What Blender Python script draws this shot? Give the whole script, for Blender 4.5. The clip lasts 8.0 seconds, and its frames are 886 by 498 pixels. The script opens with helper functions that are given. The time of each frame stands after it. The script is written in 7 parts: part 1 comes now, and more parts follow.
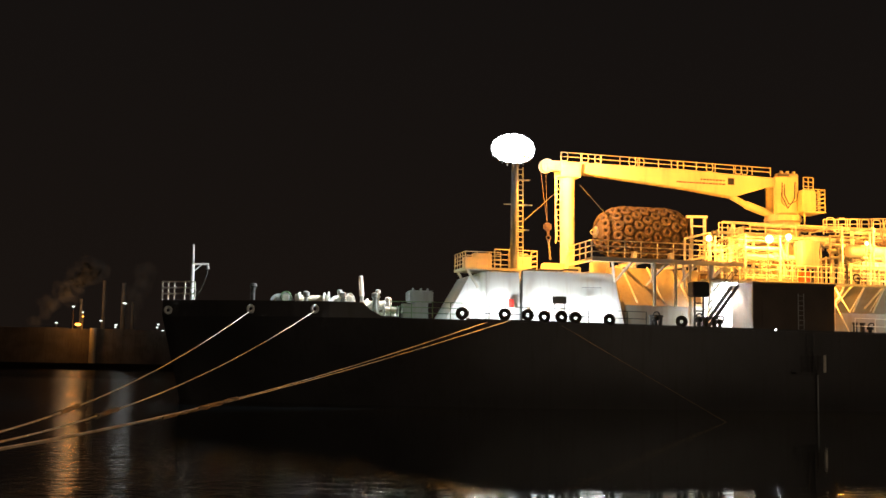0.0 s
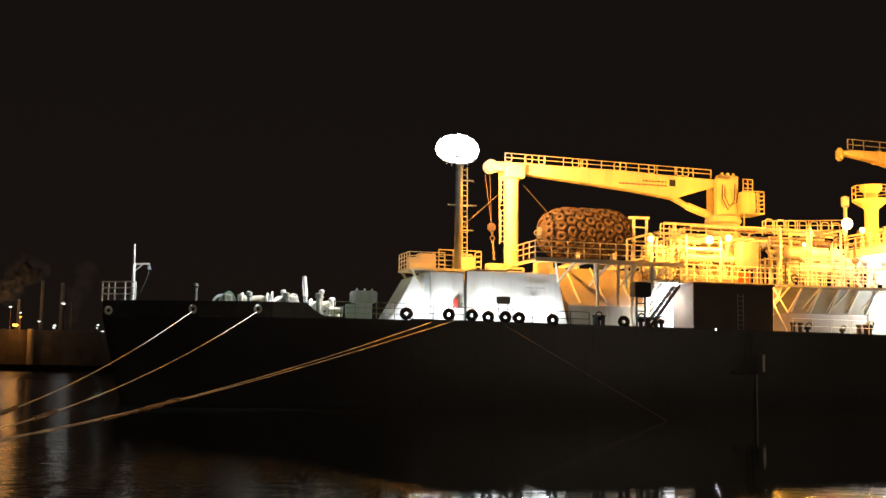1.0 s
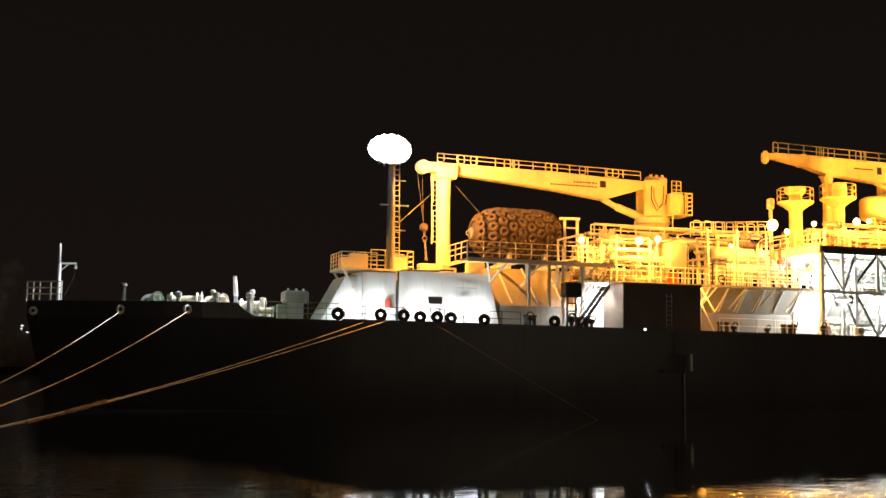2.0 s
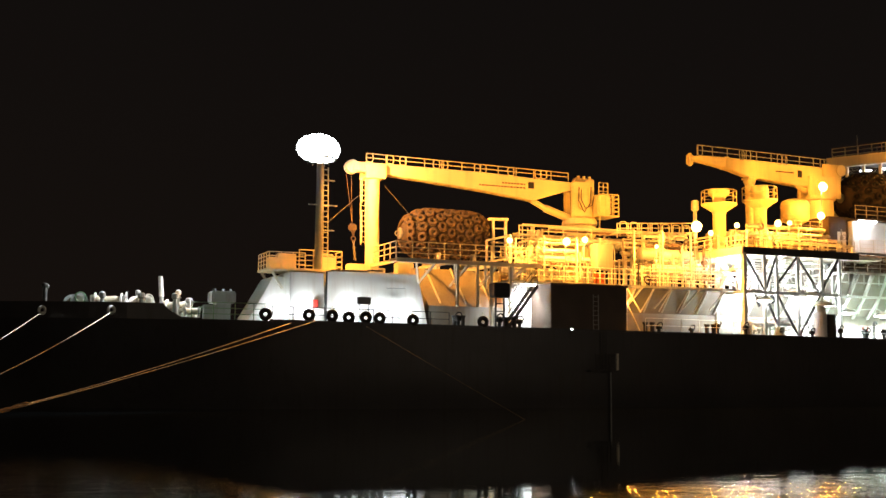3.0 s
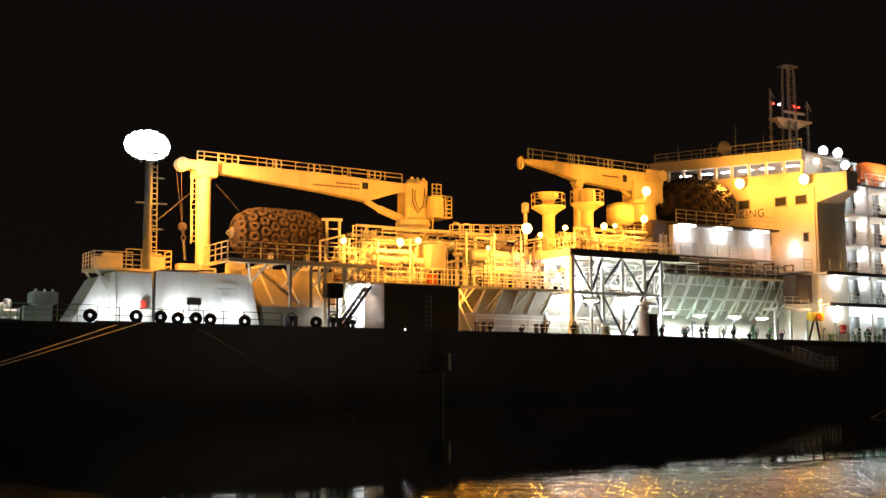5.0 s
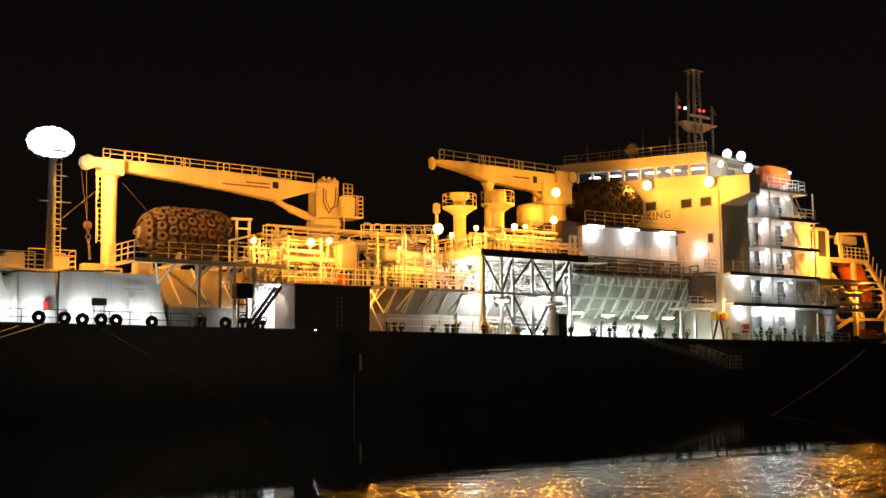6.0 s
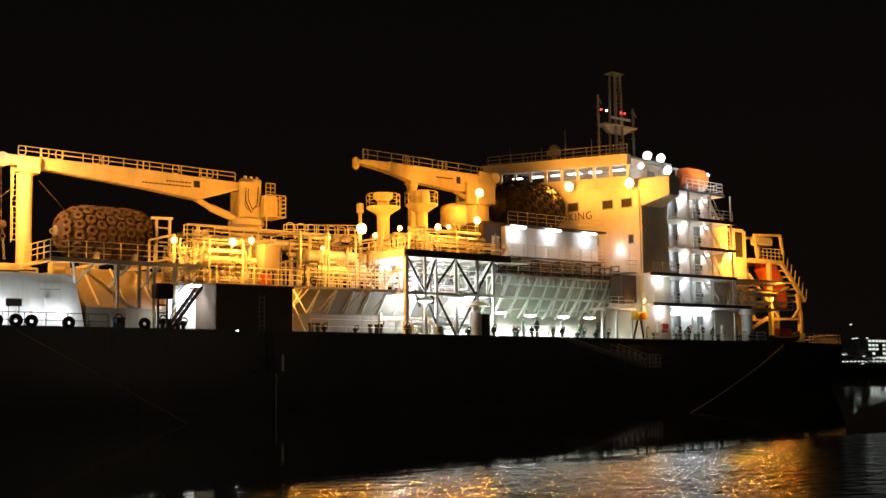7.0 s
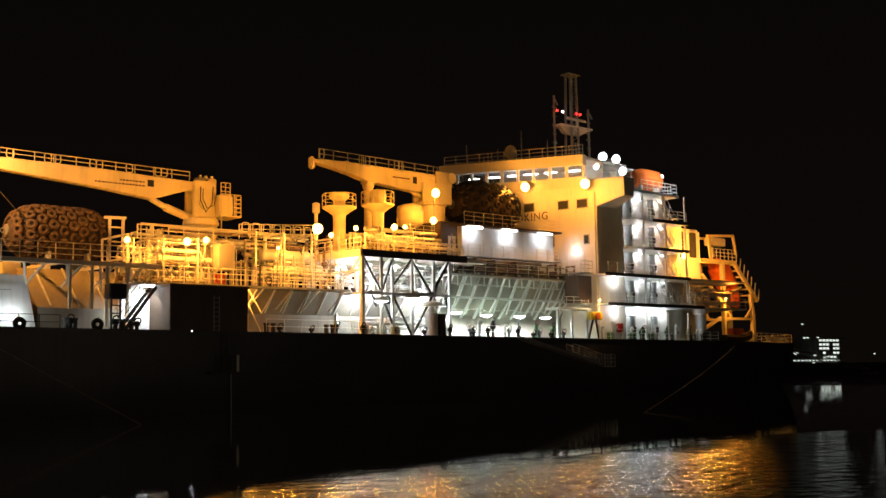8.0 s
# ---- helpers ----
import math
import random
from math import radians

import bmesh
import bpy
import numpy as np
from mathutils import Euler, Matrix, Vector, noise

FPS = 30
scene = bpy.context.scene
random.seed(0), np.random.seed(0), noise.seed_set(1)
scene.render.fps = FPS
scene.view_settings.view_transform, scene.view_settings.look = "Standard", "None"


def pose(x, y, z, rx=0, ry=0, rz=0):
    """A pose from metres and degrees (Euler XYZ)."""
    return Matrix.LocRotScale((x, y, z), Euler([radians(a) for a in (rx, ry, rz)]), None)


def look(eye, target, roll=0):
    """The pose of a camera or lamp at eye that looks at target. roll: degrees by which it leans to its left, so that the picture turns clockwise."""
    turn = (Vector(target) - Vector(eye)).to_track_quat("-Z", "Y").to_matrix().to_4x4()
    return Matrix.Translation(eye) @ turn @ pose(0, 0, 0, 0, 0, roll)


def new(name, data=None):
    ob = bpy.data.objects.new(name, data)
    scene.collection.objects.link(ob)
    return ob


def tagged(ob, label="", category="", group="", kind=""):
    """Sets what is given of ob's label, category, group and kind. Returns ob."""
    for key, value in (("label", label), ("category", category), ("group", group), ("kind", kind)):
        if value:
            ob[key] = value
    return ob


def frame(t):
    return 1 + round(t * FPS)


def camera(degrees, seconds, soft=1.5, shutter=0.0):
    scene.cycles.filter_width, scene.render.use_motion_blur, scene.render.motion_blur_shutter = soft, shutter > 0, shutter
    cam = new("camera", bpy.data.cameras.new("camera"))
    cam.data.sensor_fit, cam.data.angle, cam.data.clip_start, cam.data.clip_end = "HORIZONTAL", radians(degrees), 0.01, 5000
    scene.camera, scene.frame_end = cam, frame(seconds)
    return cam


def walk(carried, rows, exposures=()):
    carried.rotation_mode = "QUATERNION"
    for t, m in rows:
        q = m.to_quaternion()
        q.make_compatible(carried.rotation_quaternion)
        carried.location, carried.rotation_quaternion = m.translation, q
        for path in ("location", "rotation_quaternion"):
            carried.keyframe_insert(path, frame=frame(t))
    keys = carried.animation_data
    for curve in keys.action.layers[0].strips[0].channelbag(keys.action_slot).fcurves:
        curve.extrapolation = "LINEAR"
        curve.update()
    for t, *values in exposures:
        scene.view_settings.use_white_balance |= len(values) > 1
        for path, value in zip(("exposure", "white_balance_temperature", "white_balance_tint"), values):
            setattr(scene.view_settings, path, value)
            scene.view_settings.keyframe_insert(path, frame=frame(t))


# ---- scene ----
EYE = 2.40
cam = camera(42.42, 8.0, soft=1.5)
walk(cam, [
    (0.0, pose(0, 0, EYE, 95.881, -1.022, -13.320)),
    (0.5, pose(0, 0, EYE, 95.905, -0.938, -14.714)),
    (1.0, pose(0, 0, EYE, 95.939, -0.855, -16.116)),
    (1.5, pose(0, 0, EYE, 95.962, -0.765, -17.742)),
    (3.0, pose(0, 0, EYE, 96.038, -0.416, -23.081)),
    (3.5, pose(0, 0, EYE, 96.050, -0.308, -24.828)),
    (4.0, pose(0, 0, EYE, 96.054, -0.166, -26.976)),
    (4.5, pose(0, 0, EYE, 96.072, -0.025, -29.129)),
    (6.0, pose(0, 0, EYE, 96.069, 0.475, -35.838)),
    (6.5, pose(0, 0, EYE, 96.056, 0.626, -37.733)),
    (7.0, pose(0, 0, EYE, 96.035, 0.749, -39.667)),
    (7.5, pose(0, 0, EYE, 96.012, 0.834, -41.328)),
    (8.0, pose(0, 0, EYE, 96.007, 0.903, -41.857)),
], exposures=[(0.0, 1.42), (1.5, 1.30), (3.0, 1.05), (4.5, 0.72), (6.0, 0.30), (8.0, 0.03)])

# ---------------------------------------------------------------- night sky and lamps
world = bpy.data.worlds.new("night_sky")
scene.world = world
world.use_nodes = True
wn, wl = world.node_tree.nodes, world.node_tree.links
wn.clear()
w_out = wn.new("ShaderNodeOutputWorld")
w_bg = wn.new("ShaderNodeBackground")
w_ramp = wn.new("ShaderNodeValToRGB")
w_map = wn.new("ShaderNodeSeparateXYZ")
w_tc = wn.new("ShaderNodeTexCoord")
wl.new(w_tc.outputs["Generated"], w_map.inputs[0])
wl.new(w_map.outputs["Z"], w_ramp.inputs[0])
wl.new(w_ramp.outputs[0], w_bg.inputs[0])
wl.new(w_bg.outputs[0], w_out.inputs[0])
w_ramp.color_ramp.elements[0].position = 0.0
w_ramp.color_ramp.elements[0].color = (0.0050, 0.0034, 0.0026, 1)
w_ramp.color_ramp.elements[1].position = 0.5
w_ramp.color_ramp.elements[1].color = (0.0030, 0.0026, 0.0025, 1)
w_bg.inputs[1].default_value = 0.72

SODIUM = (1.0, 0.37, 0.045)
WHITE = (0.90, 0.96, 1.0)


def lamp(name, at, watts, colour, radius=0.25):
    data = bpy.data.lights.new(name, "POINT")
    data.energy, data.color, data.shadow_soft_size = watts, colour, radius
    ob = new(name, data)
    ob.location = at
    return ob


def spot(name, at, target, watts, colour, angle=120, radius=0.2):
    data = bpy.data.lights.new(name, "SPOT")
    data.energy, data.color, data.shadow_soft_size = watts, colour, radius
    data.spot_size, data.spot_blend = radians(angle), 0.6
    ob = new(name, data)
    ob.matrix_world = look(at, target)
    return ob


# ---------------------------------------------------------------- materials
def material(name, colour, rough=0.5, metal=0.0, vary=0.12, scale=3.0, bump=0.02, grain=40.0, coat=0.0, streak=0.0, dirt=(0.10, 0.06, 0.035)):
    m = bpy.data.materials.new(name)
    m.use_nodes = True
    n, l = m.node_tree.nodes, m.node_tree.links
    b = n["Principled BSDF"]
    b.inputs["Roughness"].default_value = rough
    b.inputs["Metallic"].default_value = metal
    b.inputs["Coat Weight"].default_value = coat
    tc = n.new("ShaderNodeTexCoord")
    big = n.new("ShaderNodeTexNoise")
    big.inputs["Scale"].default_value, big.inputs["Detail"].default_value = scale * 0.25, 5
    fine = n.new("ShaderNodeTexNoise")
    fine.inputs["Scale"].default_value, fine.inputs["Detail"].default_value = grain, 4
    l.new(tc.outputs["Object"], big.inputs["Vector"])
    l.new(tc.outputs["Object"], fine.inputs["Vector"])
    ramp = n.new("ShaderNodeValToRGB")
    lo, hi = [max(0.0, c * (1 - vary)) for c in colour], [min(1.0, c * (1 + vary)) for c in colour]
    ramp.color_ramp.elements[0].position, ramp.color_ramp.elements[1].position = 0.3, 0.7
    ramp.color_ramp.elements[0].color, ramp.color_ramp.elements[1].color = (*lo, 1), (*hi, 1)
    l.new(big.outputs[0], ramp.inputs[0])
    last = ramp.outputs[0]
    if streak:
        # rust and soot runs, long upright streaks
        mp = n.new("ShaderNodeMapping")
        mp.inputs["Scale"].default_value = (2.2, 2.2, 0.18)
        st = n.new("ShaderNodeTexNoise")
        st.inputs["Scale"].default_value, st.inputs["Detail"].default_value = 1.6, 6
        sr = n.new("ShaderNodeValToRGB")
        sr.color_ramp.elements[0].position, sr.color_ramp.elements[1].position = 0.52, 0.74
        sr.color_ramp.elements[0].color, sr.color_ramp.elements[1].color = (0, 0, 0, 1), (streak, streak, streak, 1)
        mx = n.new("ShaderNodeMix")
        mx.data_type = "RGBA"
        l.new(tc.outputs["Object"], mp.inputs[0])
        l.new(mp.outputs[0], st.inputs["Vector"])
        l.new(st.outputs[0], sr.inputs[0])
        l.new(sr.outputs[0], mx.inputs[0])
        l.new(last, mx.inputs[6])
        mx.inputs[7].default_value = (*dirt, 1)
        last = mx.outputs[2]
    l.new(last, b.inputs["Base Color"])
    bp = n.new("ShaderNodeBump")
    bp.inputs["Strength"].default_value, bp.inputs["Distance"].default_value = 0.35, bump
    l.new(fine.outputs[0], bp.inputs["Height"])
    l.new(bp.outputs[0], b.inputs["Normal"])
    rr = n.new("ShaderNodeMapRange")
    rr.inputs[3].default_value, rr.inputs[4].default_value = max(0.02, rough - 0.12), min(1.0, rough + 0.12)
    l.new(fine.outputs[0], rr.inputs[0])
    l.new(rr.outputs[0], b.inputs["Roughness"])
    return m


def glowing(name, colour, strength):
    m = bpy.data.materials.new(name)
    m.use_nodes = True
    n, l = m.node_tree.nodes, m.node_tree.links
    n.remove(n["Principled BSDF"])
    e = n.new("ShaderNodeEmission")
    e.inputs[0].default_value, e.inputs[1].default_value = (*colour, 1), strength
    l.new(e.outputs[0], n["Material Output"].inputs[0])
    return m


HULL = material("hull_paint", (0.046, 0.043, 0.043), 0.42, vary=0.25, scale=0.8, bump=0.01, grain=6, streak=0.5, dirt=(0.03, 0.022, 0.016))
WHITEP = material("white_ship_paint", (0.74, 0.74, 0.71), 0.42, vary=0.06, scale=2.0, bump=0.004, streak=0.22, dirt=(0.42, 0.30, 0.18))
CREAM = material("cream_ship_paint", (0.72, 0.68, 0.58), 0.42, vary=0.06, scale=2.0, bump=0.004, streak=0.22, dirt=(0.42, 0.30, 0.18))
GREYP = material("grey_ship_paint", (0.30, 0.32, 0.32), 0.5, vary=0.12, scale=2.0, streak=0.3)
DARKP = material("dark_ship_paint", (0.045, 0.042, 0.040), 0.5, vary=0.25, scale=2.0, streak=0.25)
DECKP = material("deck_paint", (0.10, 0.14, 0.10), 0.7, vary=0.3, scale=3.0, bump=0.01)
YELLOW = material("crane_paint", (0.76, 0.66, 0.36), 0.40, vary=0.10, scale=2.0, streak=0.18, dirt=(0.20, 0.11, 0.04))
STEEL = material("galvanised_steel", (0.40, 0.40, 0.38), 0.45, metal=0.6, vary=0.15)
PIPE = material("process_pipe", (0.62, 0.60, 0.55), 0.35, metal=0.25, vary=0.12, streak=0.25, dirt=(0.30, 0.19, 0.10))
RUBBER = material("fender_rubber", (0.060, 0.041, 0.027), 0.85, vary=0.35, scale=6, bump=0.02, grain=25)
TYRE = material("tyre_rubber", (0.022, 0.018, 0.015), 0.85, vary=0.25, scale=6, bump=0.02, grain=25)
BLACK = material("black_fitting", (0.012, 0.012, 0.012), 0.6, vary=0.3)
FTYRE = material("net_tyre_rubber", (0.085, 0.056, 0.034), 0.8, vary=0.3, scale=6, bump=0.02, grain=25)
# brown paint of dark fittings; on the machinery unit it stands for shade
BROWNP = material("brown_paint_and_shade", (0.085, 0.055, 0.035), 0.55, vary=0.25, scale=2.0, streak=0.25)
COVERP = material("tank_cover_paint", (0.34, 0.31, 0.26), 0.5, vary=0.12, scale=2.0, streak=0.35, dirt=(0.22, 0.15, 0.09))
ROPE = material("mooring_rope", (0.64, 0.57, 0.44), 0.9, vary=0.25, scale=8, bump=0.01, grain=60)
PIPEBROWN = material("rust_brown_pipe_paint", (0.17, 0.11, 0.065), 0.55, vary=0.35, scale=5, bump=0.01, streak=0.3)
WORN_DIM_ROPE = material("chafed_and_dim_rope", (0.26, 0.19, 0.11), 0.95, vary=0.4, scale=12, bump=0.02, grain=50)
ORANGE = material("lifeboat_orange", (0.62, 0.13, 0.02), 0.35, vary=0.12, coat=0.3)
RED = material("red_paint", (0.42, 0.03, 0.02), 0.4)
SAFETY = material("safety_yellow", (0.75, 0.45, 0.02), 0.45)
GREENP = material("winch_green", (0.10, 0.20, 0.09), 0.45)
CONCRETE = material("quay_concrete", (0.24, 0.22, 0.20), 0.85, vary=0.25, scale=1.2, bump=0.03, streak=0.4)
LAND = material("far_land", (0.05, 0.045, 0.035), 0.95, vary=0.4, scale=0.2)
LETTER = material("lettering_brown", (0.10, 0.045, 0.02), 0.6)
GLOW_WHITE = glowing("lit_white_lens", WHITE, 5.0)
GLOW_SODIUM = glowing("lit_sodium_lens", (1.0, 0.52, 0.12), 16.0)
GLOW_TUBE = glowing("lit_fluorescent_tube", (0.95, 0.98, 1.0), 14.0)
GLOW_RED = glowing("lit_red_lens", (1.0, 0.03, 0.02), 6.0)
GLOW_FAR = glowing("distant_lamp_lens", (0.85, 0.95, 0.85), 0.9)
GLOW_FAR_WARM = glowing("distant_warm_lens", (1.0, 0.32, 0.035), 3.0)

GLASS = bpy.data.materials.new("window_glass")
GLASS.use_nodes = True
_g = GLASS.node_tree.nodes["Principled BSDF"]
_g.inputs["Base Color"].default_value = (0.55, 0.62, 0.70, 1)
_g.inputs["Roughness"].default_value = 0.03
_g.inputs["Transmission Weight"].default_value = 0.9
_g.inputs["IOR"].default_value = 1.2


def water_material():
    m = bpy.data.materials.new("harbour_water")
    m.use_nodes = True
    n, l = m.node_tree.nodes, m.node_tree.links
    b = n["Principled BSDF"]
    b.inputs["Base Color"].default_value = (0.004, 0.006, 0.007, 1)
    b.inputs["Roughness"].default_value = 0.02
    b.inputs["IOR"].default_value = 1.33
    tc = n.new("ShaderNodeTexCoord")
    mp = n.new("ShaderNodeMapping")
    mp.inputs["Scale"].default_value = (0.75, 1.0, 1.0)
    mp.inputs["Rotation"].default_value = (0, 0, radians(35))
    l.new(tc.outputs["Object"], mp.inputs[0])
    a = n.new("ShaderNodeTexNoise")
    a.inputs["Scale"].default_value, a.inputs["Detail"].default_value = 2.0, 3
    f = n.new("ShaderNodeTexNoise")
    f.inputs["Scale"].default_value, f.inputs["Detail"].default_value = 7.0, 3
    for k in (a, f):
        l.new(mp.outputs[0], k.inputs["Vector"])
    # ruffled along the quay, calmer in the lee of the ship
    sep, lee = n.new("ShaderNodeSeparateXYZ"), n.new("ShaderNodeMapRange")
    wob, wsum = n.new("ShaderNodeTexNoise"), n.new("ShaderNodeMath")
    wob.inputs["Scale"].default_value = 0.12
    l.new(tc.outputs["Object"], wob.inputs["Vector"])
    l.new(tc.outputs["Object"], sep.inputs[0])
    wsum.operation = "MULTIPLY_ADD"
    wsum.inputs[1].default_value = 5.0
    l.new(wob.outputs[0], wsum.inputs[0])
    slant, ysum = n.new("ShaderNodeMapRange"), n.new("ShaderNodeMath")
    slant.inputs[1].default_value, slant.inputs[2].default_value, slant.inputs[3].default_value, slant.inputs[4].default_value = 2.0, 12.0, 8.0, 0.0
    l.new(sep.outputs["X"], slant.inputs[0])
    l.new(slant.outputs[0], ysum.inputs[0])
    l.new(sep.outputs["Y"], ysum.inputs[1])
    l.new(ysum.outputs[0], wsum.inputs[2])
    lee.inputs[1].default_value, lee.inputs[2].default_value, lee.inputs[3].default_value, lee.inputs[4].default_value = 17.5, 24.0, 1.0, 0.018
    l.new(wsum.outputs[0], lee.inputs[0])
    # open water past bow and stern is ruffled too
    aft, fore, m1, m2 = n.new("ShaderNodeMapRange"), n.new("ShaderNodeMapRange"), n.new("ShaderNodeMath"), n.new("ShaderNodeMath")
    aft.inputs[1].default_value, aft.inputs[2].default_value, aft.inputs[3].default_value, aft.inputs[4].default_value = 112, 140, 0.0, 2.0
    fore.inputs[1].default_value, fore.inputs[2].default_value, fore.inputs[3].default_value, fore.inputs[4].default_value = -14, 6, 0.9, 0.0
    m1.operation = m2.operation = "MAXIMUM"
    l.new(sep.outputs["X"], aft.inputs[0])
    l.new(sep.outputs["X"], fore.inputs[0])
    l.new(aft.outputs[0], m1.inputs[0])
    l.new(fore.outputs[0], m1.inputs[1])
    l.new(m1.outputs[0], m2.inputs[0])
    l.new(lee.outputs[0], m2.inputs[1])
    b1, b2 = n.new("ShaderNodeBump"), n.new("ShaderNodeBump")
    b1.inputs["Strength"].default_value, b2.inputs["Strength"].default_value = 1.0, 1.0
    b1.inputs["Distance"].default_value, b2.inputs["Distance"].default_value = 1.0, 1.0
    for tex, bump_, height in ((a, b1, WAVE[0]), (f, b2, WAVE[1])):
        k1, k2 = n.new("ShaderNodeMath"), n.new("ShaderNodeMath")
        k1.operation = k2.operation = "MULTIPLY"
        k1.inputs[1].default_value = height
        l.new(tex.outputs[0], k1.inputs[0])
        l.new(k1.outputs[0], k2.inputs[0])
        l.new(m2.outputs[0], k2.inputs[1])
        l.new(k2.outputs[0], bump_.inputs["Height"])
    l.new(b1.outputs[0], b2.inputs["Normal"])
    l.new(b2.outputs[0], b.inputs["Normal"])
    return m


WAVE = (0.095, 0.032)
WATER = water_material()


# ---------------------------------------------------------------- mesh helpers
def part(name, bm, material_, parent=None, label="", smooth=False):
    me = bpy.data.meshes.new(name)
    bm.to_mesh(me)
    bm.free()
    if smooth:
        for p in me.polygons:
            p.use_smooth = True
    me.materials.append(material_)
    ob = new(name, me)
    if parent is not None:
        ob.parent = parent
    if label:
        ob["label"] = label
    return ob


def shared(name, me, at, parent, turn=0.0):
    """One more object on a mesh that is there already."""
    ob = new(name, me)
    ob.parent = parent
    ob.matrix_basis = pose(*at, 0, 0, turn)
    return ob


def thing(name, label, category, at=(0, 0, 0), group="", kind=""):
    ob = new(name)
    ob.empty_display_size = 0.3
    ob.location = at
    return tagged(ob, label, category, group, kind)


def hexa(bm, c):
    """A block from eight corners: four below, four above, both anticlockwise."""
    v = [bm.verts.new(p) for p in c]
    for f in ((3, 2, 1, 0), (4, 5, 6, 7), (0, 1, 5, 4), (1, 2, 6, 5), (2, 3, 7, 6), (3, 0, 4, 7)):
        bm.faces.new([v[i] for i in f])
    return bm


def box(bm, x0, x1, y0, y1, z0, z1, bevel=0.0):
    b2 = bmesh.new() if bevel else bm
    hexa(b2, [(x0, y0, z0), (x1, y0, z0), (x1, y1, z0), (x0, y1, z0), (x0, y0, z1), (x1, y0, z1), (x1, y1, z1), (x0, y1, z1)])
    if bevel:
        bmesh.ops.bevel(b2, geom=b2.edges[:], offset=bevel, segments=2, affect="EDGES")
        merge(bm, b2)
    return bm


def merge(bm, other):
    me = bpy.data.meshes.new("tmp")
    other.to_mesh(me)
    other.free()
    bm.from_mesh(me)
    bpy.data.meshes.remove(me)


def tube(bm, p, q, r, n=8, r2=None, caps=True):
    """A round bar from p to q."""
    p, q = Vector(p), Vector(q)
    d = (q - p).normalized()
    u = d.cross((0, 0, 1) if abs(d.z) < 0.95 else (1, 0, 0)).normalized()
    w = d.cross(u)
    r2 = r if r2 is None else r2
    a = [bm.verts.new(p + r * (math.cos(k * math.tau / n) * u + math.sin(k * math.tau / n) * w)) for k in range(n)]
    b = [bm.verts.new(q + r2 * (math.cos(k * math.tau / n) * u + math.sin(k * math.tau / n) * w)) for k in range(n)]
    for k in range(n):
        bm.faces.new((a[k], a[(k + 1) % n], b[(k + 1) % n], b[k]))
    if caps:
        bm.faces.new(a[::-1])
        bm.faces.new(b)
    return bm


def path(bm, pts, r, n=7, radii=None):
    """One continuous round bar through a line of places."""
    pts = [Vector(p) for p in pts]
    rings = []
    u = None
    for i, p in enumerate(pts):
        d = (pts[min(i + 1, len(pts) - 1)] - pts[max(i - 1, 0)]).normalized()
        if u is None:
            u = d.cross((0, 0, 1) if abs(d.z) < 0.95 else (1, 0, 0))
        u = (u - d * u.dot(d)).normalized()
        w = d.cross(u)
        rr = radii[i] if radii else r
        rings.append([bm.verts.new(p + rr * (math.cos(k * math.tau / n) * u + math.sin(k * math.tau / n) * w)) for k in range(n)])
    for a, b in zip(rings, rings[1:]):
        for k in range(n):
            bm.faces.new((a[k], a[(k + 1) % n], b[(k + 1) % n], b[k]))
    bm.faces.new(rings[0][::-1])
    bm.faces.new(rings[-1])
    return bm


def bar(bm, p, q, w, d=None):
    """A square bar from p to q."""
    d = w if d is None else d
    p, q = Vector(p), Vector(q)
    a = (q - p).normalized()
    u = a.cross((0, 0, 1) if abs(a.z) < 0.95 else (0, 1, 0)).normalized()
    v = u.cross(a).normalized()
    u, v = u * w / 2, v * d / 2
    hexa(bm, [p - u - v, p + u - v, p + u + v, p - u + v, q - u - v, q + u - v, q + u + v, q - u + v])
    return bm


def lathe(bm, axis_at, profile, n=20, direction=(0, 0, 1)):
    """Turns (radius, along) pairs about an axis."""
    d = Vector(direction).normalized()
    u = d.cross((0, 0, 1) if abs(d.z) < 0.95 else (1, 0, 0)).normalized()
    w = d.cross(u)
    o = Vector(axis_at)
    rings = [[bm.verts.new(o + d * h + r * (math.cos(k * math.tau / n) * u + math.sin(k * math.tau / n) * w)) for k in range(n)] for r, h in profile]
    for a, b in zip(rings, rings[1:]):
        for k in range(n):
            bm.faces.new((a[k], a[(k + 1) % n], b[(k + 1) % n], b[k]))
    bm.faces.new(rings[0][::-1])
    bm.faces.new(rings[-1])
    return bm


def torus(bm, at, direction, R, r, n=18, m=8):
    d = Vector(direction).normalized()
    u = d.cross((0, 0, 1) if abs(d.z) < 0.95 else (1, 0, 0)).normalized()
    w = d.cross(u)
    o = Vector(at)
    rings = []
    for k in range(n):
        e = math.cos(k * math.tau / n) * u + math.sin(k * math.tau / n) * w
        rings.append([bm.verts.new(o + e * (R + r * math.cos(j * math.tau / m)) + d * r * math.sin(j * math.tau / m)) for j in range(m)])
    for k in range(n):
        a, b = rings[k], rings[(k + 1) % n]
        for j in range(m):
            bm.faces.new((a[j], b[j], b[(j + 1) % m], a[(j + 1) % m]))
    return bm


def zd(x):
    """Height of the main deck: the ship is trimmed a little by the stern."""
    return 5.32 - 0.00722 * x


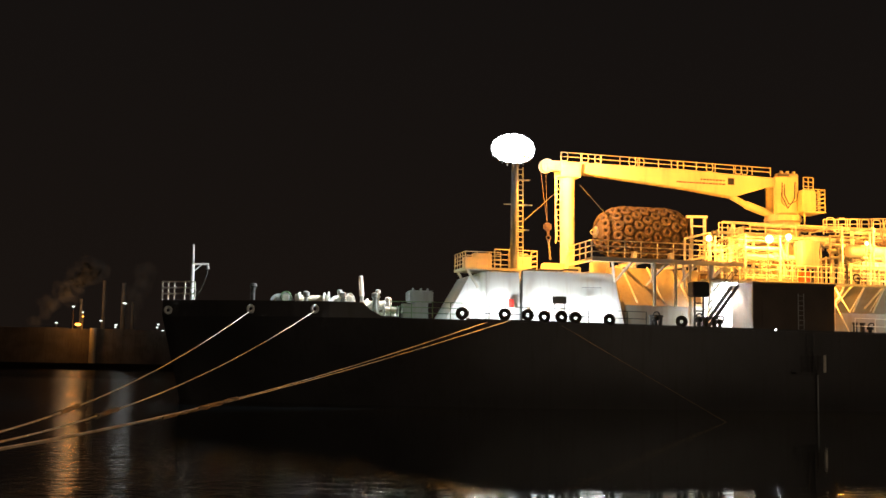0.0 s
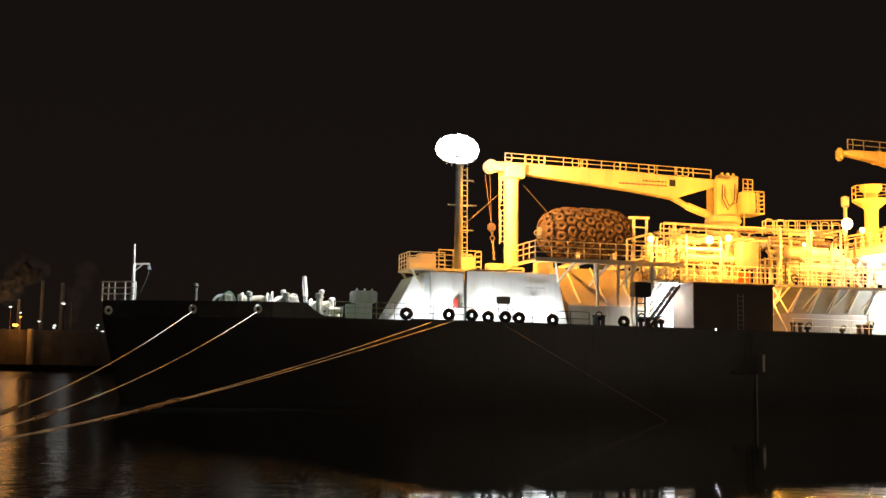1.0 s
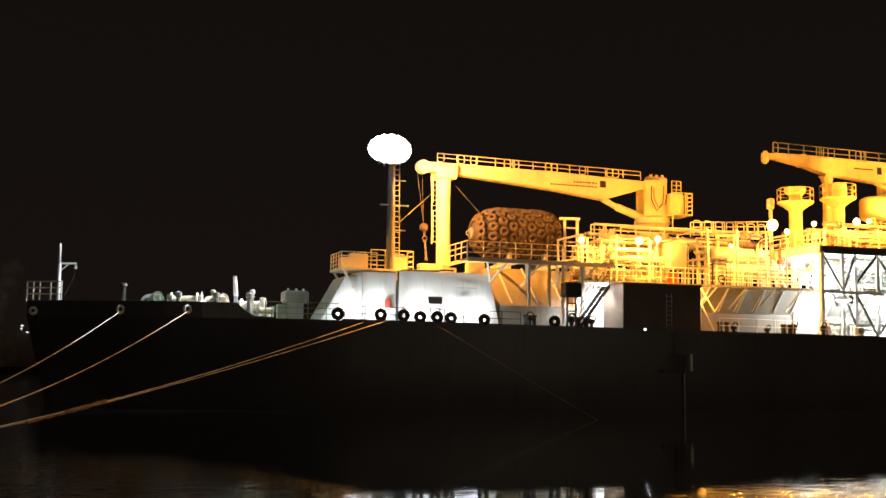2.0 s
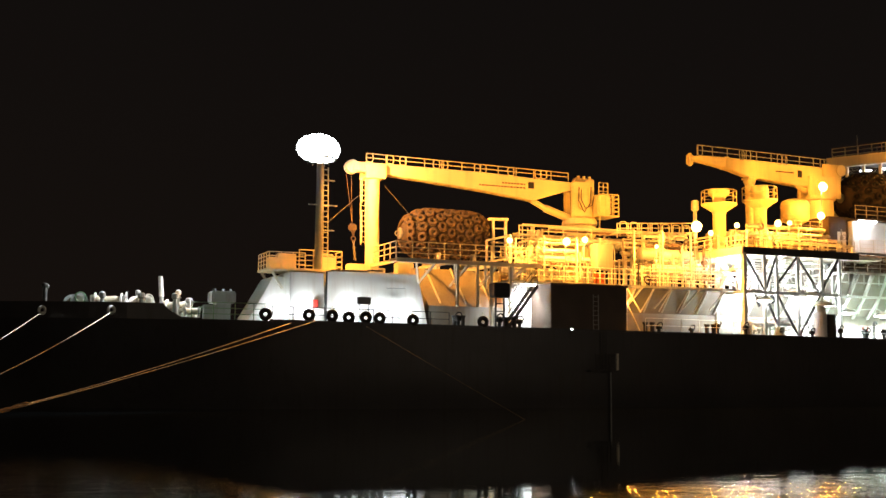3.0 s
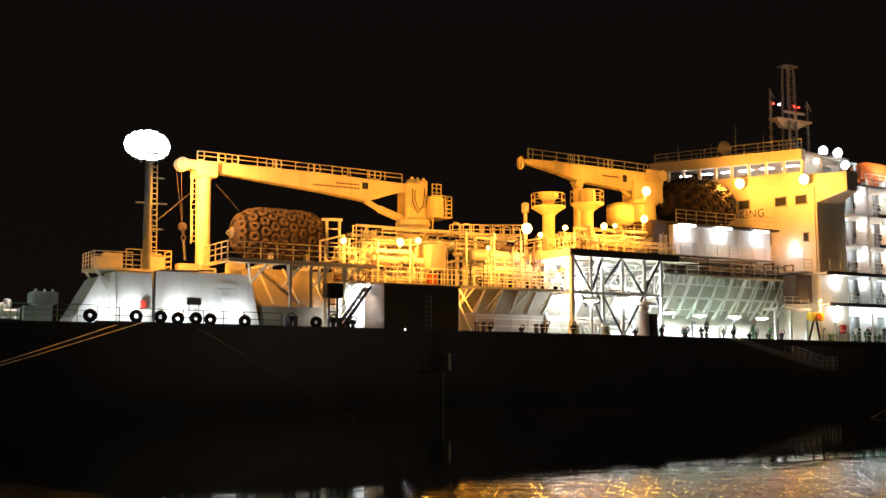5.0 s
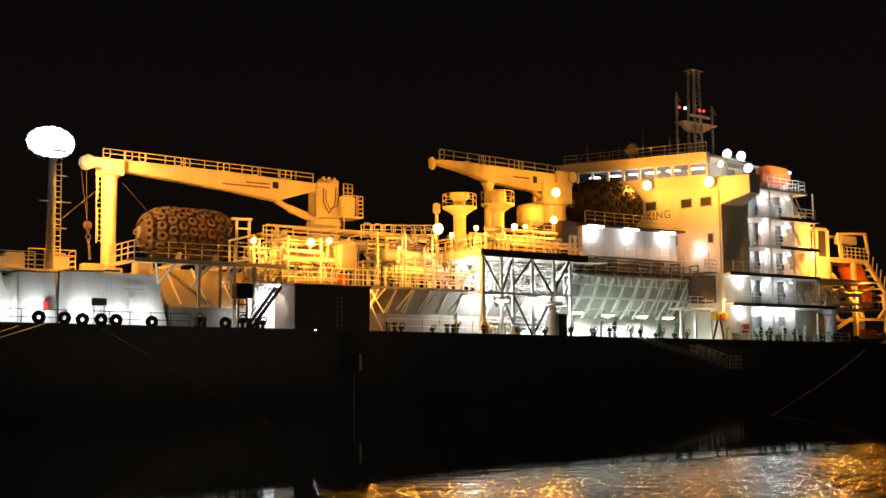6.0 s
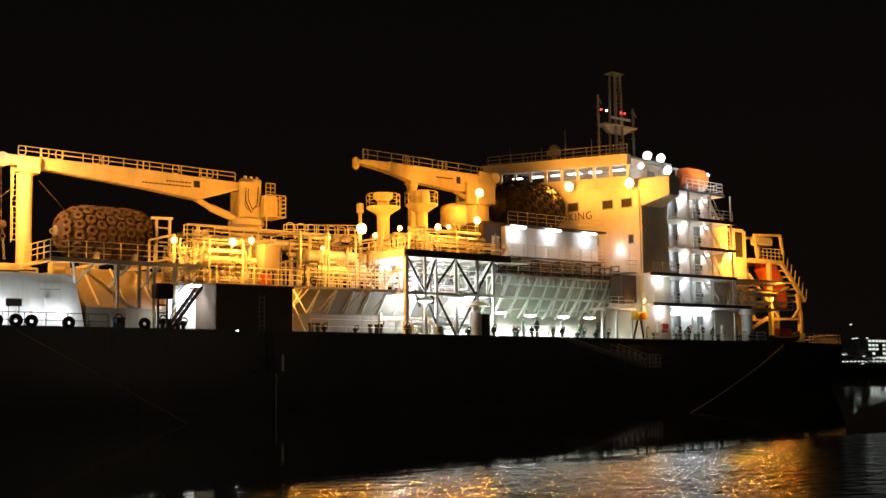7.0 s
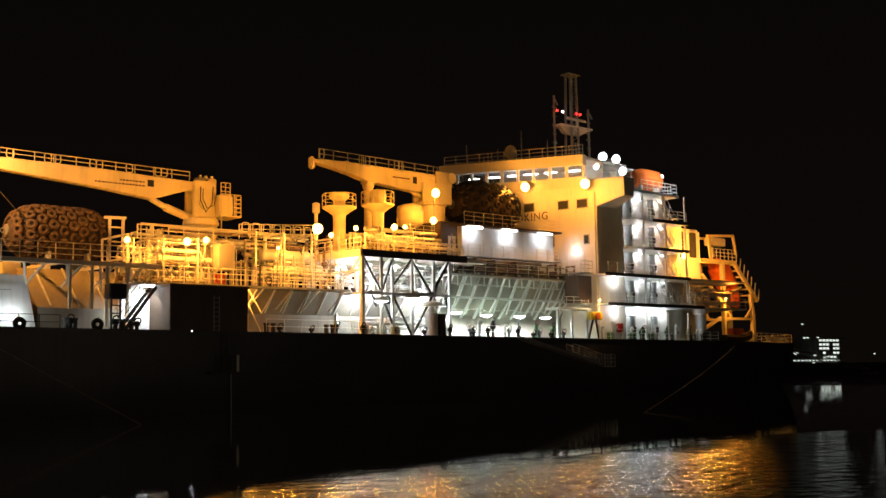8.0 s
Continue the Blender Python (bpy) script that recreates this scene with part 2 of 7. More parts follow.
def rail(name, pts, label, height=1.05, spacing=1.5, mat_=None, bars=3, r=0.028, group="guard rails", parent=None):
    """A guard rail along a line of foot points: posts and bars as parts."""
    mat_ = mat_ or WHITEP
    top = parent or thing(name, label, "railing", pts[0], group)
    o = Vector((0, 0, 0)) if parent else Vector(pts[0])
    bm = bmesh.new()
    tube(bm, (0, 0, 0), (0, 0, height), r * 1.15, 6)
    post = part("post", bm, mat_, top)
    post.location = Vector(pts[0]) - o
    for i, (p, q) in enumerate(zip(pts, pts[1:])):
        p, q = Vector(p) - o, Vector(q) - o
        n = max(1, round((q - p).length / spacing))
        for k in range(1, n + 1):
            shared("post", post.data, p.lerp(q, k / n), top)
        for j in range(bars):
            z = Vector((0, 0, height * (j + 1) / bars))
            bm = bmesh.new()
            tube(bm, p + z, q + z, r, 6)
            part("rail_bar", bm, mat_, top)
    return top


def ladder(name, foot, head, width_dir, label, width=0.45, mat_=None, step=0.3, group="ladders", parent=None):
    mat_ = mat_ or WHITEP
    top = parent or thing(name, label, "ladder", foot, group)
    o = Vector((0, 0, 0)) if parent else Vector(foot)
    w = Vector(width_dir).normalized() * width / 2
    a, b = Vector(foot) - o, Vector(head) - o
    for s in (-1, 1):
        bm = bmesh.new()
        tube(bm, a + w * s, b + w * s, 0.03, 6)
        part("stringer", bm, mat_, top)
    n = max(2, int((b - a).length / step))
    bm = bmesh.new()
    tube(bm, -w, w, 0.022, 5)
    rung = part("rung", bm, mat_, top)
    rung.location = a.lerp(b, 0.5 / n)
    for k in range(1, n):
        shared("rung", rung.data, a.lerp(b, (k + 0.5) / n), top)
    return top


def stair(name, foot, head, width_dir, label, width=0.8, mat_=None, group="stairs", rails=True):
    mat_ = mat_ or WHITEP
    top = thing(name, label, "stairs", foot, group)
    w = Vector(width_dir).normalized() * width / 2
    b = Vector(head) - Vector(foot)
    for s in (-1, 1):
        bm = bmesh.new()
        bar(bm, w * s, b + w * s, 0.05, 0.22)
        part("stringer", bm, mat_, top)
        if rails:
            bm = bmesh.new()
            z = Vector((0, 0, 0.95))
            path(bm, [w * s + z * 0.3, w * s + z, b + w * s + z, b + w * s], 0.025, 6)
            for k in (0.33, 0.66):
                tube(bm, w * s + b * k, w * s + b * k + z, 0.022, 6)
            part("handrail", bm, mat_, top)
    n = max(2, int(abs(b.z) / 0.23))
    flat = Vector((b.x, b.y, 0)).normalized() * 0.12
    bm = bmesh.new()
    hexa(bm, [tuple(v + Vector((0, 0, dz))) for dz in (0, 0.03) for v in (-w - flat, w - flat, w + flat, -w + flat)])
    tread = part("tread", bm, mat_, top)
    tread.location = b * (0.5 / n)
    for k in range(1, n):
        shared("tread", tread.data, b * ((k + 0.5) / n), top)
    return top


def floodlight(name, at, aim, label, lens, size=0.35, group="floodlights", body=None):
    """A flood lamp: housing, lens and bracket."""
    top = thing(name, label, "floodlight", at, group)
    d = Vector(aim).normalized()
    bm = bmesh.new()
    lathe(bm, -d * size * 0.9, [(size * 0.3, 0), (size * 0.65, size * 0.15), (size, size * 0.8), (size * 1.06, size * 0.86)], 14, d)
    part("housing", bm, body or STEEL, top)
    bm = bmesh.new()
    lathe(bm, -d * 0.02, [(size * 0.97, 0), (size * 0.9, size * 0.22), (size * 0.55, size * 0.42)], 14, d)
    part("lens", bm, lens, top, smooth=True)
    bm = bmesh.new()
    bar(bm, -d * size * 0.5, -d * size * 0.5 - Vector((0, 0, size * 1.5)), 0.06)
    part("bracket", bm, body or STEEL, top)
    return top


# ---------------------------------------------------------------- water, quay, far shores
CL = 76.0


def setting():
    bm = bmesh.new()
    s = 4000
    bm.faces.new([bm.verts.new(p) for p in ((-s, -s, 0), (s, -s, 0), (s, s, 0), (-s, s, 0))])
    tagged(part("water", bm, WATER), "dark rippled harbour water mirroring the lamps", "water", kind="structure")
    # the quay on which the camera stands, out of view below and behind
    bm = bmesh.new()
    box(bm, -160, 160, -120, -1.5, -4, 0.75, 0.05)
    box(bm, -160, 160, -2.1, -1.35, 0.3, 0.95, 0.04)
    tagged(part("quay", bm, CONCRETE), "grey concrete quay edge behind the viewpoint", "quay", kind="structure")


# ---------------------------------------------------------------- the ship's hull
def hb(x):
    """Half breadth of the deck."""
    b = 10.0
    if x < 17:
        u = max(0.0, (x + 0.7) / 17.7)
        b = 10.0 * (1 - (1 - u) ** 2.3) + 0.06
    if x > 98:
        b = 10.0 - 2.4 * ((x - 98) / 15.5) ** 1.8
    return b


def wb(x):
    """Half breadth at the waterline."""
    b = 9.95
    if x < 24:
        u = max(0.0, (x - 0.6) / 23.4)
        b = 9.95 * (1 - (1 - u) ** 1.9) + 0.03
    if x > 92:
        b = 9.95 - 4.0 * ((x - 92) / 21.5) ** 1.7
    return b


def hull():
    top = thing("tanker_hull", "dark painted hull of a moored gas tanker", "ship hull", (50, CL, 0), kind="structure")
    o = Vector((50, CL, 0))
    xs = [-0.7, 0.3, 1.5, 3, 5, 7, 9, 11, 13, 15, 17, 18.5, 20, 22, 24, 27, 30, 35, 40, 50, 60, 70, 80, 90, 94, 98, 100.5, 103, 105.5, 108, 111, 113.4]
    bm = bmesh.new()
    rings = []
    for x in xs:
        b, w = hb(x), wb(x)
        z = zd(x)
        xw = x + max(0.0, 1.3 * (1 - (x + 0.7) / 8)) if x < 7 else x
        ring = [(x, CL - b, z), (xw * 0.5 + x * 0.5, CL - (b * 0.6 + w * 0.4), z * 0.5), (xw, CL - w, 0.0), (xw, CL - w * 0.92, -2.5),
                (xw, CL + w * 0.92, -2.5), (xw, CL + w, 0.0), (xw * 0.5 + x * 0.5, CL + b * 0.6 + w * 0.4, z * 0.5), (x, CL + b, z)]
        rings.append([bm.verts.new(Vector(p) - o) for p in ring])
    for a, b in zip(rings, rings[1:]):
        for k in range(7):
            bm.faces.new((a[k], a[k + 1], b[k + 1], b[k]))
    bm.faces.new(rings[0])
    bm.faces.new(rings[-1][::-1])
    bmesh.ops.recalc_face_normals(bm, faces=bm.faces[:])
    part("shell", bm, HULL, top, smooth=True)
    bm = bmesh.new()
    prev = None
    for x in xs:
        pair = [bm.verts.new(Vector((x, CL + s * (hb(x) - 0.02), zd(x) - 0.004)) - o) for s in (-1, 1)]
        if prev:
            bm.faces.new((prev[0], pair[0], pair[1], prev[1]))
        prev = pair
    part("main_deck", bm, DECKP, top, "green painted steel main deck")
    # bulwark round the forecastle, sloping down to the main deck
    for side in (-1, 1):
        bm = bmesh.new()
        prev = None
        for x, hgt in [(-0.7, 1.05), (0.3, 1.02), (1.5, 0.98), (3, 0.95), (5, 0.92), (7, 0.90), (9, 0.88), (10.9, 0.86), (11.3, 0.45), (11.9, 0.1), (13, 0.06)]:
            y = CL + side * hb(x)
            yi = CL + side * max(0.0, hb(x) - 0.14)
            q = [bm.verts.new(Vector(p) - o) for p in ((x, y, zd(x) - 0.05), (x, y, zd(x) + hgt), (x, yi, zd(x) + hgt), (x, yi, zd(x) - 0.05))]
            if prev:
                for k in range(3):
                    bm.faces.new((prev[k], q[k], q[k + 1], prev[k + 1]))
            prev = q
        bmesh.ops.recalc_face_normals(bm, faces=bm.faces[:])
        part("bulwark", bm, HULL, top)
    # gunwale bar along the deck edge
    for side in (-1, 1):
        bm = bmesh.new()
        for a, b in zip(xs[10:], xs[11:]):
            bar(bm, Vector((a, CL + side * hb(a), zd(a) + 0.03)) - o, Vector((b, CL + side * hb(b), zd(b) + 0.03)) - o, 0.12, 0.14)
        part("gunwale", bm, HULL, top)
    return top


def slab(name, corners, z0, z1, mat_, parent=None, label=""):
    """An upright prism over a ring of (x, y) corners; z0 and z1 may be numbers or one value per corner."""
    bm = bmesh.new()
    n = len(corners)
    a0 = z0 if isinstance(z0, (list, tuple)) else [z0] * n
    a1 = z1 if isinstance(z1, (list, tuple)) else [z1] * n
    lo = [bm.verts.new((x, y, z)) for (x, y), z in zip(corners, a0)]
    hi = [bm.verts.new((x, y, z)) for (x, y), z in zip(corners, a1)]
    bm.faces.new(lo[::-1])
    bm.faces.new(hi)
    for k in range(n):
        bm.faces.new((lo[k], lo[(k + 1) % n], hi[(k + 1) % n], hi[k]))
    bmesh.ops.recalc_face_normals(bm, faces=bm.faces[:])
    return part(name, bm, mat_, parent, label)


setting()
hull()
# ---------------------------------------------------------------- forecastle
def pulpit_and_bow_mast():
    rail("bow_pulpit_rail", [(-0.75, 75.3, 6.35), (-0.75, 76.7, 6.35)], "white bow rail at the stem head", 1.15, 0.7, CREAM, 3, 0.045)
    rail("bow_pulpit_rail", [(-0.75, 75.3, 6.35), (0.0, 74.6, 6.33), (1.25, 73.9, 6.33)], "white bow rail at the stem head", 1.15, 0.65, CREAM, 3, 0.045)
    m = thing("bow_mast", "slim white bow mast with a lamp arm", "mast", (1.1, 75.5, 5.3))
    bm = bmesh.new()
    tube(bm, (0, 0, 0), (0, 0, 3.4), 0.12, 10)
    tube(bm, (0, 0, 3.4), (0, 0, 4.7), 0.09, 10, 0.07)
    part("pole", bm, WHITEP, m, smooth=True)
    bm = bmesh.new()
    bar(bm, (0, 0, 3.42), (1.0, 0, 3.46), 0.1)
    bar(bm, (0.05, 0, 2.95), (0.55, 0, 3.4), 0.06)
    part("arm", bm, WHITEP, m)
    bm = bmesh.new()
    lathe(bm, (0.95, 0, 3.12), [(0.13, 0), (0.1, 0.16), (0.03, 0.3)], 10)
    part("lantern", bm, GREYP, m)
    bm = bmesh.new()
    pts = [(0.95 - 0.75 * (k / 8) ** 1.5, -0.1, 3.1 - 2.0 * k / 8) for k in range(9)]
    path(bm, pts, 0.02, 5)
    part("cable", bm, BLACK, m)
    p = thing("vent_post", "grey vent post on the forecastle", "vent", (5.0, 75.0, 5.3))
    bm = bmesh.new()
    tube(bm, (0, 0, 0), (0, 0, 2.1), 0.14, 10)
    lathe(bm, (0, 0, 2.0), [(0.18, 0), (0.24, 0.1), (0.2, 0.25), (0.05, 0.3)], 12)
    part("pipe", bm, DARKP, p)


def winch(at, turn, label, drum_mat, scale=1.0):
    w = thing("mooring_winch", label, "winch", at, "mooring winches on the forecastle")
    w.rotation_euler = (0, 0, radians(turn))
    w.scale = (scale,) * 3
    for y in (-0.9, 0.9):
        bm = bmesh.new()
        bar(bm, (-0.6, y, 0), (0, y, 1.35), 0.2, 0.14)
        bar(bm, (0.6, y, 0), (0, y, 1.35), 0.2, 0.14)
        box(bm, -0.22, 0.22, y - 0.13, y + 0.13, 1.1, 1.5, 0.03)
        part("side_frame", bm, WHITEP, w)
    bm = bmesh.new()
    lathe(bm, (0, -0.85, 1.05), [(0.6, 0), (0.6, 0.08), (0.25, 0.1), (0.25, 1.55), (0.6, 1.57), (0.6, 1.65)], 20, (0, 1, 0))
    part("drum", bm, drum_mat, w)
    bm = bmesh.new()
    lathe(bm, (0, -0.7, 1.05), [(0.38, 0), (0.42, 0.3), (0.38, 0.9), (0.42, 1.35)], 18, (0, 1, 0))
    part("coiled_rope", bm, ROPE, w)
    bm = bmesh.new()
    torus(bm, (0, -1.08, 1.35), (0, 1, 0), 0.34, 0.045, 16, 6)
    part("brake_wheel", bm, drum_mat if drum_mat is not GREYP else GREENP, w)
    bm = bmesh.new()
    box(bm, 0.3, 1.3, -0.4, 0.4, 0.1, 0.95, 0.06)
    tube(bm, (0.7, 0, 0.95), (0.7, 0, 1.25), 0.12, 8)
    part("motor", bm, WHITEP, w)
    return w


def forecastle_gear():
    winch((6.6, 72.4, 5.27), 10, "pale grey windlass with a covered drum", GREYP, 0.95)
    winch((8.4, 71.6, 5.25), 75, "white mooring winch with a white brake wheel", WHITEP, 1.0)
    winch((10.2, 70.6, 5.24), 20, "white mooring winch on the forecastle", WHITEP, 0.9)
    winch((12.3, 70.2, 5.23), 65, "white mooring winch at the break of the bulwark", WHITEP, 0.8)
    winch((13.0, 72.6, 5.23), 5, "white mooring winch at the break of the bulwark", WHITEP, 0.75)
    winch((12.9, 68.6, 5.23), 80, "white mooring winch close to the deck edge", GREYP, 0.5)
    for k, (x, y, tz) in enumerate(((9.6, 70.4, 1.55), (11.9, 69.8, 1.6), (12.4, 69.2, 1.1), (7.6, 71.2, 1.45))):
        cv = thing("chain_stopper", "white angled stopper arm on the forecastle", "stopper", (x, y, 5.24), "stopper arms")
        bm = bmesh.new()
        bar(bm, (-0.7, 0, 0.25), (0.5, 0, tz - 0.15), 0.2, 0.16)
        bar(bm, (0.4, 0, 0.0), (0.4, 0, tz), 0.14)
        part("arm", bm, WHITEP, cv)
        bm = bmesh.new()
        lathe(bm, (0.4, 0, tz - 0.05), [(0.12, 0), (0.16, 0.08), (0.16, 0.25), (0.08, 0.3)], 10)
        part("cap", bm, WHITEP, cv)
    p = thing("fire_monitor_post", "white leaning monitor post among the winches", "monitor", (11.5, 71.0, 5.23))
    bm = bmesh.new()
    tube(bm, (0, 0, 0), (-0.02, 0, 1.6), 0.13, 10)
    part("pipe", bm, GREYP, p)
    bm = bmesh.new()
    tube(bm, (-0.02, 0, 1.5), (-0.12, 0, 2.75), 0.16, 10, 0.13)
    part("barrel", bm, WHITEP, p)
    for k, x in enumerate((7.9, 10.1, 12.0)):
        q = thing("roller_post", "short steel roller post on the forecastle", "roller", (x, 70.2 - 0.5 * k, 5.25), "roller posts")
        bm = bmesh.new()
        lathe(bm, (0, 0, 0), [(0.22, 0), (0.16, 0.1), (0.12, 1.25), (0.2, 1.3), (0.2, 1.55), (0.1, 1.6)], 12)
        part("roller", bm, GREYP, q)
    v = thing("vent_house", "beige ventilation trunk with a wide mushroom head", "vent", (14.9, 69.6, zd(15)))
    bm = bmesh.new()
    box(bm, -0.45, 0.45, -0.5, 0.5, 0, 1.2, 0.03)
    part("trunk", bm, GREYP, v)
    bm = bmesh.new()
    box(bm, -0.75, 0.72, -0.75, 0.75, 1.12, 1.85, 0.08)
    part("head", bm, GREYP, v)
    for x in (-0.5, 0.0, 0.45):
        bm = bmesh.new()
        tube(bm, (x, -0.3, 1.85), (x, -0.3, 2.0), 0.07, 8)
        part("lug", bm, GREYP, v)
    b = thing("deck_locker", "grey steel deck locker beside the ventilation trunk", "locker", (13.9, 68.4, zd(14)))
    bm = bmesh.new()
    box(bm, -0.35, 0.45, -0.3, 0.3, 0, 0.95, 0.03)
    part("cabinet", bm, GREYP, b)
    bm = bmesh.new()
    box(bm, -0.30, 0.40, -0.325, -0.3, 0.08, 0.86, 0.01)
    part("door", bm, GREYP, b)
    rail("deck_rail", [(12.6, 67.0, zd(13)), (15.0, 66.35, zd(15)), (17.2, 66.2, zd(17))], "pale green guard rail along the deck edge", 1.0, 1.2, GREENP, 3, 0.022)
    # fairleads in the bulwark
    for x, y in ((4.6, 70.35), (8.2, 67.95), (-0.3, 75.2)):
        f = thing("fairlead", "bright worn steel fairlead in the bulwark", "fairlead", (x - 0.04, y - 0.14, 5.68), "fairleads")
        bm = bmesh.new()
        torus(bm, (0, 0, 0), (-0.45, 1, 0), 0.2, 0.09, 16, 8)
        part("ring", bm, WHITEP, f, smooth=True)


# ---------------------------------------------------------------- forward deck house, mast and platform
def fore_house():
    h = thing("fore_deck_house", "white steel deck house with sloping ends", "deck house", (22, 76, 5.1))
    o = (22, 76, 5.1)

    def prism(name, xa, xb, xc, xd, y0, y1, z0, z1, m, label=""):
        """xa, xb at the foot; xc, xd at the top."""
        bm = bmesh.new()
        c = [(xa, y0, z0), (xb, y0, z0), (xb, y1, z0), (xa, y1, z0), (xc, y0 + 0.25, z1), (xd, y0 + 0.25, z1), (xd, y1 - 0.25, z1), (xc, y1 - 0.25, z1)]
        hexa(bm, [Vector(p) - Vector(o) for p in c])
        bmesh.ops.bevel(bm, geom=bm.edges[:], offset=0.04, segments=2, affect="EDGES")
        return part(name, bm, m, h, label)

    prism("sloping_end", 16.6, 19.2, 18.35, 19.2, 70.4, 74.0, 5.1, 8.22, WHITEP)
    prism("machinery_box", 19.0, 21.25, 19.05, 21.25, 68.9, 72.6, 5.1, 8.45, WHITEP)
    prism("house_wall", 21.42, 28.35, 21.42, 27.7, 69.0, 78, 5.1, 8.60, WHITEP)
    bm = bmesh.new()
    path(bm, [(-0.67, -7.15, 0.1), (-0.67, -7.15, 3.4), (-0.2, -6.9, 3.52), (2.1, -6.85, 3.55), (2.3, -6.85, 3.62), (3.2, -6.8, 3.62)], 0.06, 8)
    part("cable_pipe", bm, BLACK, h, "dark cable pipe up the wall")
    bm = bmesh.new()
    bar(bm, (3.4, -7.02, 2.5), (4.7, -7.0, 2.52), 0.05, 0.04)
    part("drip_bar", bm, GREYP, h)
    bm = bmesh.new()
    box(bm, 3.7, 4.25, -7.12, -7.0, 0.2, 2.0, 0.02)
    part("door", bm, WHITEP, h)
    s = thing("notice_board", "dark grey sign board on the guard rail", "sign", (22.95, 66.3, zd(23) + 1.15))
    bm = bmesh.new()
    box(bm, -0.45, 0.45, -0.03, 0.03, 0.05, 0.5, 0.01)
    part("panel", bm, GREYP, s)
    bm = bmesh.new()
    for x in (-0.3, 0.3):
        bar(bm, (x, 0, -1.15), (x, 0, 0.1), 0.05)
    part("stand", bm, GREYP, s)
    e = thing("fire_hose_box", "small red fire hose box on the deck house", "hose box", (20.6, 68.8, 6.4))
    bm = bmesh.new()
    box(bm, -0.16, 0.16, -0.14, 0.06, -0.2, 0.3, 0.02)
    part("box", bm, RED, e)
    # platform over the house
    p = thing("fore_platform", "railed steel platform over the deck house", "platform", (20, 74, 8.75))
    bm = bmesh.new()
    box(bm, -2.1, 3.3, -3.9, -1.0, -0.16, 0.0, 0.02)
    part("floor_plate", bm, CREAM, p)
    for x, y in ((-1.9, -3.7), (-1.9, -1.2)):
        bm = bmesh.new()
        bar(bm, (x, y, -0.1), (x + 0.75, y, -1.3), 0.14)
        part("bracket", bm, CREAM, p)
    for x, y in ((0.2, -3.4), (2.9, -3.4), (0.2, -1.3), (2.9, -1.3)):
        bm = bmesh.new()
        tube(bm, (x, y, -0.55), (x, y, -0.1), 0.09, 8)
        part("leg", bm, CREAM, p)
    rail("platform_rail", [(17.95, 72.9, 8.75), (17.95, 70.2, 8.75), (20.3, 70.2, 8.75)], "cream guard rail round the raised platform", 1.0, 0.75, CREAM, 4)
    rail("platform_rail", [(20.3, 71.6, 8.75), (23.2, 71.6, 8.75), (23.2, 72.9, 8.75)], "cream guard rail round the raised platform", 1.35, 0.9, CREAM, 4)
    for k, (x, w, hh, y) in enumerate([(18.7, 0.4, 0.8, 71.9), (19.6, 0.6, 1.1, 72.3), (22.4, 0.55, 1.0, 72.4), (24.9, 0.7, 0.9, 73.5), (26.0, 0.5, 0.6, 72.6), (28.2, 0.6, 1.1, 73.2)]):
        z = 8.75 if x < 23.2 else 8.6
        c = thing("control_cabinet", "cream painted control cabinet on the deck house top", "cabinet", (x, y, z), "control cabinets")
        bm = bmesh.new()
        box(bm, -w, w, -0.4, 0.4, 0.0, hh, 0.05)
        part("body", bm, CREAM, c)
        bm = bmesh.new()
        box(bm, -w * 0.85, w * 0.85, -0.43, -0.4, 0.08, hh * 0.9, 0.01)
        part("door", bm, CREAM, c)


def flood_mast():
    m = thing("floodlight_mast", "grey steel mast with a ladder and lamp head", "mast", (21.46, 71.2, 8.4))
    bm = bmesh.new()
    lathe(bm, (0, 0, 0), [(0.45, 0), (0.43, 0.1), (0.27, 0.4), (0.24, 1.0), (0.22, 4.6), (0.20, 7.6)], 16)
    part("pole", bm, GREYP, m, smooth=True)
    ladder("ladder", (0.5, 0.05, 0.3), (0.42, 0.05, 7.2), (1, 0, 0), "", 0.34, CREAM, 0.34, parent=m)
    for z, w in ((1.4, 0.5), (3.0, 0.55), (4.65, 0.75), (6.3, 0.55)):
        bm = bmesh.new()
        bar(bm, (-w if z == 4.65 else 0.1, -0.1, z), (w + 0.45, -0.1, z), 0.07)
        part("cross_bar", bm, CREAM, m)
    bm = bmesh.new()
    torus(bm, (0, 0, 7.7), (0, 0, 1), 1.05, 0.06, 24, 6)
    for a in range(4):
        bar(bm, (math.cos(a * math.pi / 4) * -1.05, math.sin(a * math.pi / 4) * -1.05, 7.7), (math.cos(a * math.pi / 4) * 1.05, math.sin(a * math.pi / 4) * 1.05, 7.7), 0.08)
    part("lamp_frame", bm, GREYP, m)
    # mast lamps multiplied into an oval that stands in for their glare
    glare_heads = [(1.15 * math.cos(a), 16.65 + 0.56 * math.sin(a)) for a in [math.tau * j / 16 for j in range(16)]] + [(0.62 * math.cos(a), 16.65 + 0.3 * math.sin(a)) for a in [math.tau * j / 5 for j in range(5)]]
    for x, z in glare_heads:
        floodlight("mast_glare_floodlight", (21.2 + x * 0.95, 70.4 + 0.2 * abs(x), z), (x * 0.35, -1, -0.18), "white mast floodlight, multiplied to stand in for the glare", GLOW_WHITE, 0.43, "mast floodlights", GREYP)


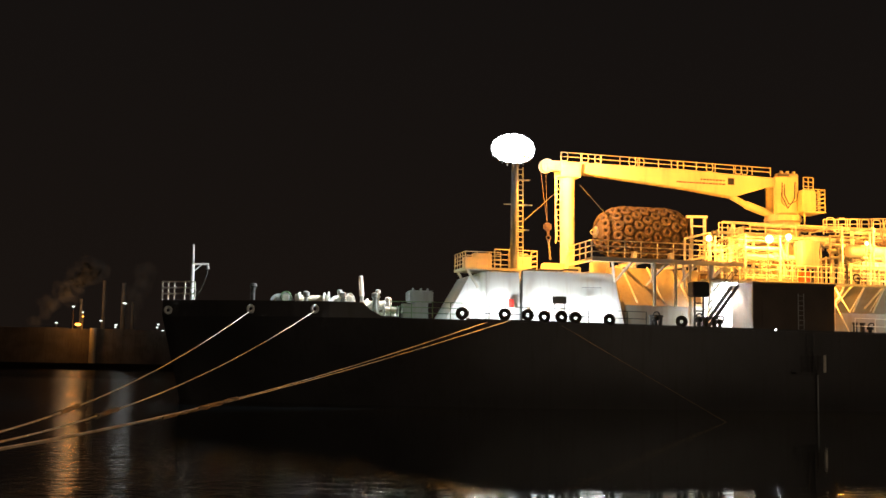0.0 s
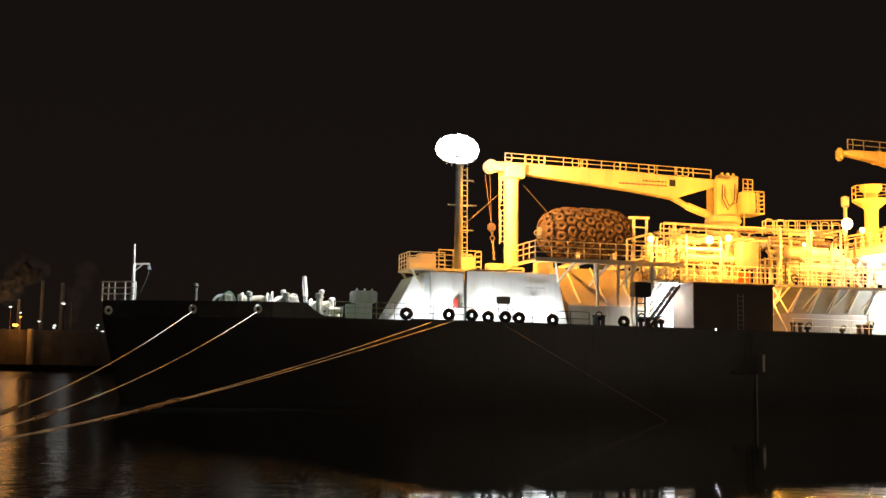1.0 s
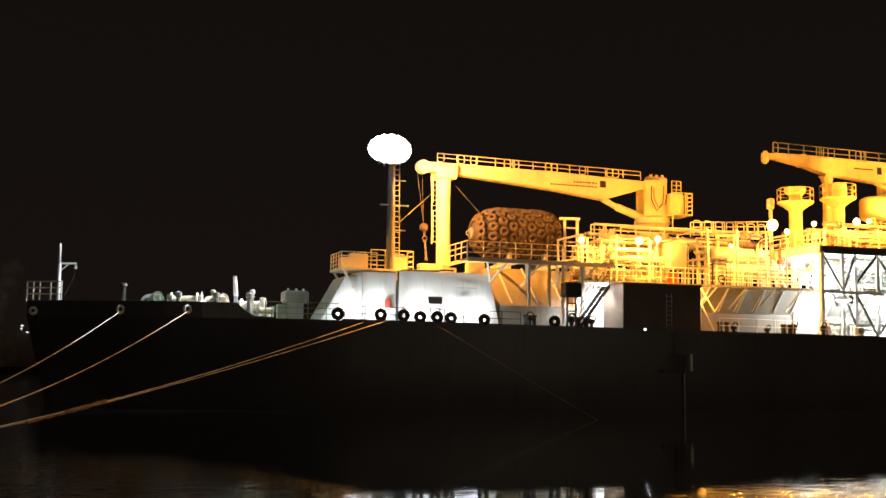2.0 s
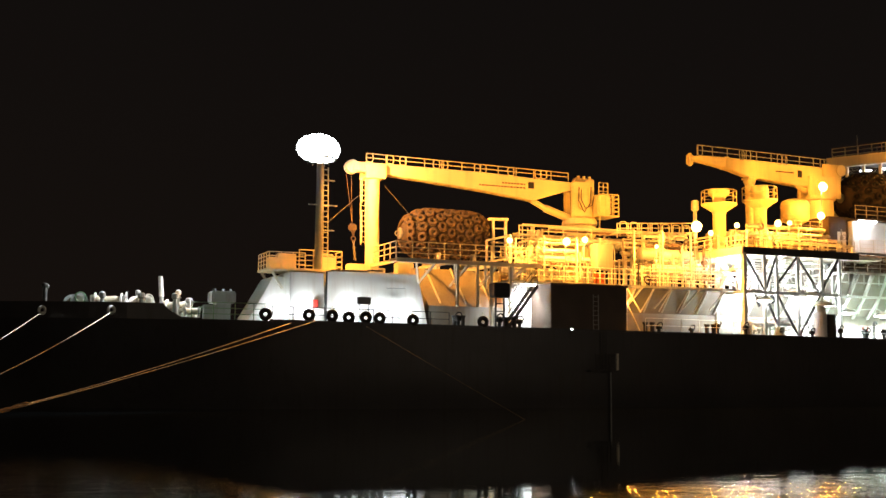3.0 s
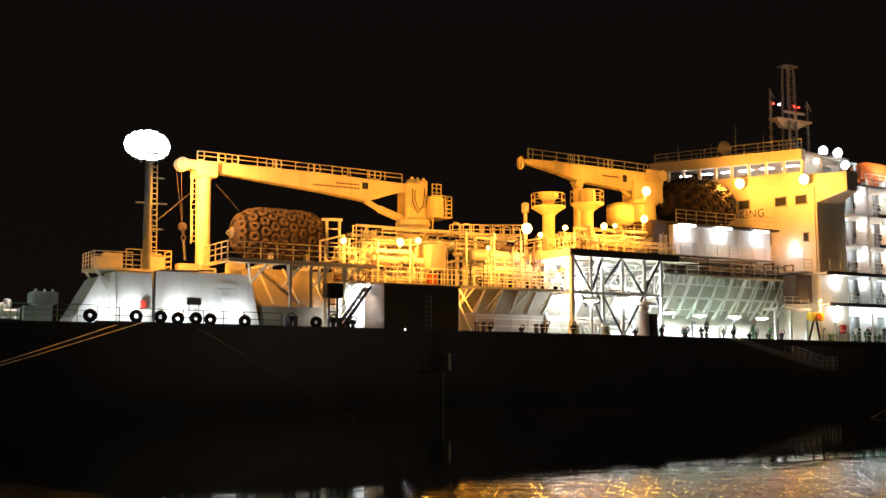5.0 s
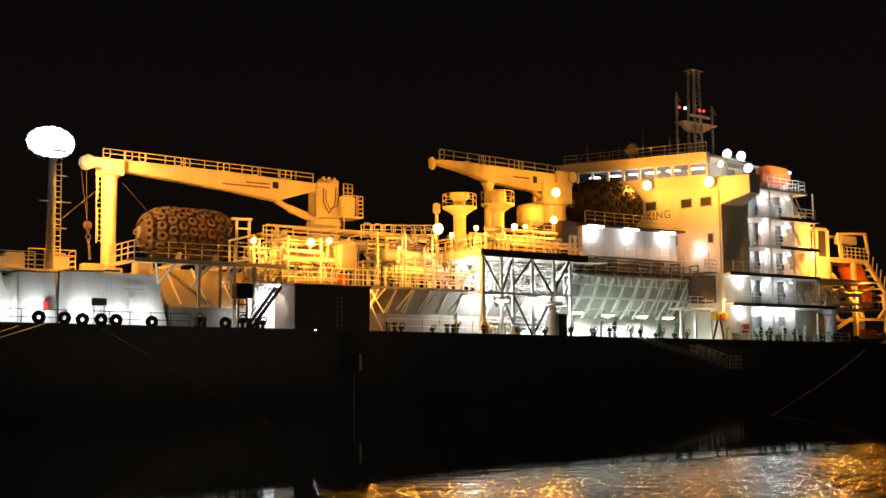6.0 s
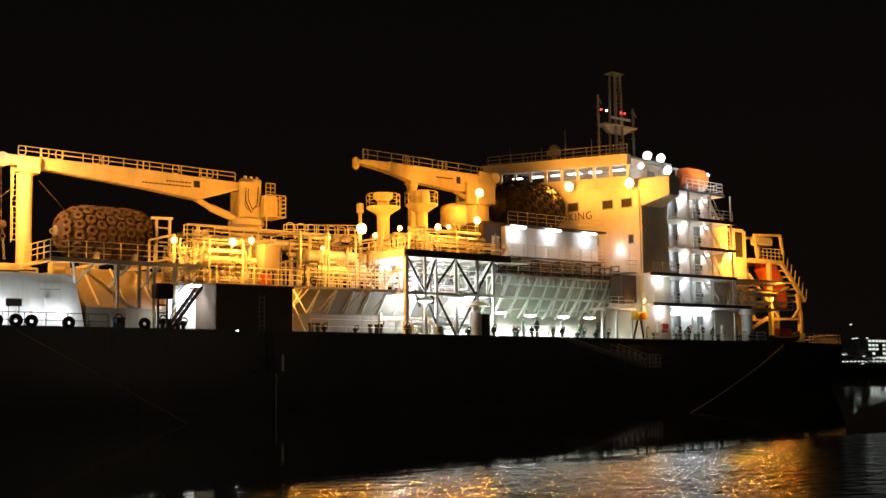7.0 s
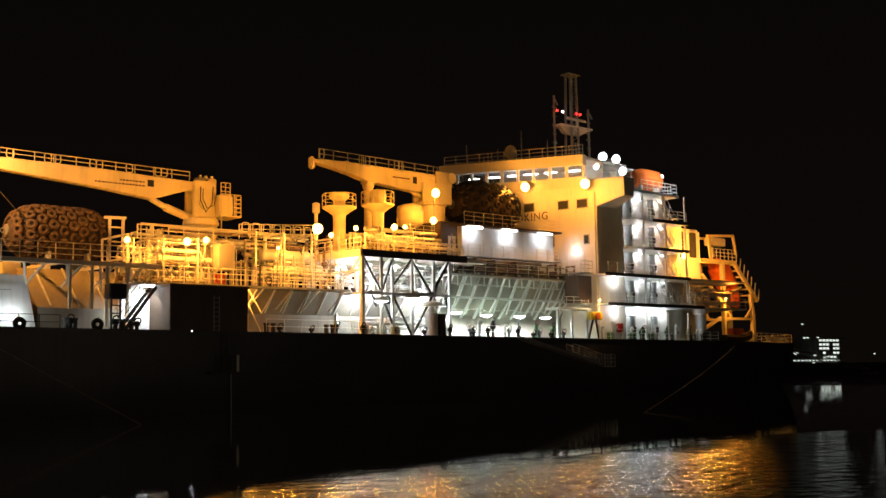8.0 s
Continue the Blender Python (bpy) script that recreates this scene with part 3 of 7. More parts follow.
def boom_rest():
    p = thing("boom_rest_post", "tall yellow post carrying the crane boom", "post", (26.85, 76.0, 8.55))
    bm = bmesh.new()
    lathe(bm, (0, 0, 0), [(0.75, 0), (0.5, 0.35), (0.5, 7.2), (0.62, 7.4), (0.62, 7.55)], 18)
    part("column", bm, YELLOW, p, smooth=True)
    bm = bmesh.new()
    box(bm, -0.75, 0.75, -0.8, -0.55, 7.35, 8.3, 0.05)
    box(bm, -0.75, 0.75, 0.55, 0.8, 7.35, 8.3, 0.05)
    box(bm, -0.75, 0.75, -0.7, 0.7, 7.3, 7.45, 0.03)
    part("cradle", bm, YELLOW, p)
    ladder("ladder", (-0.72, -0.1, 2.6), (-0.78, -0.1, 7.4), (1, 0, 0), "", 0.36, YELLOW, 0.35, parent=p)
    bm = bmesh.new()
    path(bm, [(-0.9, -0.1, 2.6), (-0.95, -0.5, 2.9), (-0.98, -0.5, 4.9)], 0.03, 6)
    path(bm, [(-0.98, -0.5, 5.5), (-0.98, -0.5, 7.2)], 0.03, 6)
    part("ladder_hoops", bm, YELLOW, p)
    for a, b, n in (((26.1, 75.4, 15.0), (21.6, 72.0, 11.4), 1), ((27.6, 75.6, 15.4), (31.5, 73.0, 10.0), 1)):
        w = thing("stay_wire", "thin steel stay wire from the boom post", "wire", a, "stay wires")
        bm = bmesh.new()
        tube(bm, (0, 0, 0), Vector(b) - Vector(a), 0.018, 6)
        part("strand", bm, DARKP, w)


# ---------------------------------------------------------------- deck cranes
def boom_mesh(top_pts, bottom_pts, half):
    """A welded box boom between an upper and a lower line of (x, z)."""
    bm = bmesh.new()
    rings = []
    for (xa, za), (xb, zb) in zip(top_pts, bottom_pts):
        rings.append([bm.verts.new(p) for p in ((xa, -half, za), (xa, half, za), (xb, half, zb), (xb, -half, zb))])
    for a, b in zip(rings, rings[1:]):
        for k in range(4):
            bm.faces.new((a[k], a[(k + 1) % 4], b[(k + 1) % 4], b[k]))
    bm.faces.new(rings[0])
    bm.faces.new(rings[-1][::-1])
    bmesh.ops.recalc_face_normals(bm, faces=bm.faces[:])
    bmesh.ops.bevel(bm, geom=[e for e in bm.edges if e.calc_face_angle(0) > 0.6], offset=0.05, segments=1, affect="EDGES")
    return bm


def crane_boom_rail(parent, x0, z0, x1, z1, y, m, loops, height=0.62):
    """The walkway rail on a boom, with its rounded hoop ends."""
    n = max(2, round((x1 - x0) / 1.5))
    for j in (0.5, 1.0):
        bm = bmesh.new()
        tube(bm, (x0, y, z0 + height * j), (x1, y, z1 + height * j), 0.03, 6)
        part("rail_bar", bm, m, parent)
    for k in range(n + 1):
        u = k / n
        x, z = x0 + (x1 - x0) * u, z0 + (z1 - z0) * u
        bm = bmesh.new()
        tube(bm, (x, y, z), (x, y, z + height), 0.032, 6)
        part("rail_post", bm, m, parent)
    for u, w in loops:
        x, z = x0 + (x1 - x0) * u, z0 + (z1 - z0) * u + height * 0.5
        bm = bmesh.new()
        pts = [(x + w * math.cos(a) + (0.14 if math.cos(a) > 0 else -0.14), y - 0.02, z + height * 0.5 * math.sin(a)) for a in [k * math.tau / 14 for k in range(15)]]
        path(bm, pts, 0.035, 6)
        part("rail_hoop", bm, m, parent)


def deck_crane():
    c = thing("deck_crane", "yellow hydraulic deck crane with its boom at rest", "crane", (44.0, 76.0, 8.5))
    o = Vector((44.0, 76.0, 8.5))
    bm = bmesh.new()
    lathe(bm, (-0.3, 0, 0), [(1.25, 0), (1.22, 4.9), (1.35, 5.0), (1.35, 5.25)], 24)
    part("pedestal", bm, YELLOW, c, smooth=False)
    bm = bmesh.new()
    lathe(bm, (-0.3, 0, 5.25), [(1.3, 0), (1.3, 0.15), (1.05, 0.3)], 24)
    box(bm, -1.3, 0.4, -0.75, -0.45, 5.4, 8.3, 0.06)
    box(bm, -1.3, 0.4, 0.45, 0.75, 5.4, 8.3, 0.06)
    box(bm, -0.1, 0.7, -0.6, 0.6, 5.4, 8.5, 0.08)
    house = part("slewing_house", bm, YELLOW, c)
    bm = bmesh.new()
    box(bm, 0.55, 1.7, -1.35, -0.3, 5.75, 7.3, 0.08)
    part("machinery_cabinet", bm, YELLOW, house)
    bm = bmesh.new()
    lathe(bm, (-0.35, -0.9, 6.6), [(0.55, 0), (0.55, 0.1), (0.3, 0.12), (0.3, 1.6), (0.55, 1.62), (0.55, 1.7)], 18, (0, 1, 0))
    part("winch_drum", bm, YELLOW, house)
    bm = bmesh.new()
    path(bm, [(-0.8, -0.85, 7.8), (-0.9, -0.95, 6.8), (-0.45, -1.0, 5.9), (0.1, -0.95, 6.6), (0.25, -0.85, 7.9)], 0.035, 7)
    path(bm, [(-0.6, -0.85, 7.7), (-0.7, -0.98, 6.9), (-0.35, -1.0, 6.2), (0.3, -0.95, 6.5), (0.5, -0.85, 7.2)], 0.03, 7)
    part("hydraulic_hoses", bm, BLACK, house)
    bm = bmesh.new()
    box(bm, -0.8, 0.9, -0.3, 0.3, 8.3, 8.65, 0.08)
    for x in (-0.5, 0.0, 0.5):
        tube(bm, (x, -0.2, 8.6), (x, -0.2, 8.8), 0.12, 8)
    part("head_casing", bm, YELLOW, house)
    bm = bmesh.new()
    box(bm, 0.5, 2.3, -1.6, 0.6, 5.62, 5.72, 0.02)
    bar(bm, (0.6, -1.5, 5.6), (1.0, -0.8, 4.6), 0.1)
    part("service_platform", bm, YELLOW, house)
    rail("", [(0.6, -1.55, 5.72), (2.25, -1.55, 5.72), (2.25, 0.5, 5.72)], "", 1.6, 0.6, YELLOW, 5, 0.03, parent=house)
    rail("", [(0.9, -0.9, 7.3), (1.7, -0.9, 7.3)], "", 1.0, 0.4, YELLOW, 3, 0.03, parent=house)
    boom = part("boom", boom_mesh([(-18.8, 8.5), (-17, 8.5), (-8.2, 8.44), (-4.4, 8.3), (-1.2, 8.22), (0.1, 8.2)],
                                  [(-18.8, 7.85), (-17, 7.78), (-8.2, 7.04), (-4.5, 6.6), (-1.5, 7.55), (0.1, 7.7)], 0.42), YELLOW, c)
    crane_boom_rail(boom, -17.8, 8.52, -1.5, 8.3, -0.4, YELLOW, [(0.015, 0.12), (0.11, 0.12), (0.17, 0.12), (0.33, 0.12), (0.37, 0.12), (0.53, 0.1), (0.56, 0.1), (0.70, 0.12), (0.84, 0.12), (0.87, 0.12)])
    bm = bmesh.new()
    box(bm, -4.95, -4.45, -0.435, -0.42, 7.5, 8.0)
    part("maker_plate", bm, BLACK, boom, "small dark square plate on the boom")
    for z, x0, x1 in ((7.78, -7.1, -5.2), (7.5, -9.0, -5.2)):
        bm = bmesh.new()
        x = x0
        while x < x1:
            w = 0.12 + 0.13 * ((x * 7.31) % 1)
            box(bm, x, x + w, -0.432, -0.42, z - 0.05, z + 0.06)
            x += w + 0.07
        part("marking_bars", bm, LETTER, boom, "row of small dark marking bars")
    bm = bmesh.new()
    lathe(bm, (-18.75, -0.32, 8.15), [(0.48, 0), (0.50, 0.08), (0.42, 0.2), (0.42, 0.45), (0.50, 0.56), (0.48, 0.64)], 20, (0, 1, 0))
    part("tip_sheave", bm, YELLOW, boom)
    bm = bmesh.new()
    tube(bm, (-4.5, 0, 6.7), (-3.2, 0, 6.1), 0.22, 12)
    tube(bm, (-3.3, 0, 6.15), (-1.1, 0, 5.45), 0.3, 12)
    part("luffing_cylinder", bm, YELLOW, boom, smooth=False)
    for dx in (-0.35, 0.05):
        bm = bmesh.new()
        tube(bm, (-18.85 + dx, 0, 8.0), (-18.65, 0, 4.05), 0.016, 5)
        part("hoist_wire", bm, BROWNP, c)
    bm = bmesh.new()
    box(bm, -18.9, -18.35, -0.2, 0.2, 3.55, 4.1, 0.1)
    tube(bm, (-18.6, 0, 3.6), (-18.55, 0, 3.2), 0.14, 8, 0.07)
    torus(bm, (-18.55, 0, 3.05), (0, 1, 0), 0.16, 0.05, 12, 6)
    part("hook_block", bm, BROWNP, c)
    bm = bmesh.new()
    for k in range(7):
        torus(bm, (-18.53 + 0.02 * k, 0, 2.8 - 0.2 * k), (1, 0, 0) if k % 2 else (0, 1, 0), 0.08, 0.025, 8, 5)
    part("sling_chain", bm, STEEL, c)


def second_crane():
    c = thing("deck_crane", "yellow aft deck crane with its boom stowed forward", "crane", (68.6, 76.0, 10.5))
    bm = bmesh.new()
    lathe(bm, (-1.7, 0, 0), [(1.35, 0), (1.3, 6.3), (1.5, 6.4), (1.5, 6.7)], 22)
    part("pedestal", bm, YELLOW, c)
    bm = bmesh.new()
    box(bm, -3.2, 0.2, -0.8, -0.5, 6.6, 8.4, 0.06)
    box(bm, -1.6, 0.3, -0.8, -0.5, 8.3, 9.5, 0.06)
    box(bm, -3.2, 0.2, 0.5, 0.8, 6.6, 8.4, 0.06)
    box(bm, -2.4, -0.2, -0.55, 0.55, 6.6, 7.6, 0.1)
    part("slewing_house", bm, YELLOW, c)
    bm = bmesh.new()
    lathe(bm, (0.1, -1.0, 9.0), [(0.5, 0), (0.5, 0.1), (0.28, 0.12), (0.28, 1.8), (0.5, 1.82), (0.5, 1.9)], 16, (0, 1, 0))
    part("winch_drum", bm, YELLOW, c)
    boom = part("boom", boom_mesh([(-14.6, 9.2), (-13.5, 9.3), (-11.2, 9.33), (-9.0, 9.31), (-3.0, 9.26), (-0.1, 9.22)],
                                  [(-14.6, 8.95), (-13.5, 8.8), (-11.4, 8.48), (-9.2, 7.94), (-4.0, 7.5), (-0.1, 7.7)], 0.42), YELLOW, c)
    bm = bmesh.new()
    box(bm, -14.9, -14.4, -0.3, 0.3, 8.43, 9.45, 0.15)
    part("boom_tip", bm, YELLOW, boom)
    bm = bmesh.new()
    box(bm, -11.5, -11.0, -0.47, 0.47, 8.4, 9.4, 0.08)
    part("boom_collar", bm, YELLOW, boom)
    crane_boom_rail(boom, -14.2, 9.28, -0.9, 9.1, -0.4, GREYP, [(0.02, 0.1), (0.33, 0.1), (0.38, 0.1), (0.62, 0.1), (0.66, 0.1), (0.96, 0.1)], 0.85)
    bm = bmesh.new()
    box(bm, -4.1, -3.65, -0.44, -0.42, 8.2, 8.8)
    part("maker_plate", bm, BLACK, boom)
    bm = bmesh.new()
    box(bm, -6.4, -4.5, -0.44, -0.42, 8.5, 8.6)
    part("marking_bars", bm, LETTER, boom)
    bm = bmesh.new()
    tube(bm, (-4.0, 0, 7.6), (-2.0, 0, 6.8), 0.2, 12)
    part("luffing_cylinder", bm, YELLOW, boom)


# ---------------------------------------------------------------- pneumatic fenders
def pneumatic_fender(at, length, R, label, turn=0.0, tyre=None):
    """A rubber air fender wrapped in a net of chains and old tyres."""
    f = thing("pneumatic_fender", label, "fender", at, "pneumatic fenders")
    f.rotation_euler = (0, 0, radians(turn))
    half = length / 2
    cap = 1.25 * R
    prof = []
    for k in range(9):
        a = math.pi / 2 * k / 8
        prof.append((max(0.05, R * math.sin(a)), -half + cap * (1 - math.cos(a))))
    prof += [(r, -h) for r, h in prof[::-1]]
    bm = bmesh.new()
    lathe(bm, (0, 0, 0), prof, 32, (1, 0, 0))
    part("bladder", bm, RUBBER, f, smooth=True)
    rows, around = 10, 14
    span = length - R * 0.55
    bm = bmesh.new()
    torus(bm, (0, 0, 0.03), (0, 0, 1), 0.235, 0.135, 14, 7)
    first = None
    centres = {}
    for i in range(rows):
        u = -0.5 + i / (rows - 1)
        x = u * span
        edge = max(0.0, abs(x) - (half - cap))
        r = R if edge == 0 else R * math.sqrt(max(0.12, 1 - (edge / cap) ** 2))
        slope = 0.0 if edge == 0 else math.asin(min(0.95, edge / cap)) * (1 if x > 0 else -1)
        for k in range(around):
            a = math.tau * (k + 0.5 * (i % 2)) / around
            n = Vector((math.sin(slope), math.cos(slope) * math.cos(a), math.cos(slope) * math.sin(a)))
            pos = Vector((x, r * math.cos(a), r * math.sin(a))) + n * 0.07
            centres[i, k] = pos
            m = Matrix.Translation(pos) @ n.to_track_quat("Z", "Y").to_matrix().to_4x4()
            if first is None:
                first = part("tyre", bm, tyre or FTYRE, f, smooth=True)
                first.matrix_basis = m
            else:
                t = new("tyre", first.data)
                t.parent = f
                t.matrix_basis = m
    bm = bmesh.new()
    for i in range(rows - 1):
        for k in range(around):
            p = centres[i, k]
            for kk in ((k, (k + 1) % around) if i % 2 else ((k - 1) % around, k)):
                q = centres[i + 1, kk]
                mid = (p + q) / 2
                mid += Vector((0, mid.y, mid.z)).normalized() * 0.08
                path(bm, [p, mid, q], 0.028, 5)
    part("chain_net", bm, TYRE, f, "dark chain net")
    for s in (-1, 1):
        bm = bmesh.new()
        lathe(bm, (s * (half - 0.05), 0, 0), [(0.42, -0.05), (0.42, 0.08), (0.25, 0.14)], 14, (s, 0, 0))
        torus(bm, (s * (half + 0.2), 0, 0), (0, 1, 0), 0.16, 0.04, 12, 6)
        part("end_flange", bm, STEEL, f)
    return f


def fender_cradle(x0, x1, y, z0, z1):
    c = thing("fender_cradle", "steel saddle under the air fender", "cradle", ((x0 + x1) / 2, y, z0), "fender cradles")
    w = (x1 - x0) / 2
    for x in (-w * 0.6, w * 0.6):
        bm = bmesh.new()
        hexa(bm, [(x - 0.12, -1.3, 0), (x + 0.12, -1.3, 0), (x + 0.12, 1.3, 0), (x - 0.12, 1.3, 0), (x - 0.12, -1.5, z1 - z0), (x + 0.12, -1.5, z1 - z0), (x + 0.12, 1.5, z1 - z0), (x - 0.12, 1.5, z1 - z0)])
        part("saddle", bm, CREAM, c)


pulpit_and_bow_mast()
forecastle_gear()
fore_house()
flood_mast()
boom_rest()
deck_crane()
second_crane()
pneumatic_fender((32.4, 75.6, 12.05), 7.2, 1.72, "brown rubber air fender wrapped in a net of old tyres")
fender_cradle(30.3, 34.9, 75.6, 9.28, 10.65)
# shade over the aft fender is put into its darker tyre rubber
pneumatic_fender((73.4, 76.0, 17.3), 8.0, 2.2, "rubber air fender on a roof, its shade put into dark tyres", tyre=TYRE)
fender_cradle(70.6, 76.2, 76.0, 14.6, 15.6)
# ---------------------------------------------------------------- cargo trunk, platforms and pipework amidships
def cargo_trunk():
    """The tank cover that rises from the deck: upright foot, sloping side with ribs, flat top."""
    for x0, x1, zk, zt, yk, yt, lab in ((28.5, 36.0, 6.6, 9.3, 69.4, 72.4, "cream sloping cargo tank cover forward"),
                                        (36.0, 62.4, 6.6, 8.36, 71.0, 69.6, "grey flared cargo tank cover amidships"),
                                        (62.4, 78.6, 6.9, 10.5, 71.3, 69.5, "pale flared and ribbed cargo tank cover before the accommodation")):
        t = thing("cargo_tank_cover", lab, "tank cover", ((x0 + x1) / 2, 76, 5.0))
        o = Vector(((x0 + x1) / 2, 76, 5.0))
        bm = bmesh.new()
        prof = [(yk, 4.6), (yk, zk), (yt, zt), (152 - yt, zt), (152 - yk, zk), (152 - yk, 4.6)]
        a = [bm.verts.new(Vector((x0, y, z)) - o) for y, z in prof]
        b = [bm.verts.new(Vector((x1, y, z)) - o) for y, z in prof]
        for k in range(len(prof) - 1):
            bm.faces.new((a[k], b[k], b[k + 1], a[k + 1]))
        bm.faces.new(a[::-1])
        bm.faces.new(b)
        bmesh.ops.recalc_face_normals(bm, faces=bm.faces[:])
        part("cover_plating", bm, COVERP, t)
        n = int((x1 - x0) / 1.55)
        for k in range(n):
            x = x0 + (k + 0.5) * (x1 - x0) / n - o.x
            up = Vector((0, yt - yk, zt - zk)).normalized()
            out = Vector((0, -up.z, up.y))
            p0, p1 = Vector((x, yk, zk)) - Vector((0, o.y, o.z)), Vector((x, yt, zt)) - Vector((0, o.y, o.z))
            bm = bmesh.new()
            d = out * (0.22 if x0 > 60 else 0.12)
            w = Vector((0.05, 0, 0))
            lo = p0 + (p1 - p0) * 0.06
            hexa(bm, [lo - w, lo + w, lo + w + d * 0.5, lo - w + d * 0.5, p1 - w, p1 + w, p1 + w + d, p1 - w + d])
            part("rib", bm, WHITEP, t)
    # walkway stringers and struts that run along the ribs
    w = thing("side_walkway", "white steel walkway frames along the ribbed tank cover", "walkway", (70.4, 69.5, 8.4))
    o = Vector((70.4, 69.5, 8.4))
    for y, z, s in ((69.75, 8.35, 0.18), (68.7, 10.1, 0.16), (69.1, 9.4, 0.10)):
        bm = bmesh.new()
        bar(bm, Vector((62.6, y, z)) - o, Vector((78.4, y, z - 0.06)) - o, s)
        part("stringer", bm, WHITEP, w)
    for k in range(11):
        x = 62.9 + k * 1.5
        bm = bmesh.new()
        bar(bm, Vector((x, 69.8, 8.3)) - o, Vector((x, 68.7, 10.1)) - o, 0.12)
        part("strut", bm, WHITEP, w)
        bm = bmesh.new()
        bar(bm, Vector((x, 71.2, 6.7)) - o, Vector((x, 69.8, 8.3)) - o, 0.22, 0.12)
        part("lower_strut", bm, WHITEP, w)
        bm = bmesh.new()
        bar(bm, Vector((x + 0.5, 68.75, 9.2)) - o, Vector((x + 0.5, 68.75, 10.1)) - o, 0.09)
        part("upright", bm, WHITEP, w)
    bm = bmesh.new()
    box(bm, -7.8, 8.0, -0.85, 0.9, 1.72, 1.8, 0.01)
    part("grating", bm, STEEL, w)
    rail("walkway_rail", [(62.7, 68.75, 10.2), (78.2, 68.75, 10.2)], "pale guard rail along the pipe walkway", 1.05, 1.3, CREAM, 3)
    # rust-brown pipe runs stacked on the walkway
    pipe_rack("rust-brown pipe runs with flanges on the tank cover walkway", 62.9, 78.0, 68.95, 69.95, 10.22, 11.5, 6, 9, 41, PIPEBROWN)


def fender_walkway():
    p = thing("fender_platform", "railed steel platform round the air fender", "platform", (31, 72, 9.5))
    bm = bmesh.new()
    box(bm, -5.3, 4.9, -3.9, -2.5, -0.14, 0, 0.02)
    part("floor_plate", bm, CREAM, p)
    for x in (-5.2, -1.6, 2.0, 4.7):
        bm = bmesh.new()
        bar(bm, (x, -3.9, -0.12), (x, 1.2, -0.12), 0.2)
        part("cross_beam", bm, CREAM, p)
    bm = bmesh.new()
    bar(bm, (-5.3, -3.95, -0.1), (5.2, -3.95, -0.1), 0.08, 0.26)
    part("edge_beam", bm, CREAM, p)
    for k, x in enumerate((-3.9, -2.5, -1.2, -0.1, 1.0, 2.0, 3.0, 4.0)):
        bm = bmesh.new()
        bar(bm, (x, -3.85, -0.15), (x - 0.9 if k % 2 else x + 0.7, -2.6, -1.6), 0.13)
        part("knee", bm, CREAM, p)
    for x in (-0.95, 0.5, 1.5, 2.9):
        bm = bmesh.new()
        bar(bm, (x, -3.8, -0.15), (x, -3.8, -3.0 if x < 1 else -4.3), 0.16)
        part("post", bm, CREAM, p)
    rail("platform_rail", [(25.7, 72.5, 9.5), (25.7, 68.1, 9.5), (35.8, 68.1, 9.5)], "cream guard rail round the fender platform", 1.1, 1.15, CREAM, 3, 0.035)
    rail("platform_rail", [(35.8, 68.1, 9.5), (35.8, 72.5, 9.5)], "cream guard rail round the fender platform", 1.1, 0.8, CREAM, 3, 0.03)
    f = thing("davit_frame", "square yellow lifting frame behind the fender", "frame", (35.9, 74, 9.0))
    for x in (-0.5, 0.5):
        bm = bmesh.new()
        bar(bm, (x, 0, 0), (x, 0, 4.3), 0.16)
        part("post", bm, CREAM, f)
    bm = bmesh.new()
    bar(bm, (-0.9, 0, 4.25), (0.7, 0, 4.3), 0.18)
    bar(bm, (-0.5, 0, 3.6), (0.5, 0, 3.6), 0.1)
    part("beam", bm, CREAM, f)
    # box on its stand at the deck edge
    m = thing("monitor_stand", "black box on a framed steel stand", "monitor", (32.4, 66.7, zd(32)))
    bm = bmesh.new()
    box(bm, -0.55, 0.6, -0.3, 0.5, 2.0, 2.95, 0.06)
    part("box", bm, BLACK, m)
    for x in (-0.3, 0.3):
        bm = bmesh.new()
        bar(bm, (x, 0, 0), (x, 0, 2.05), 0.1)
        part("leg", bm, DARKP, m)
    for z in (0.5, 1.1, 1.6):
        bm = bmesh.new()
        bar(bm, (-0.3, 0, z), (0.3, 0, z), 0.07)
        part("rung", bm, DARKP, m)
    stair("deck_stair", (33.0, 67.2, zd(33)), (35.2, 67.2, 7.95), (0, 1, 0), "dark steel stair up to the pipe platform", 0.8, DARKP)
    # lit recess and dark house
    r = thing("lit_deck_store", "brightly lit white store front with an open doorway", "deck house", (35.4, 69.2, 5.1))
    bm = bmesh.new()
    box(bm, -1.5, 1.45, 0.1, 0.3, 0, 3.1, 0.02)
    box(bm, 1.3, 1.5, -1.3, 0.1, 0, 3.2, 0.02)
    part("wall", bm, WHITEP, r)
    bm = bmesh.new()
    box(bm, -1.2, 1.5, -1.3, 0.2, 3.1, 3.25, 0.02)
    part("canopy", bm, WHITEP, r)
    bm = bmesh.new()
    box(bm, -0.5, 0.35, 0.05, 0.1, 0.05, 2.0, 0.01)
    part("door", bm, WHITEP, r)
    bm = bmesh.new()
    box(bm, -0.4, 1.0, -0.75, -0.6, 2.98, 3.06, 0.02)
    part("tube_lamp", bm, GLOW_TUBE, r, "lit fluorescent lamp")
    h = thing("dark_deck_house", "dark brown unlit deck house at the ship's side", "deck house", (39, 68.2, 5.0))
    bm = bmesh.new()
    box(bm, -2.95, 2.9, -1.7, 1.9, 0, 3.05, 0.04)
    part("wall_shell", bm, BROWNP, h)
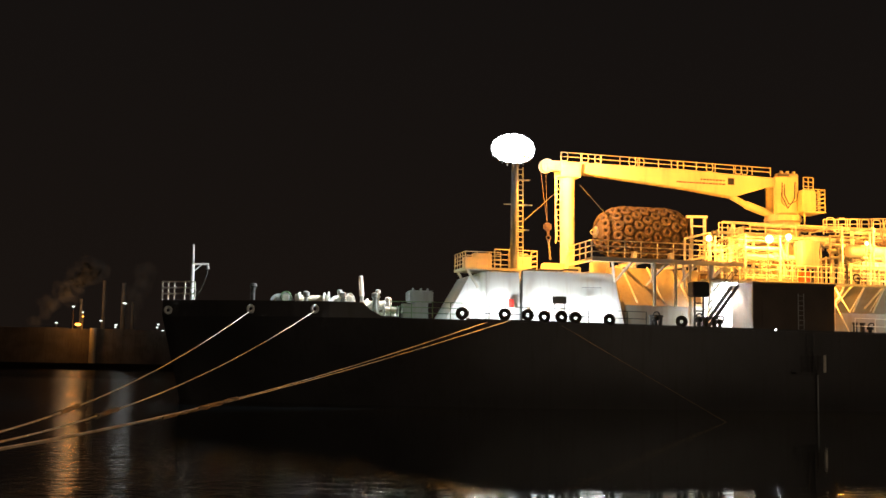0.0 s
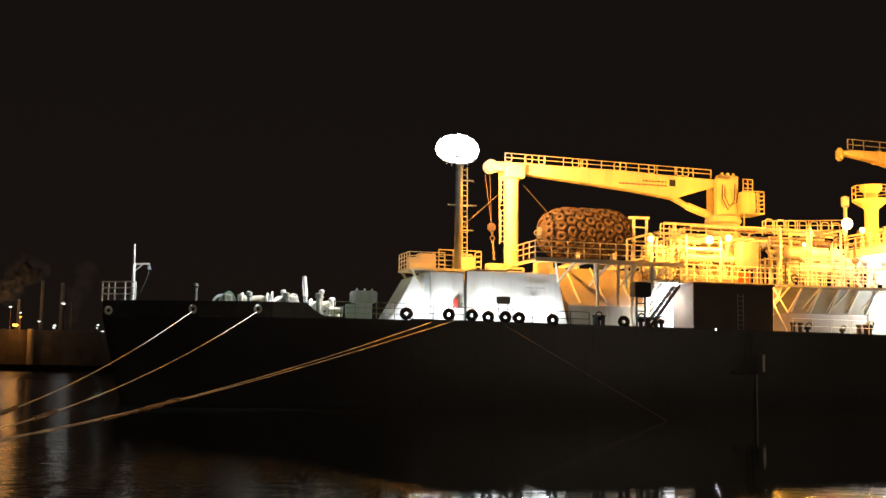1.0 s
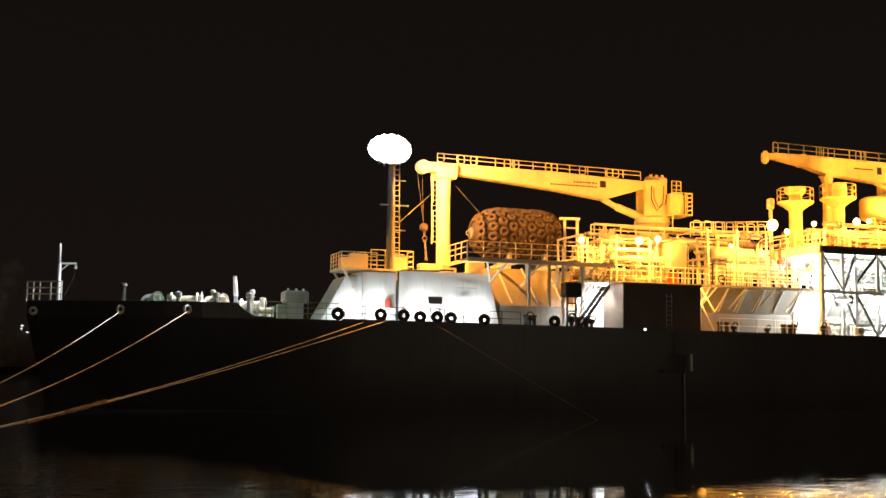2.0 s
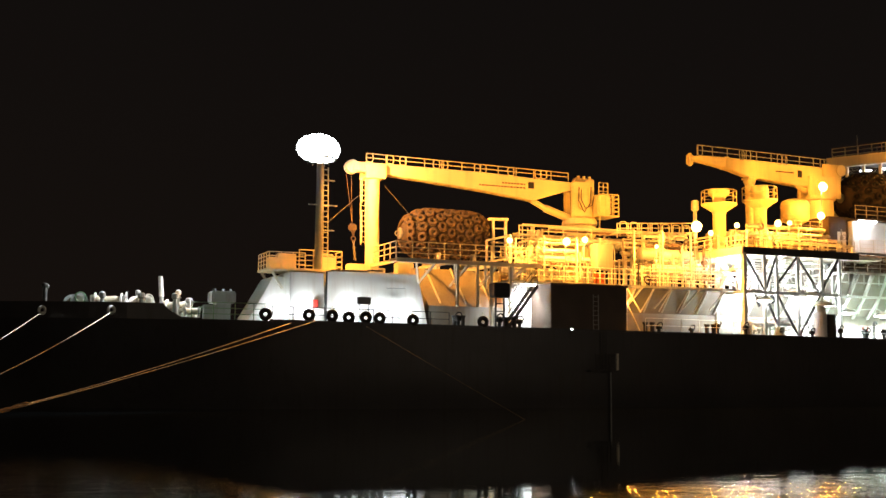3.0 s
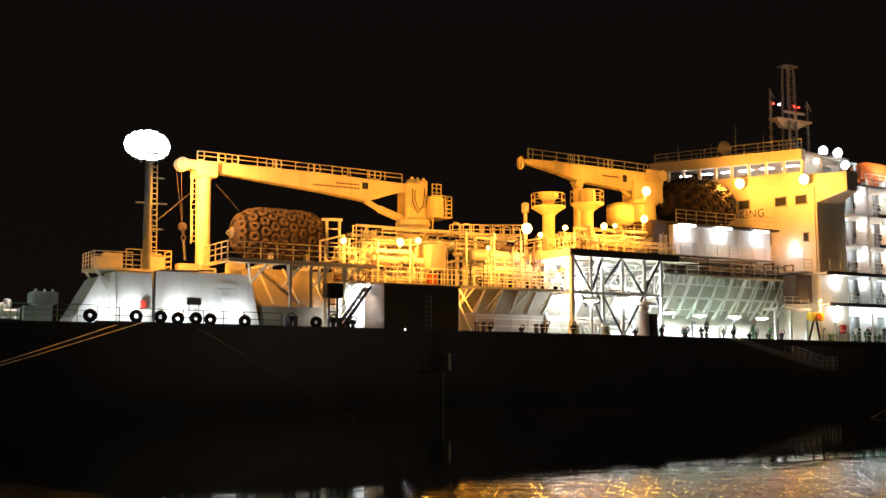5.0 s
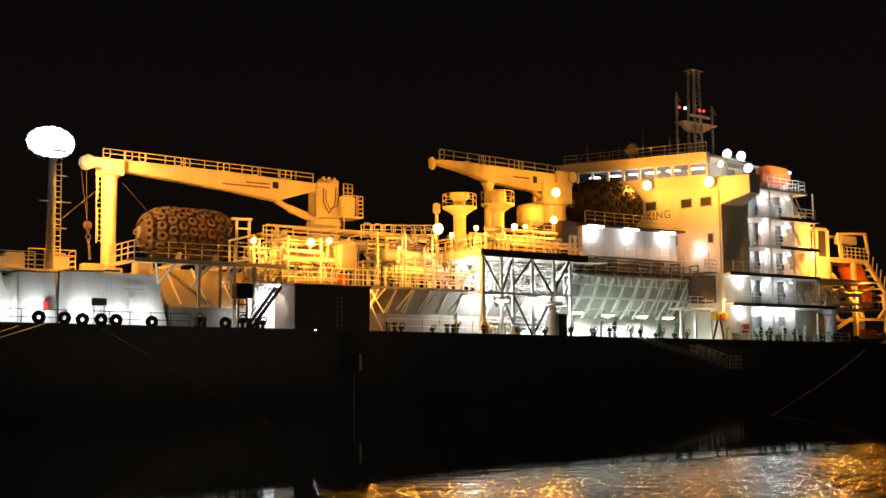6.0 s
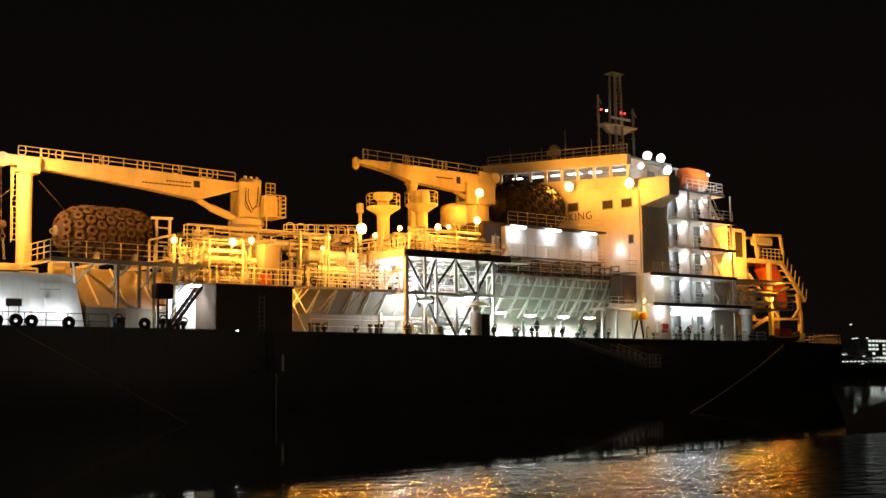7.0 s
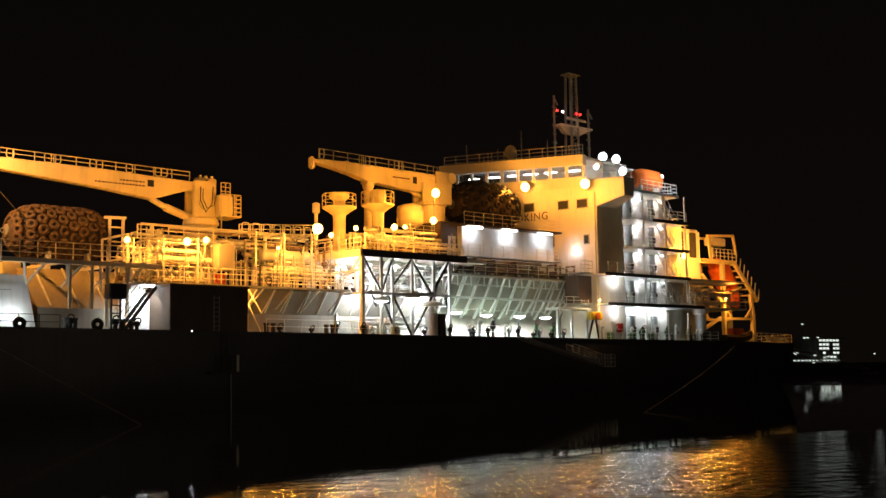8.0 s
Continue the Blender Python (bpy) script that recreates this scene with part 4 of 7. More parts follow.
    bm = bmesh.new()
    box(bm, -3.02, 2.98, -1.78, 1.95, 3.02, 3.18, 0.03)
    part("roof", bm, BROWNP, h)
    bm = bmesh.new()
    box(bm, -2.3, -1.4, -1.73, -1.7, 0.1, 2.1, 0.01)
    part("door", bm, BROWNP, h)
    ladder("house_ladder", (39.4, 66.4, 5.0), (39.4, 66.4, 7.5), (1, 0, 0), "steel ladder on the dark deck house", 0.4, STEEL, 0.3)
    ladder("side_ladder", (42.3, 67.2, 5.0), (42.3, 67.2, 8.1), (0.6, 0.8, 0), "cream ladder beside the dark deck house", 0.7, CREAM, 0.28)
    b = thing("brace_frame", "diagonal steel braces behind the dark deck house", "brace", (43, 68.5, 5.0))
    for a, c in (((-0.4, 0, 3.2), (1.2, 0, 0.2)), ((0.1, 0, 3.3), (1.3, 0, 1.5))):
        bm = bmesh.new()
        bar(bm, a, c, 0.08)
        part("brace", bm, CREAM, b)


def flange(bm, p, d, r):
    p, d = Vector(p), Vector(d)
    tube(bm, p - d * 0.05, p + d * 0.05, r * 1.6, 10)


def pipe_rack(label, x0, x1, y0, y1, z0, z1, n_long, n_up, seed, m=None, frames=True, group="pipe racks"):
    """Long pipes on portal frames with risers, valves and bends."""
    rnd, paint = random.Random(seed), random.Random(seed + 100)
    mix = [m] if m else [PIPE, PIPE, CREAM, COVERP, PIPEBROWN]
    m = m or PIPE
    t = thing("pipe_rack", label, "pipework", ((x0 + x1) / 2, (y0 + y1) / 2, z0), group)
    o = Vector(((x0 + x1) / 2, (y0 + y1) / 2, z0))
    H = z1 - z0
    for k in range(n_long):
        y, z = rnd.uniform(y0, y1), rnd.uniform(0.15, H)
        a = rnd.uniform(x0, x0 + 0.35 * (x1 - x0))
        b = rnd.uniform(x0 + 0.55 * (x1 - x0), x1)
        r = rnd.choice((0.05, 0.07, 0.09, 0.12, 0.17))
        bm = bmesh.new()
        pts = [Vector((a, y, z0 + z)), Vector((b, y, z0 + z))]
        if rnd.random() < 0.7:
            drop = rnd.uniform(-0.8, 0.6)
            pts.append(Vector((b + r, y, z0 + max(0.1, min(H, z + drop)))))
            pts.append(Vector((min(x1, b + rnd.uniform(0.4, 1.5)), y, pts[-1].z)))
        if rnd.random() < 0.5:
            pts.insert(0, Vector((a, y, z0 + 0.0)))
        path(bm, [p - o for p in pts], r, 9)
        for s in range(rnd.randint(2, 4)):
            flange(bm, Vector((rnd.uniform(a, b), y, z0 + z)) - o, (1, 0, 0), r)
        part("pipe", bm, paint.choice(mix), t)
    for k in range(n_up):
        x, y = rnd.uniform(x0, x1), rnd.uniform(y0, y1)
        top = rnd.uniform(0.45, 1.0) * H
        r = rnd.choice((0.05, 0.07, 0.1))
        bm = bmesh.new()
        tube(bm, Vector((x, y, z0)) - o, Vector((x, y, z0 + top)) - o, r, 8)
        if rnd.random() < 0.6:
            torus(bm, Vector((x, y - 0.25, z0 + top * 0.7)) - o, (0.2, 1, 0.1), 0.2, 0.03, 12, 5)
            tube(bm, Vector((x, y - 0.25, z0 + top * 0.7)) - o, Vector((x, y, z0 + top * 0.7)) - o, 0.05, 6)
            lathe(bm, Vector((x, y, z0 + top * 0.6)) - o, [(r * 1.2, 0), (r * 2.4, 0.1), (r * 2.4, 0.3), (r * 1.2, 0.4)], 8)
        part("riser", bm, paint.choice(mix), t)
    if frames:
        n = max(2, round((x1 - x0) / 2.6))
        for k in range(n + 1):
            x = x0 + (x1 - x0) * k / n
            bm = bmesh.new()
            for y in (y0, y1):
                bar(bm, Vector((x, y, z0)) - o, Vector((x, y, z0 + H)) - o, 0.13)
            for z in (0.5 * H, H):
                bar(bm, Vector((x, y0, z0 + z)) - o, Vector((x, y1, z0 + z)) - o, 0.12)
            part("portal_frame", bm, m, t)
    return t


def cylinder_tank(name, a, b, r, label, m):
    t = thing(name, label, "vessel", a, "process vessels")
    d = Vector(b) - Vector(a)
    L = d.length
    bm = bmesh.new()
    lathe(bm, (0, 0, 0), [(0.1 * r, -0.28 * r), (0.6 * r, -0.2 * r), (0.9 * r, -0.07 * r), (r, 0.1 * r), (r, L - 0.1 * r), (0.9 * r, L + 0.07 * r), (0.6 * r, L + 0.2 * r), (0.1 * r, L + 0.28 * r)], 20, d)
    part("shell", bm, m, t, smooth=True)
    for u in (0.25, 0.75):
        bm = bmesh.new()
        lathe(bm, d * u, [(r * 1.04, -0.05), (r * 1.04, 0.05)], 20, d)
        part("band", bm, m, t)
    return t


def process_deck():
    w = thing("pipe_platform", "steel platform carrying the cargo pipework", "platform", (44, 73, 8.4))
    bm = bmesh.new()
    box(bm, -9.8, 8.4, -4.4, 9, -0.12, 0.05, 0.02)
    part("floor_plate", bm, GREYP, w)
    for k in range(8):
        bm = bmesh.new()
        bar(bm, (-9 + 2.4 * k, -4.3, -0.1), (-9.6 + 2.4 * k, -3.0, -1.5), 0.1)
        part("knee", bm, CREAM, w)
    for k in range(7):
        bm = bmesh.new()
        bar(bm, (-1.4 + 1.5 * k, -4.2, -0.15), (-2.2 + 1.5 * k, -3.75, -1.75), 0.08)
        part("brace", bm, WHITEP, w)
    rail("pipe_platform_rail", [(34.4, 68.7, 8.45), (44.0, 68.7, 8.45)], "yellow-lit guard rail along the pipe platform", 1.1, 0.95, CREAM, 3, 0.035)
    rail("pipe_platform_rail", [(44.6, 68.7, 8.45), (52.2, 68.7, 8.45)], "close-barred guard rail along the pipe platform", 1.25, 0.7, CREAM, 5, 0.03)
    rail("pipe_platform_rail", [(44.6, 70.0, 8.45), (52.2, 70.0, 8.45)], "close-barred guard rail along the pipe platform", 1.6, 0.8, CREAM, 4, 0.03)
    rail("upper_rail", [(37.0, 73.0, 11.8), (43.0, 73.0, 11.8)], "guard rail on the upper pipe gallery", 1.0, 1.1, CREAM, 3, 0.035)
    rail("upper_rail", [(45.2, 73.0, 12.3), (52.0, 73.0, 12.7)], "guard rail on the upper pipe gallery", 1.1, 1.0, CREAM, 3, 0.035)
    pipe_rack("dense cargo pipes on portal frames forward of the crane", 34.6, 42.4, 69.6, 73.4, 8.45, 11.6, 26, 22, 11)
    pipe_rack("dense cargo pipes on portal frames abaft the crane", 45.0, 52.4, 70.4, 74.5, 8.45, 12.6, 30, 22, 12)
    pipe_rack("thin service pipes along the upper gallery", 37.0, 52.0, 73.2, 76.5, 11.4, 13.2, 14, 16, 13, frames=False)
    cylinder_tank("process_vessel", (46.2, 71.5, 11.0), (50.4, 71.5, 11.0), 0.45, "large horizontal process vessel among the pipes", PIPE)
    cylinder_tank("process_vessel", (46.4, 70.8, 9.9), (49.2, 70.8, 9.9), 0.32, "small horizontal process vessel among the pipes", PIPE)
    cylinder_tank("process_vessel", (38.0, 72.5, 10.4), (41.2, 72.5, 10.4), 0.4, "horizontal process vessel beside the crane", PIPE)
    for k in range(7):
        x = 46.0 + 0.95 * k
        hp = thing("pipe_hoop", "rounded steel handrail hoop on the gallery", "handrail", (x, 73.4, 12.6), "gallery hoops")
        bm = bmesh.new()
        path(bm, [(-0.3, 0, 0), (-0.3, 0, 0.9), (-0.2, 0, 1.02), (0.2, 0, 1.02), (0.3, 0, 0.9), (0.3, 0, 0)], 0.04, 6)
        part("hoop", bm, CREAM, hp)
    b = thing("equipment_cabinet", "tall yellow-lit cabinet on the pipe platform", "cabinet", (41.7, 69.3, 8.45))
    bm = bmesh.new()
    box(bm, -0.65, 0.65, -0.4, 0.5, 1.0, 2.85, 0.04)
    part("body", bm, COVERP, b)
    for x in (-0.6, 0.6):
        bm = bmesh.new()
        bar(bm, (x, 0, 0), (x, 0, 1.05), 0.1)
        part("leg", bm, COVERP, b)
    e = thing("fire_cabinet", "red fire cabinet below the equipment cabinet", "fire cabinet", (41.2, 68.95, 8.45))
    bm = bmesh.new()
    box(bm, -0.35, 0.35, -0.15, 0.2, 0.0, 0.75, 0.03)
    part("box", bm, ORANGE, e)
    g = thing("pipe_gate", "open steel gate frame with a hand wheel", "gate", (44.9, 68.75, 8.43))
    bm = bmesh.new()
    for x in (-0.6, 0.5):
        tube(bm, (x, 0, 0), (x, 0, 1.55), 0.05, 7)
    tube(bm, (-0.6, 0, 1.5), (0.5, 0, 1.5), 0.04, 7)
    part("frame", bm, DARKP, g)
    bm = bmesh.new()
    torus(bm, (0.1, -0.05, 0.45), (0, 1, 0), 0.26, 0.05, 14, 6)
    part("hand_wheel", bm, DARKP, g)


def manifold_truss():
    t = thing("manifold_truss", "white steel truss tower with diagonal braces", "truss", (57, 67.5, 4.9))
    X = lambda v: v - 57
    cols = (52.5, 54.3, 55.4, 57.35, 59.6, 61.3)
    for y, xs in ((0.0, cols), (3.4, (52.6, 55.0, 58.0, 61.3)), (7.2, (52.8, 56.0, 61.3))):
        for k, x in enumerate(xs):
            bm = bmesh.new()
            s = 0.26 if y == 0 and k in (0,) else 0.2
            bar(bm, (X(x), y, zd(x) - 4.9), (X(x), y, 6.15), s)
            part("column", bm, WHITEP, t)
    for y in (0.0, 3.4, 7.2):
        for z in (3.28,):
            bm = bmesh.new()
            bar(bm, (X(52.5), y, z), (X(61.4), y, z), 0.2, 0.2)
            part("beam", bm, WHITEP, t)
    for x in (52.5, 55.4, 58.0, 61.3):
        for z in (3.28, 5.0):
            bm = bmesh.new()
            bar(bm, (X(x), 0, z), (X(x), 7.2, z), 0.16)
            part("cross_beam", bm, WHITEP, t)
        bm = bmesh.new()
        bar(bm, (X(x), 0.2, 6.0), (X(x), 3.4, 3.3), 0.16)
        bar(bm, (X(x), 6.9, 6.0), (X(x), 3.5, 3.3), 0.16)
        part("cross_brace", bm, WHITEP, t)
    up, mid, lo = 6.0, 3.35, 0.15
    for xa, za, xb, zb in ((52.6, up, 54.3, mid), (54.3, mid, 55.4, up), (55.4, 3.9, 57.3, up), (57.35, up, 59.4, mid), (59.4, mid, 61.2, up),
                           (54.3, 3.2, 55.4, 0.9), (55.4, 3.2, 57.3, lo), (57.4, lo, 59.4, 3.2)):
        bm = bmesh.new()
        bar(bm, (X(xa), -0.02, za), (X(xb), -0.02, zb), 0.13)
        part("diagonal", bm, DARKP, t)
    for xa, xb in ((53.0, 54.8), (57.5, 55.6), (58.4, 60.9)):
        bm = bmesh.new()
        bar(bm, (X(xa), 3.4, up), (X(xb), 3.4, mid), 0.2)
        part("inner_diagonal", bm, WHITEP, t)
    p = thing("manifold_platform", "dark edged upper platform on the truss tower", "platform", (58, 71, 11.2))
    bm = bmesh.new()
    box(bm, -5.5, 7.6, -3.45, 12, -0.2, 0.05, 0.01)
    part("floor_plate", bm, CREAM, p)
    bm = bmesh.new()
    box(bm, -5.55, 5.2, -3.62, -3.45, -0.25, 0.28, 0.02)
    part("side_fascia", bm, DARKP, p)
    bm = bmesh.new()
    box(bm, -5.75, -5.55, -3.6, 4.0, -0.28, 0.32, 0.02)
    part("front_fascia", bm, CREAM, p)
    rail("manifold_rail", [(52.5, 75, 11.3), (52.5, 67.6, 11.3), (63.0, 67.6, 11.3)], "yellow-lit guard rail round the manifold platform", 1.1, 0.9, CREAM, 3, 0.035)
    pipe_rack("manifold pipes and valves on the upper platform", 53.2, 64.0, 68.6, 74.0, 11.3, 13.6, 22, 44, 21, frames=False)
    pipe_rack("lit cargo pipes inside the truss tower", 53.0, 62.0, 69.0, 71.2, 8.6, 10.8, 20, 16, 22, WHITEP)
    pipe_rack("stacked pipes along the tank cover top", 62.6, 78.2, 70.6, 73.5, 10.6, 12.3, 28, 16, 23)
    pipe_rack("low deck pipes at the foot of the truss tower", 53.0, 62.0, 67.9, 68.9, 4.9, 6.6, 8, 18, 24, WHITEP, frames=False)
    for k, (x, y, z) in enumerate(((54.5, 73, 11.3), (58.45, 73, 11.3))):
        h = thing("hose_crane_column", "yellow hose crane column with a round railed platform", "crane column", (x, y, z), "hose crane columns")
        top = 4.05 if k == 0 else 4.6
        bm = bmesh.new()
        lathe(bm, (0, 0, 0), [(0.6, 0), (0.5, 0.2), (0.5, top - 0.75), (0.55, top - 0.55), (1.0, top - 0.22), (1.38, top), (1.38, top + 0.12)], 20)
        part("column", bm, YELLOW, h)
        bm = bmesh.new()
        lathe(bm, (0, 0, top + 0.12), [(0.45, 0), (0.5, 0.45), (0.8, 0.75), (0.82, 1.05), (0.5, 1.12)] if k == 0 else [(0.7, 0), (0.72, 0.7), (0.66, 1.1), (0.3, 1.2)], 20)
        part("cap", bm, YELLOW, h)
        n = 10
        bm = bmesh.new()
        for j in range(n):
            a, b = math.tau * j / n, math.tau * (j + 1) / n
            pa, pb = Vector((1.34 * math.cos(a), 1.34 * math.sin(a), top + 0.12)), Vector((1.34 * math.cos(b), 1.34 * math.sin(b), top + 0.12))
            tube(bm, pa, pa + Vector((0, 0, 1.0)), 0.03, 6)
            for q in (0.5, 1.0):
                tube(bm, pa + Vector((0, 0, q)), pb + Vector((0, 0, q)), 0.03, 6)
        part("ring_rail", bm, YELLOW, h)
    c = thing("boom_rest_post", "yellow crutch post under the aft crane boom", "post", (59.75, 75.9, 11.3))
    bm = bmesh.new()
    lathe(bm, (0, 0, 0), [(0.5, 0), (0.36, 0.2), (0.36, 6.4), (0.5, 6.7), (0.5, 6.95)], 14)
    part("column", bm, YELLOW, c)
    bm = bmesh.new()
    box(bm, -0.45, 0.45, -0.5, 0.5, 6.92, 7.06, 0.02)
    part("saddle", bm, YELLOW, c)
    cylinder_tank("buffer_tank", (62.8, 74, 14.75), (62.8, 74, 16.25), 1.15, "squat yellow-lit tank beside the crane", YELLOW)
    s = thing("tank_stand", "steel stand under the squat tank", "stand", (62.9, 74, 11.3))
    for dx, dy in ((-1, -1), (1, -1), (-1, 1), (1, 1)):
        bm = bmesh.new()
        bar(bm, (dx, dy, 0), (dx, dy, 3.4), 0.18)
        part("leg", bm, YELLOW, s)
    rail("tank_rail", [(60.6, 71.8, 13.4), (66.0, 71.8, 13.4)], "guard rail before the squat tank", 1.0, 0.9, CREAM, 3)
    for k, (xa, za, xb, zb, sag) in enumerate(((53.1, 8.1, 54.2, 7.2, 0.5), (54.6, 8.2, 55.9, 8.0, 0.6), (55.2, 8.0, 55.9, 6.8, 0.3), (61.2, 8.2, 61.9, 6.9, 0.35))):
        hz = thing("cargo_hose", "black cargo hose hung in the truss tower", "hose", (xa, 68.0, za), "cargo hoses")
        bm = bmesh.new()
        path(bm, [((xb - xa) * u, -0.1 * math.sin(u * 3.1), (zb - za) * u + sag * math.sin(u * math.pi) * (-1 if k % 2 else 1)) for u in [j / 12 for j in range(13)]], 0.1, 8)
        part("hose_wall", bm, BLACK, hz)
    g = thing("gallery_floor", "steel gallery floor beside the squat tank", "platform", (63.3, 73, 13.3))
    bm = bmesh.new()
    box(bm, -2.8, 2.8, -1.3, 1.3, 0, 0.1, 0.02)
    part("floor_plate", bm, CREAM, g)
    for x in (-2.5, 2.5):
        bm = bmesh.new()
        bar(bm, (x, -1.1, -2.1), (x, -1.1, 0), 0.14)
        part("leg", bm, CREAM, g)
    v = thing("vent_mast", "short vent mast above the manifold", "vent", (53.3, 74.5, 11.3))
    bm = bmesh.new()
    lathe(bm, (0, 0, 0), [(0.14, 0), (0.14, 3.7), (0.3, 3.8), (0.3, 4.5), (0.12, 4.6)], 12)
    part("pipe", bm, CREAM, v)
    u = thing("machinery_unit", "machinery housing before the aft house, its shade in dark brown", "housing", (64.9, 72.5, 11.4))
    bm = bmesh.new()
    box(bm, -1.4, 1.3, -1.6, 2, 0, 3.4, 0.05)
    # the housing's shade is put into this dark brown
    part("housing", bm, BROWNP, u)
    bm = bmesh.new()
    box(bm, -0.6, 0.3, -1.64, -1.6, 0.1, 2.2, 0.01)
    part("door", bm, CREAM, u)
    bm = bmesh.new()
    box(bm, 0.75, 1.1, -1.64, -1.6, 0.1, 2.4, 0.01)
    part("cable_tray", bm, DARKP, u)


def aft_cargo_house():
    h = thing("compressor_house", "white compressor house lit by tube lamps", "deck house", (71, 76, 10.5))
    bm = bmesh.new()
    box(bm, -5.6, 5.9, -5.6, 6, 0, 3.95, 0.04)
    part("wall_shell", bm, WHITEP, h)
    bm = bmesh.new()
    box(bm, -5.75, 6.1, -6.5, 6.2, 3.95, 4.1, 0.03)
    part("roof", bm, DARKP, h)
    for k, x in enumerate((-4.6, -0.4, 4.1)):
        bm = bmesh.new()
        box(bm, x - 0.85, x + 0.85, -6.35, -6.1, 3.78, 3.93, 0.03)
        part("tube_lamp", bm, GLOW_TUBE, h, "lit fluorescent lamp under the roof edge")
    for x in (-2.6, 2.2):
        bm = bmesh.new()
        box(bm, x - 0.45, x + 0.45, -5.64, -5.6, 1.2, 3.2, 0.01)
        part("door", bm, WHITEP, h)
    rail("house_rail", [(65.6, 69.8, 11.9), (76.8, 69.8, 11.9)], "guard rail in front of the compressor house", 1.0, 1.4, CREAM, 3)
    w = thing("house_walkway", "steel walkway in front of the compressor house", "walkway", (71.2, 70.0, 11.8))
    bm = bmesh.new()
    box(bm, -5.8, 5.8, -0.3, 0.35, 0, 0.08, 0.01)
    part("grating", bm, STEEL, w)
    rail("roof_rail", [(65.4, 70.0, 14.62), (76.8, 70.0, 14.62)], "guard rail on the compressor house roof", 1.05, 1.2, CREAM, 3)
    # stores block at the walkway's end
    b = thing("dark_equipment_box", "dark louvred equipment box at the walkway end", "cabinet", (77.4, 67.9, 8.1))
    bm = bmesh.new()
    box(bm, -1.0, 0.9, -0.7, 0.9, 0, 2.4, 0.04)
    part("body", bm, BROWNP, b)
    for k in range(5):
        bm = bmesh.new()
        box(bm, -0.9, 0.8, -0.76, -0.7, 0.3 + 0.4 * k, 0.5 + 0.4 * k, 0.01)
        part("louvre", bm, BROWNP, b)
    s = thing("side_shelter", "white steel shelter with rounded door openings", "shelter", (75.9, 67.5, zd(76)))
    for x in (-1.9, -0.1, 1.9):
        bm = bmesh.new()
        bar(bm, (x, 0, 0), (x, 0, 2.75), 0.2)
        part("post", bm, WHITEP, s)
    bm = bmesh.new()
    box(bm, -2.1, 2.1, -0.4, 1.3, 2.65, 2.85, 0.03)
    part("roof", bm, WHITEP, s)
    bm = bmesh.new()
    for x in (-1.6, 0.2):
        tube(bm, (x, 0, 2.5), (x + 0.4, 0, 2.72), 0.1, 6)
    part("gussets", bm, WHITEP, s)
    rail("shelter_rail", [(73.9, 67.2, zd(76) + 2.85), (77.8, 67.2, zd(76) + 2.85)], "guard rail on the shelter roof", 0.95, 1.0, CREAM, 3)
    # accommodation ladder head: yellow winch on a tripod
    g = thing("gangway_davit", "yellow gangway winch on black tripod legs", "davit", (77.4, 66.2, zd(77)))
    for dx in (-0.9, 0.5):
        bm = bmesh.new()
        bar(bm, (dx, 0, 0), (dx * 0.25, 0, 1.8), 0.12)
        part("leg", bm, BLACK, g)
    bm = bmesh.new()
    box(bm, -0.75, 0.75, -0.35, 0.35, 1.75, 2.45, 0.08)
    part("winch_case", bm, SAFETY, g)
    bm = bmesh.new()
    lathe(bm, (0.0, -0.45, 2.1), [(0.3, 0), (0.3, 0.1), (0.15, 0.12), (0.15, 0.6)], 14, (0, 1, 0))
    part("drum", bm, ORANGE, g)
    # the accommodation ladder hanging along the hull
    a = thing("accommodation_ladder", "aluminium gangway lowered along the hull side", "gangway", (67.2, 65.4, 4.85))
    d = Vector((9.6, 0, -2.3))
    for y in (-0.4, 0.4):
        bm = bmesh.new()
        bar(bm, (0, y, 0), d + Vector((0, y, 0)), 0.08, 0.24)
        part("stringer", bm, STEEL, a)
        for z in (0.5, 0.95):
            bm = bmesh.new()
            tube(bm, d * 0.62 + Vector((0, y, z)), d + Vector((0, y, z)), 0.03, 6)
            part("hand_rope", bm, STEEL, a)
        for k in range(6):
            bm = bmesh.new()
            tube(bm, d * (0.62 + 0.076 * k) + Vector((0, y, 0)), d * (0.62 + 0.076 * k) + Vector((0, y, 0.98)), 0.03, 6)
            part("stanchion", bm, STEEL, a)
    for k in range(26):
        bm = bmesh.new()
        q = d * ((k + 0.5) / 26)
        box(bm, q.x - 0.12, q.x + 0.12, -0.38, 0.38, q.z + 0.05, q.z + 0.08)
        part("tread", bm, STEEL, a)
    l = thing("gangway_landing", "small railed landing at the gangway's foot", "landing", (77.4, 65.3, 2.45))
    bm = bmesh.new()
    box(bm, -0.7, 0.9, -0.6, 0.6, -0.1, 0.0, 0.02)
    part("grating", bm, STEEL, l)
    rail("", [(-0.6, -0.55, 0), (0.85, -0.55, 0), (0.85, 0.55, 0)], "", 1.0, 0.5, STEEL, 3, parent=l)
    bm = bmesh.new()
    bar(bm, (0.2, 0.5, -0.1), (0.2, 0.75, 0.6), 0.08)
    part("wall_bracket", bm, STEEL, l)


cargo_trunk()
fender_walkway()
process_deck()
manifold_truss()
aft_cargo_house()
# ---------------------------------------------------------------- accommodation block
FL = (76.6, 85.0)    # far front corner
FR = (79.3, 67.2)    # near front corner
LEVELS = (4.75, 8.05, 10.75, 13.40, 16.10, 18.75)


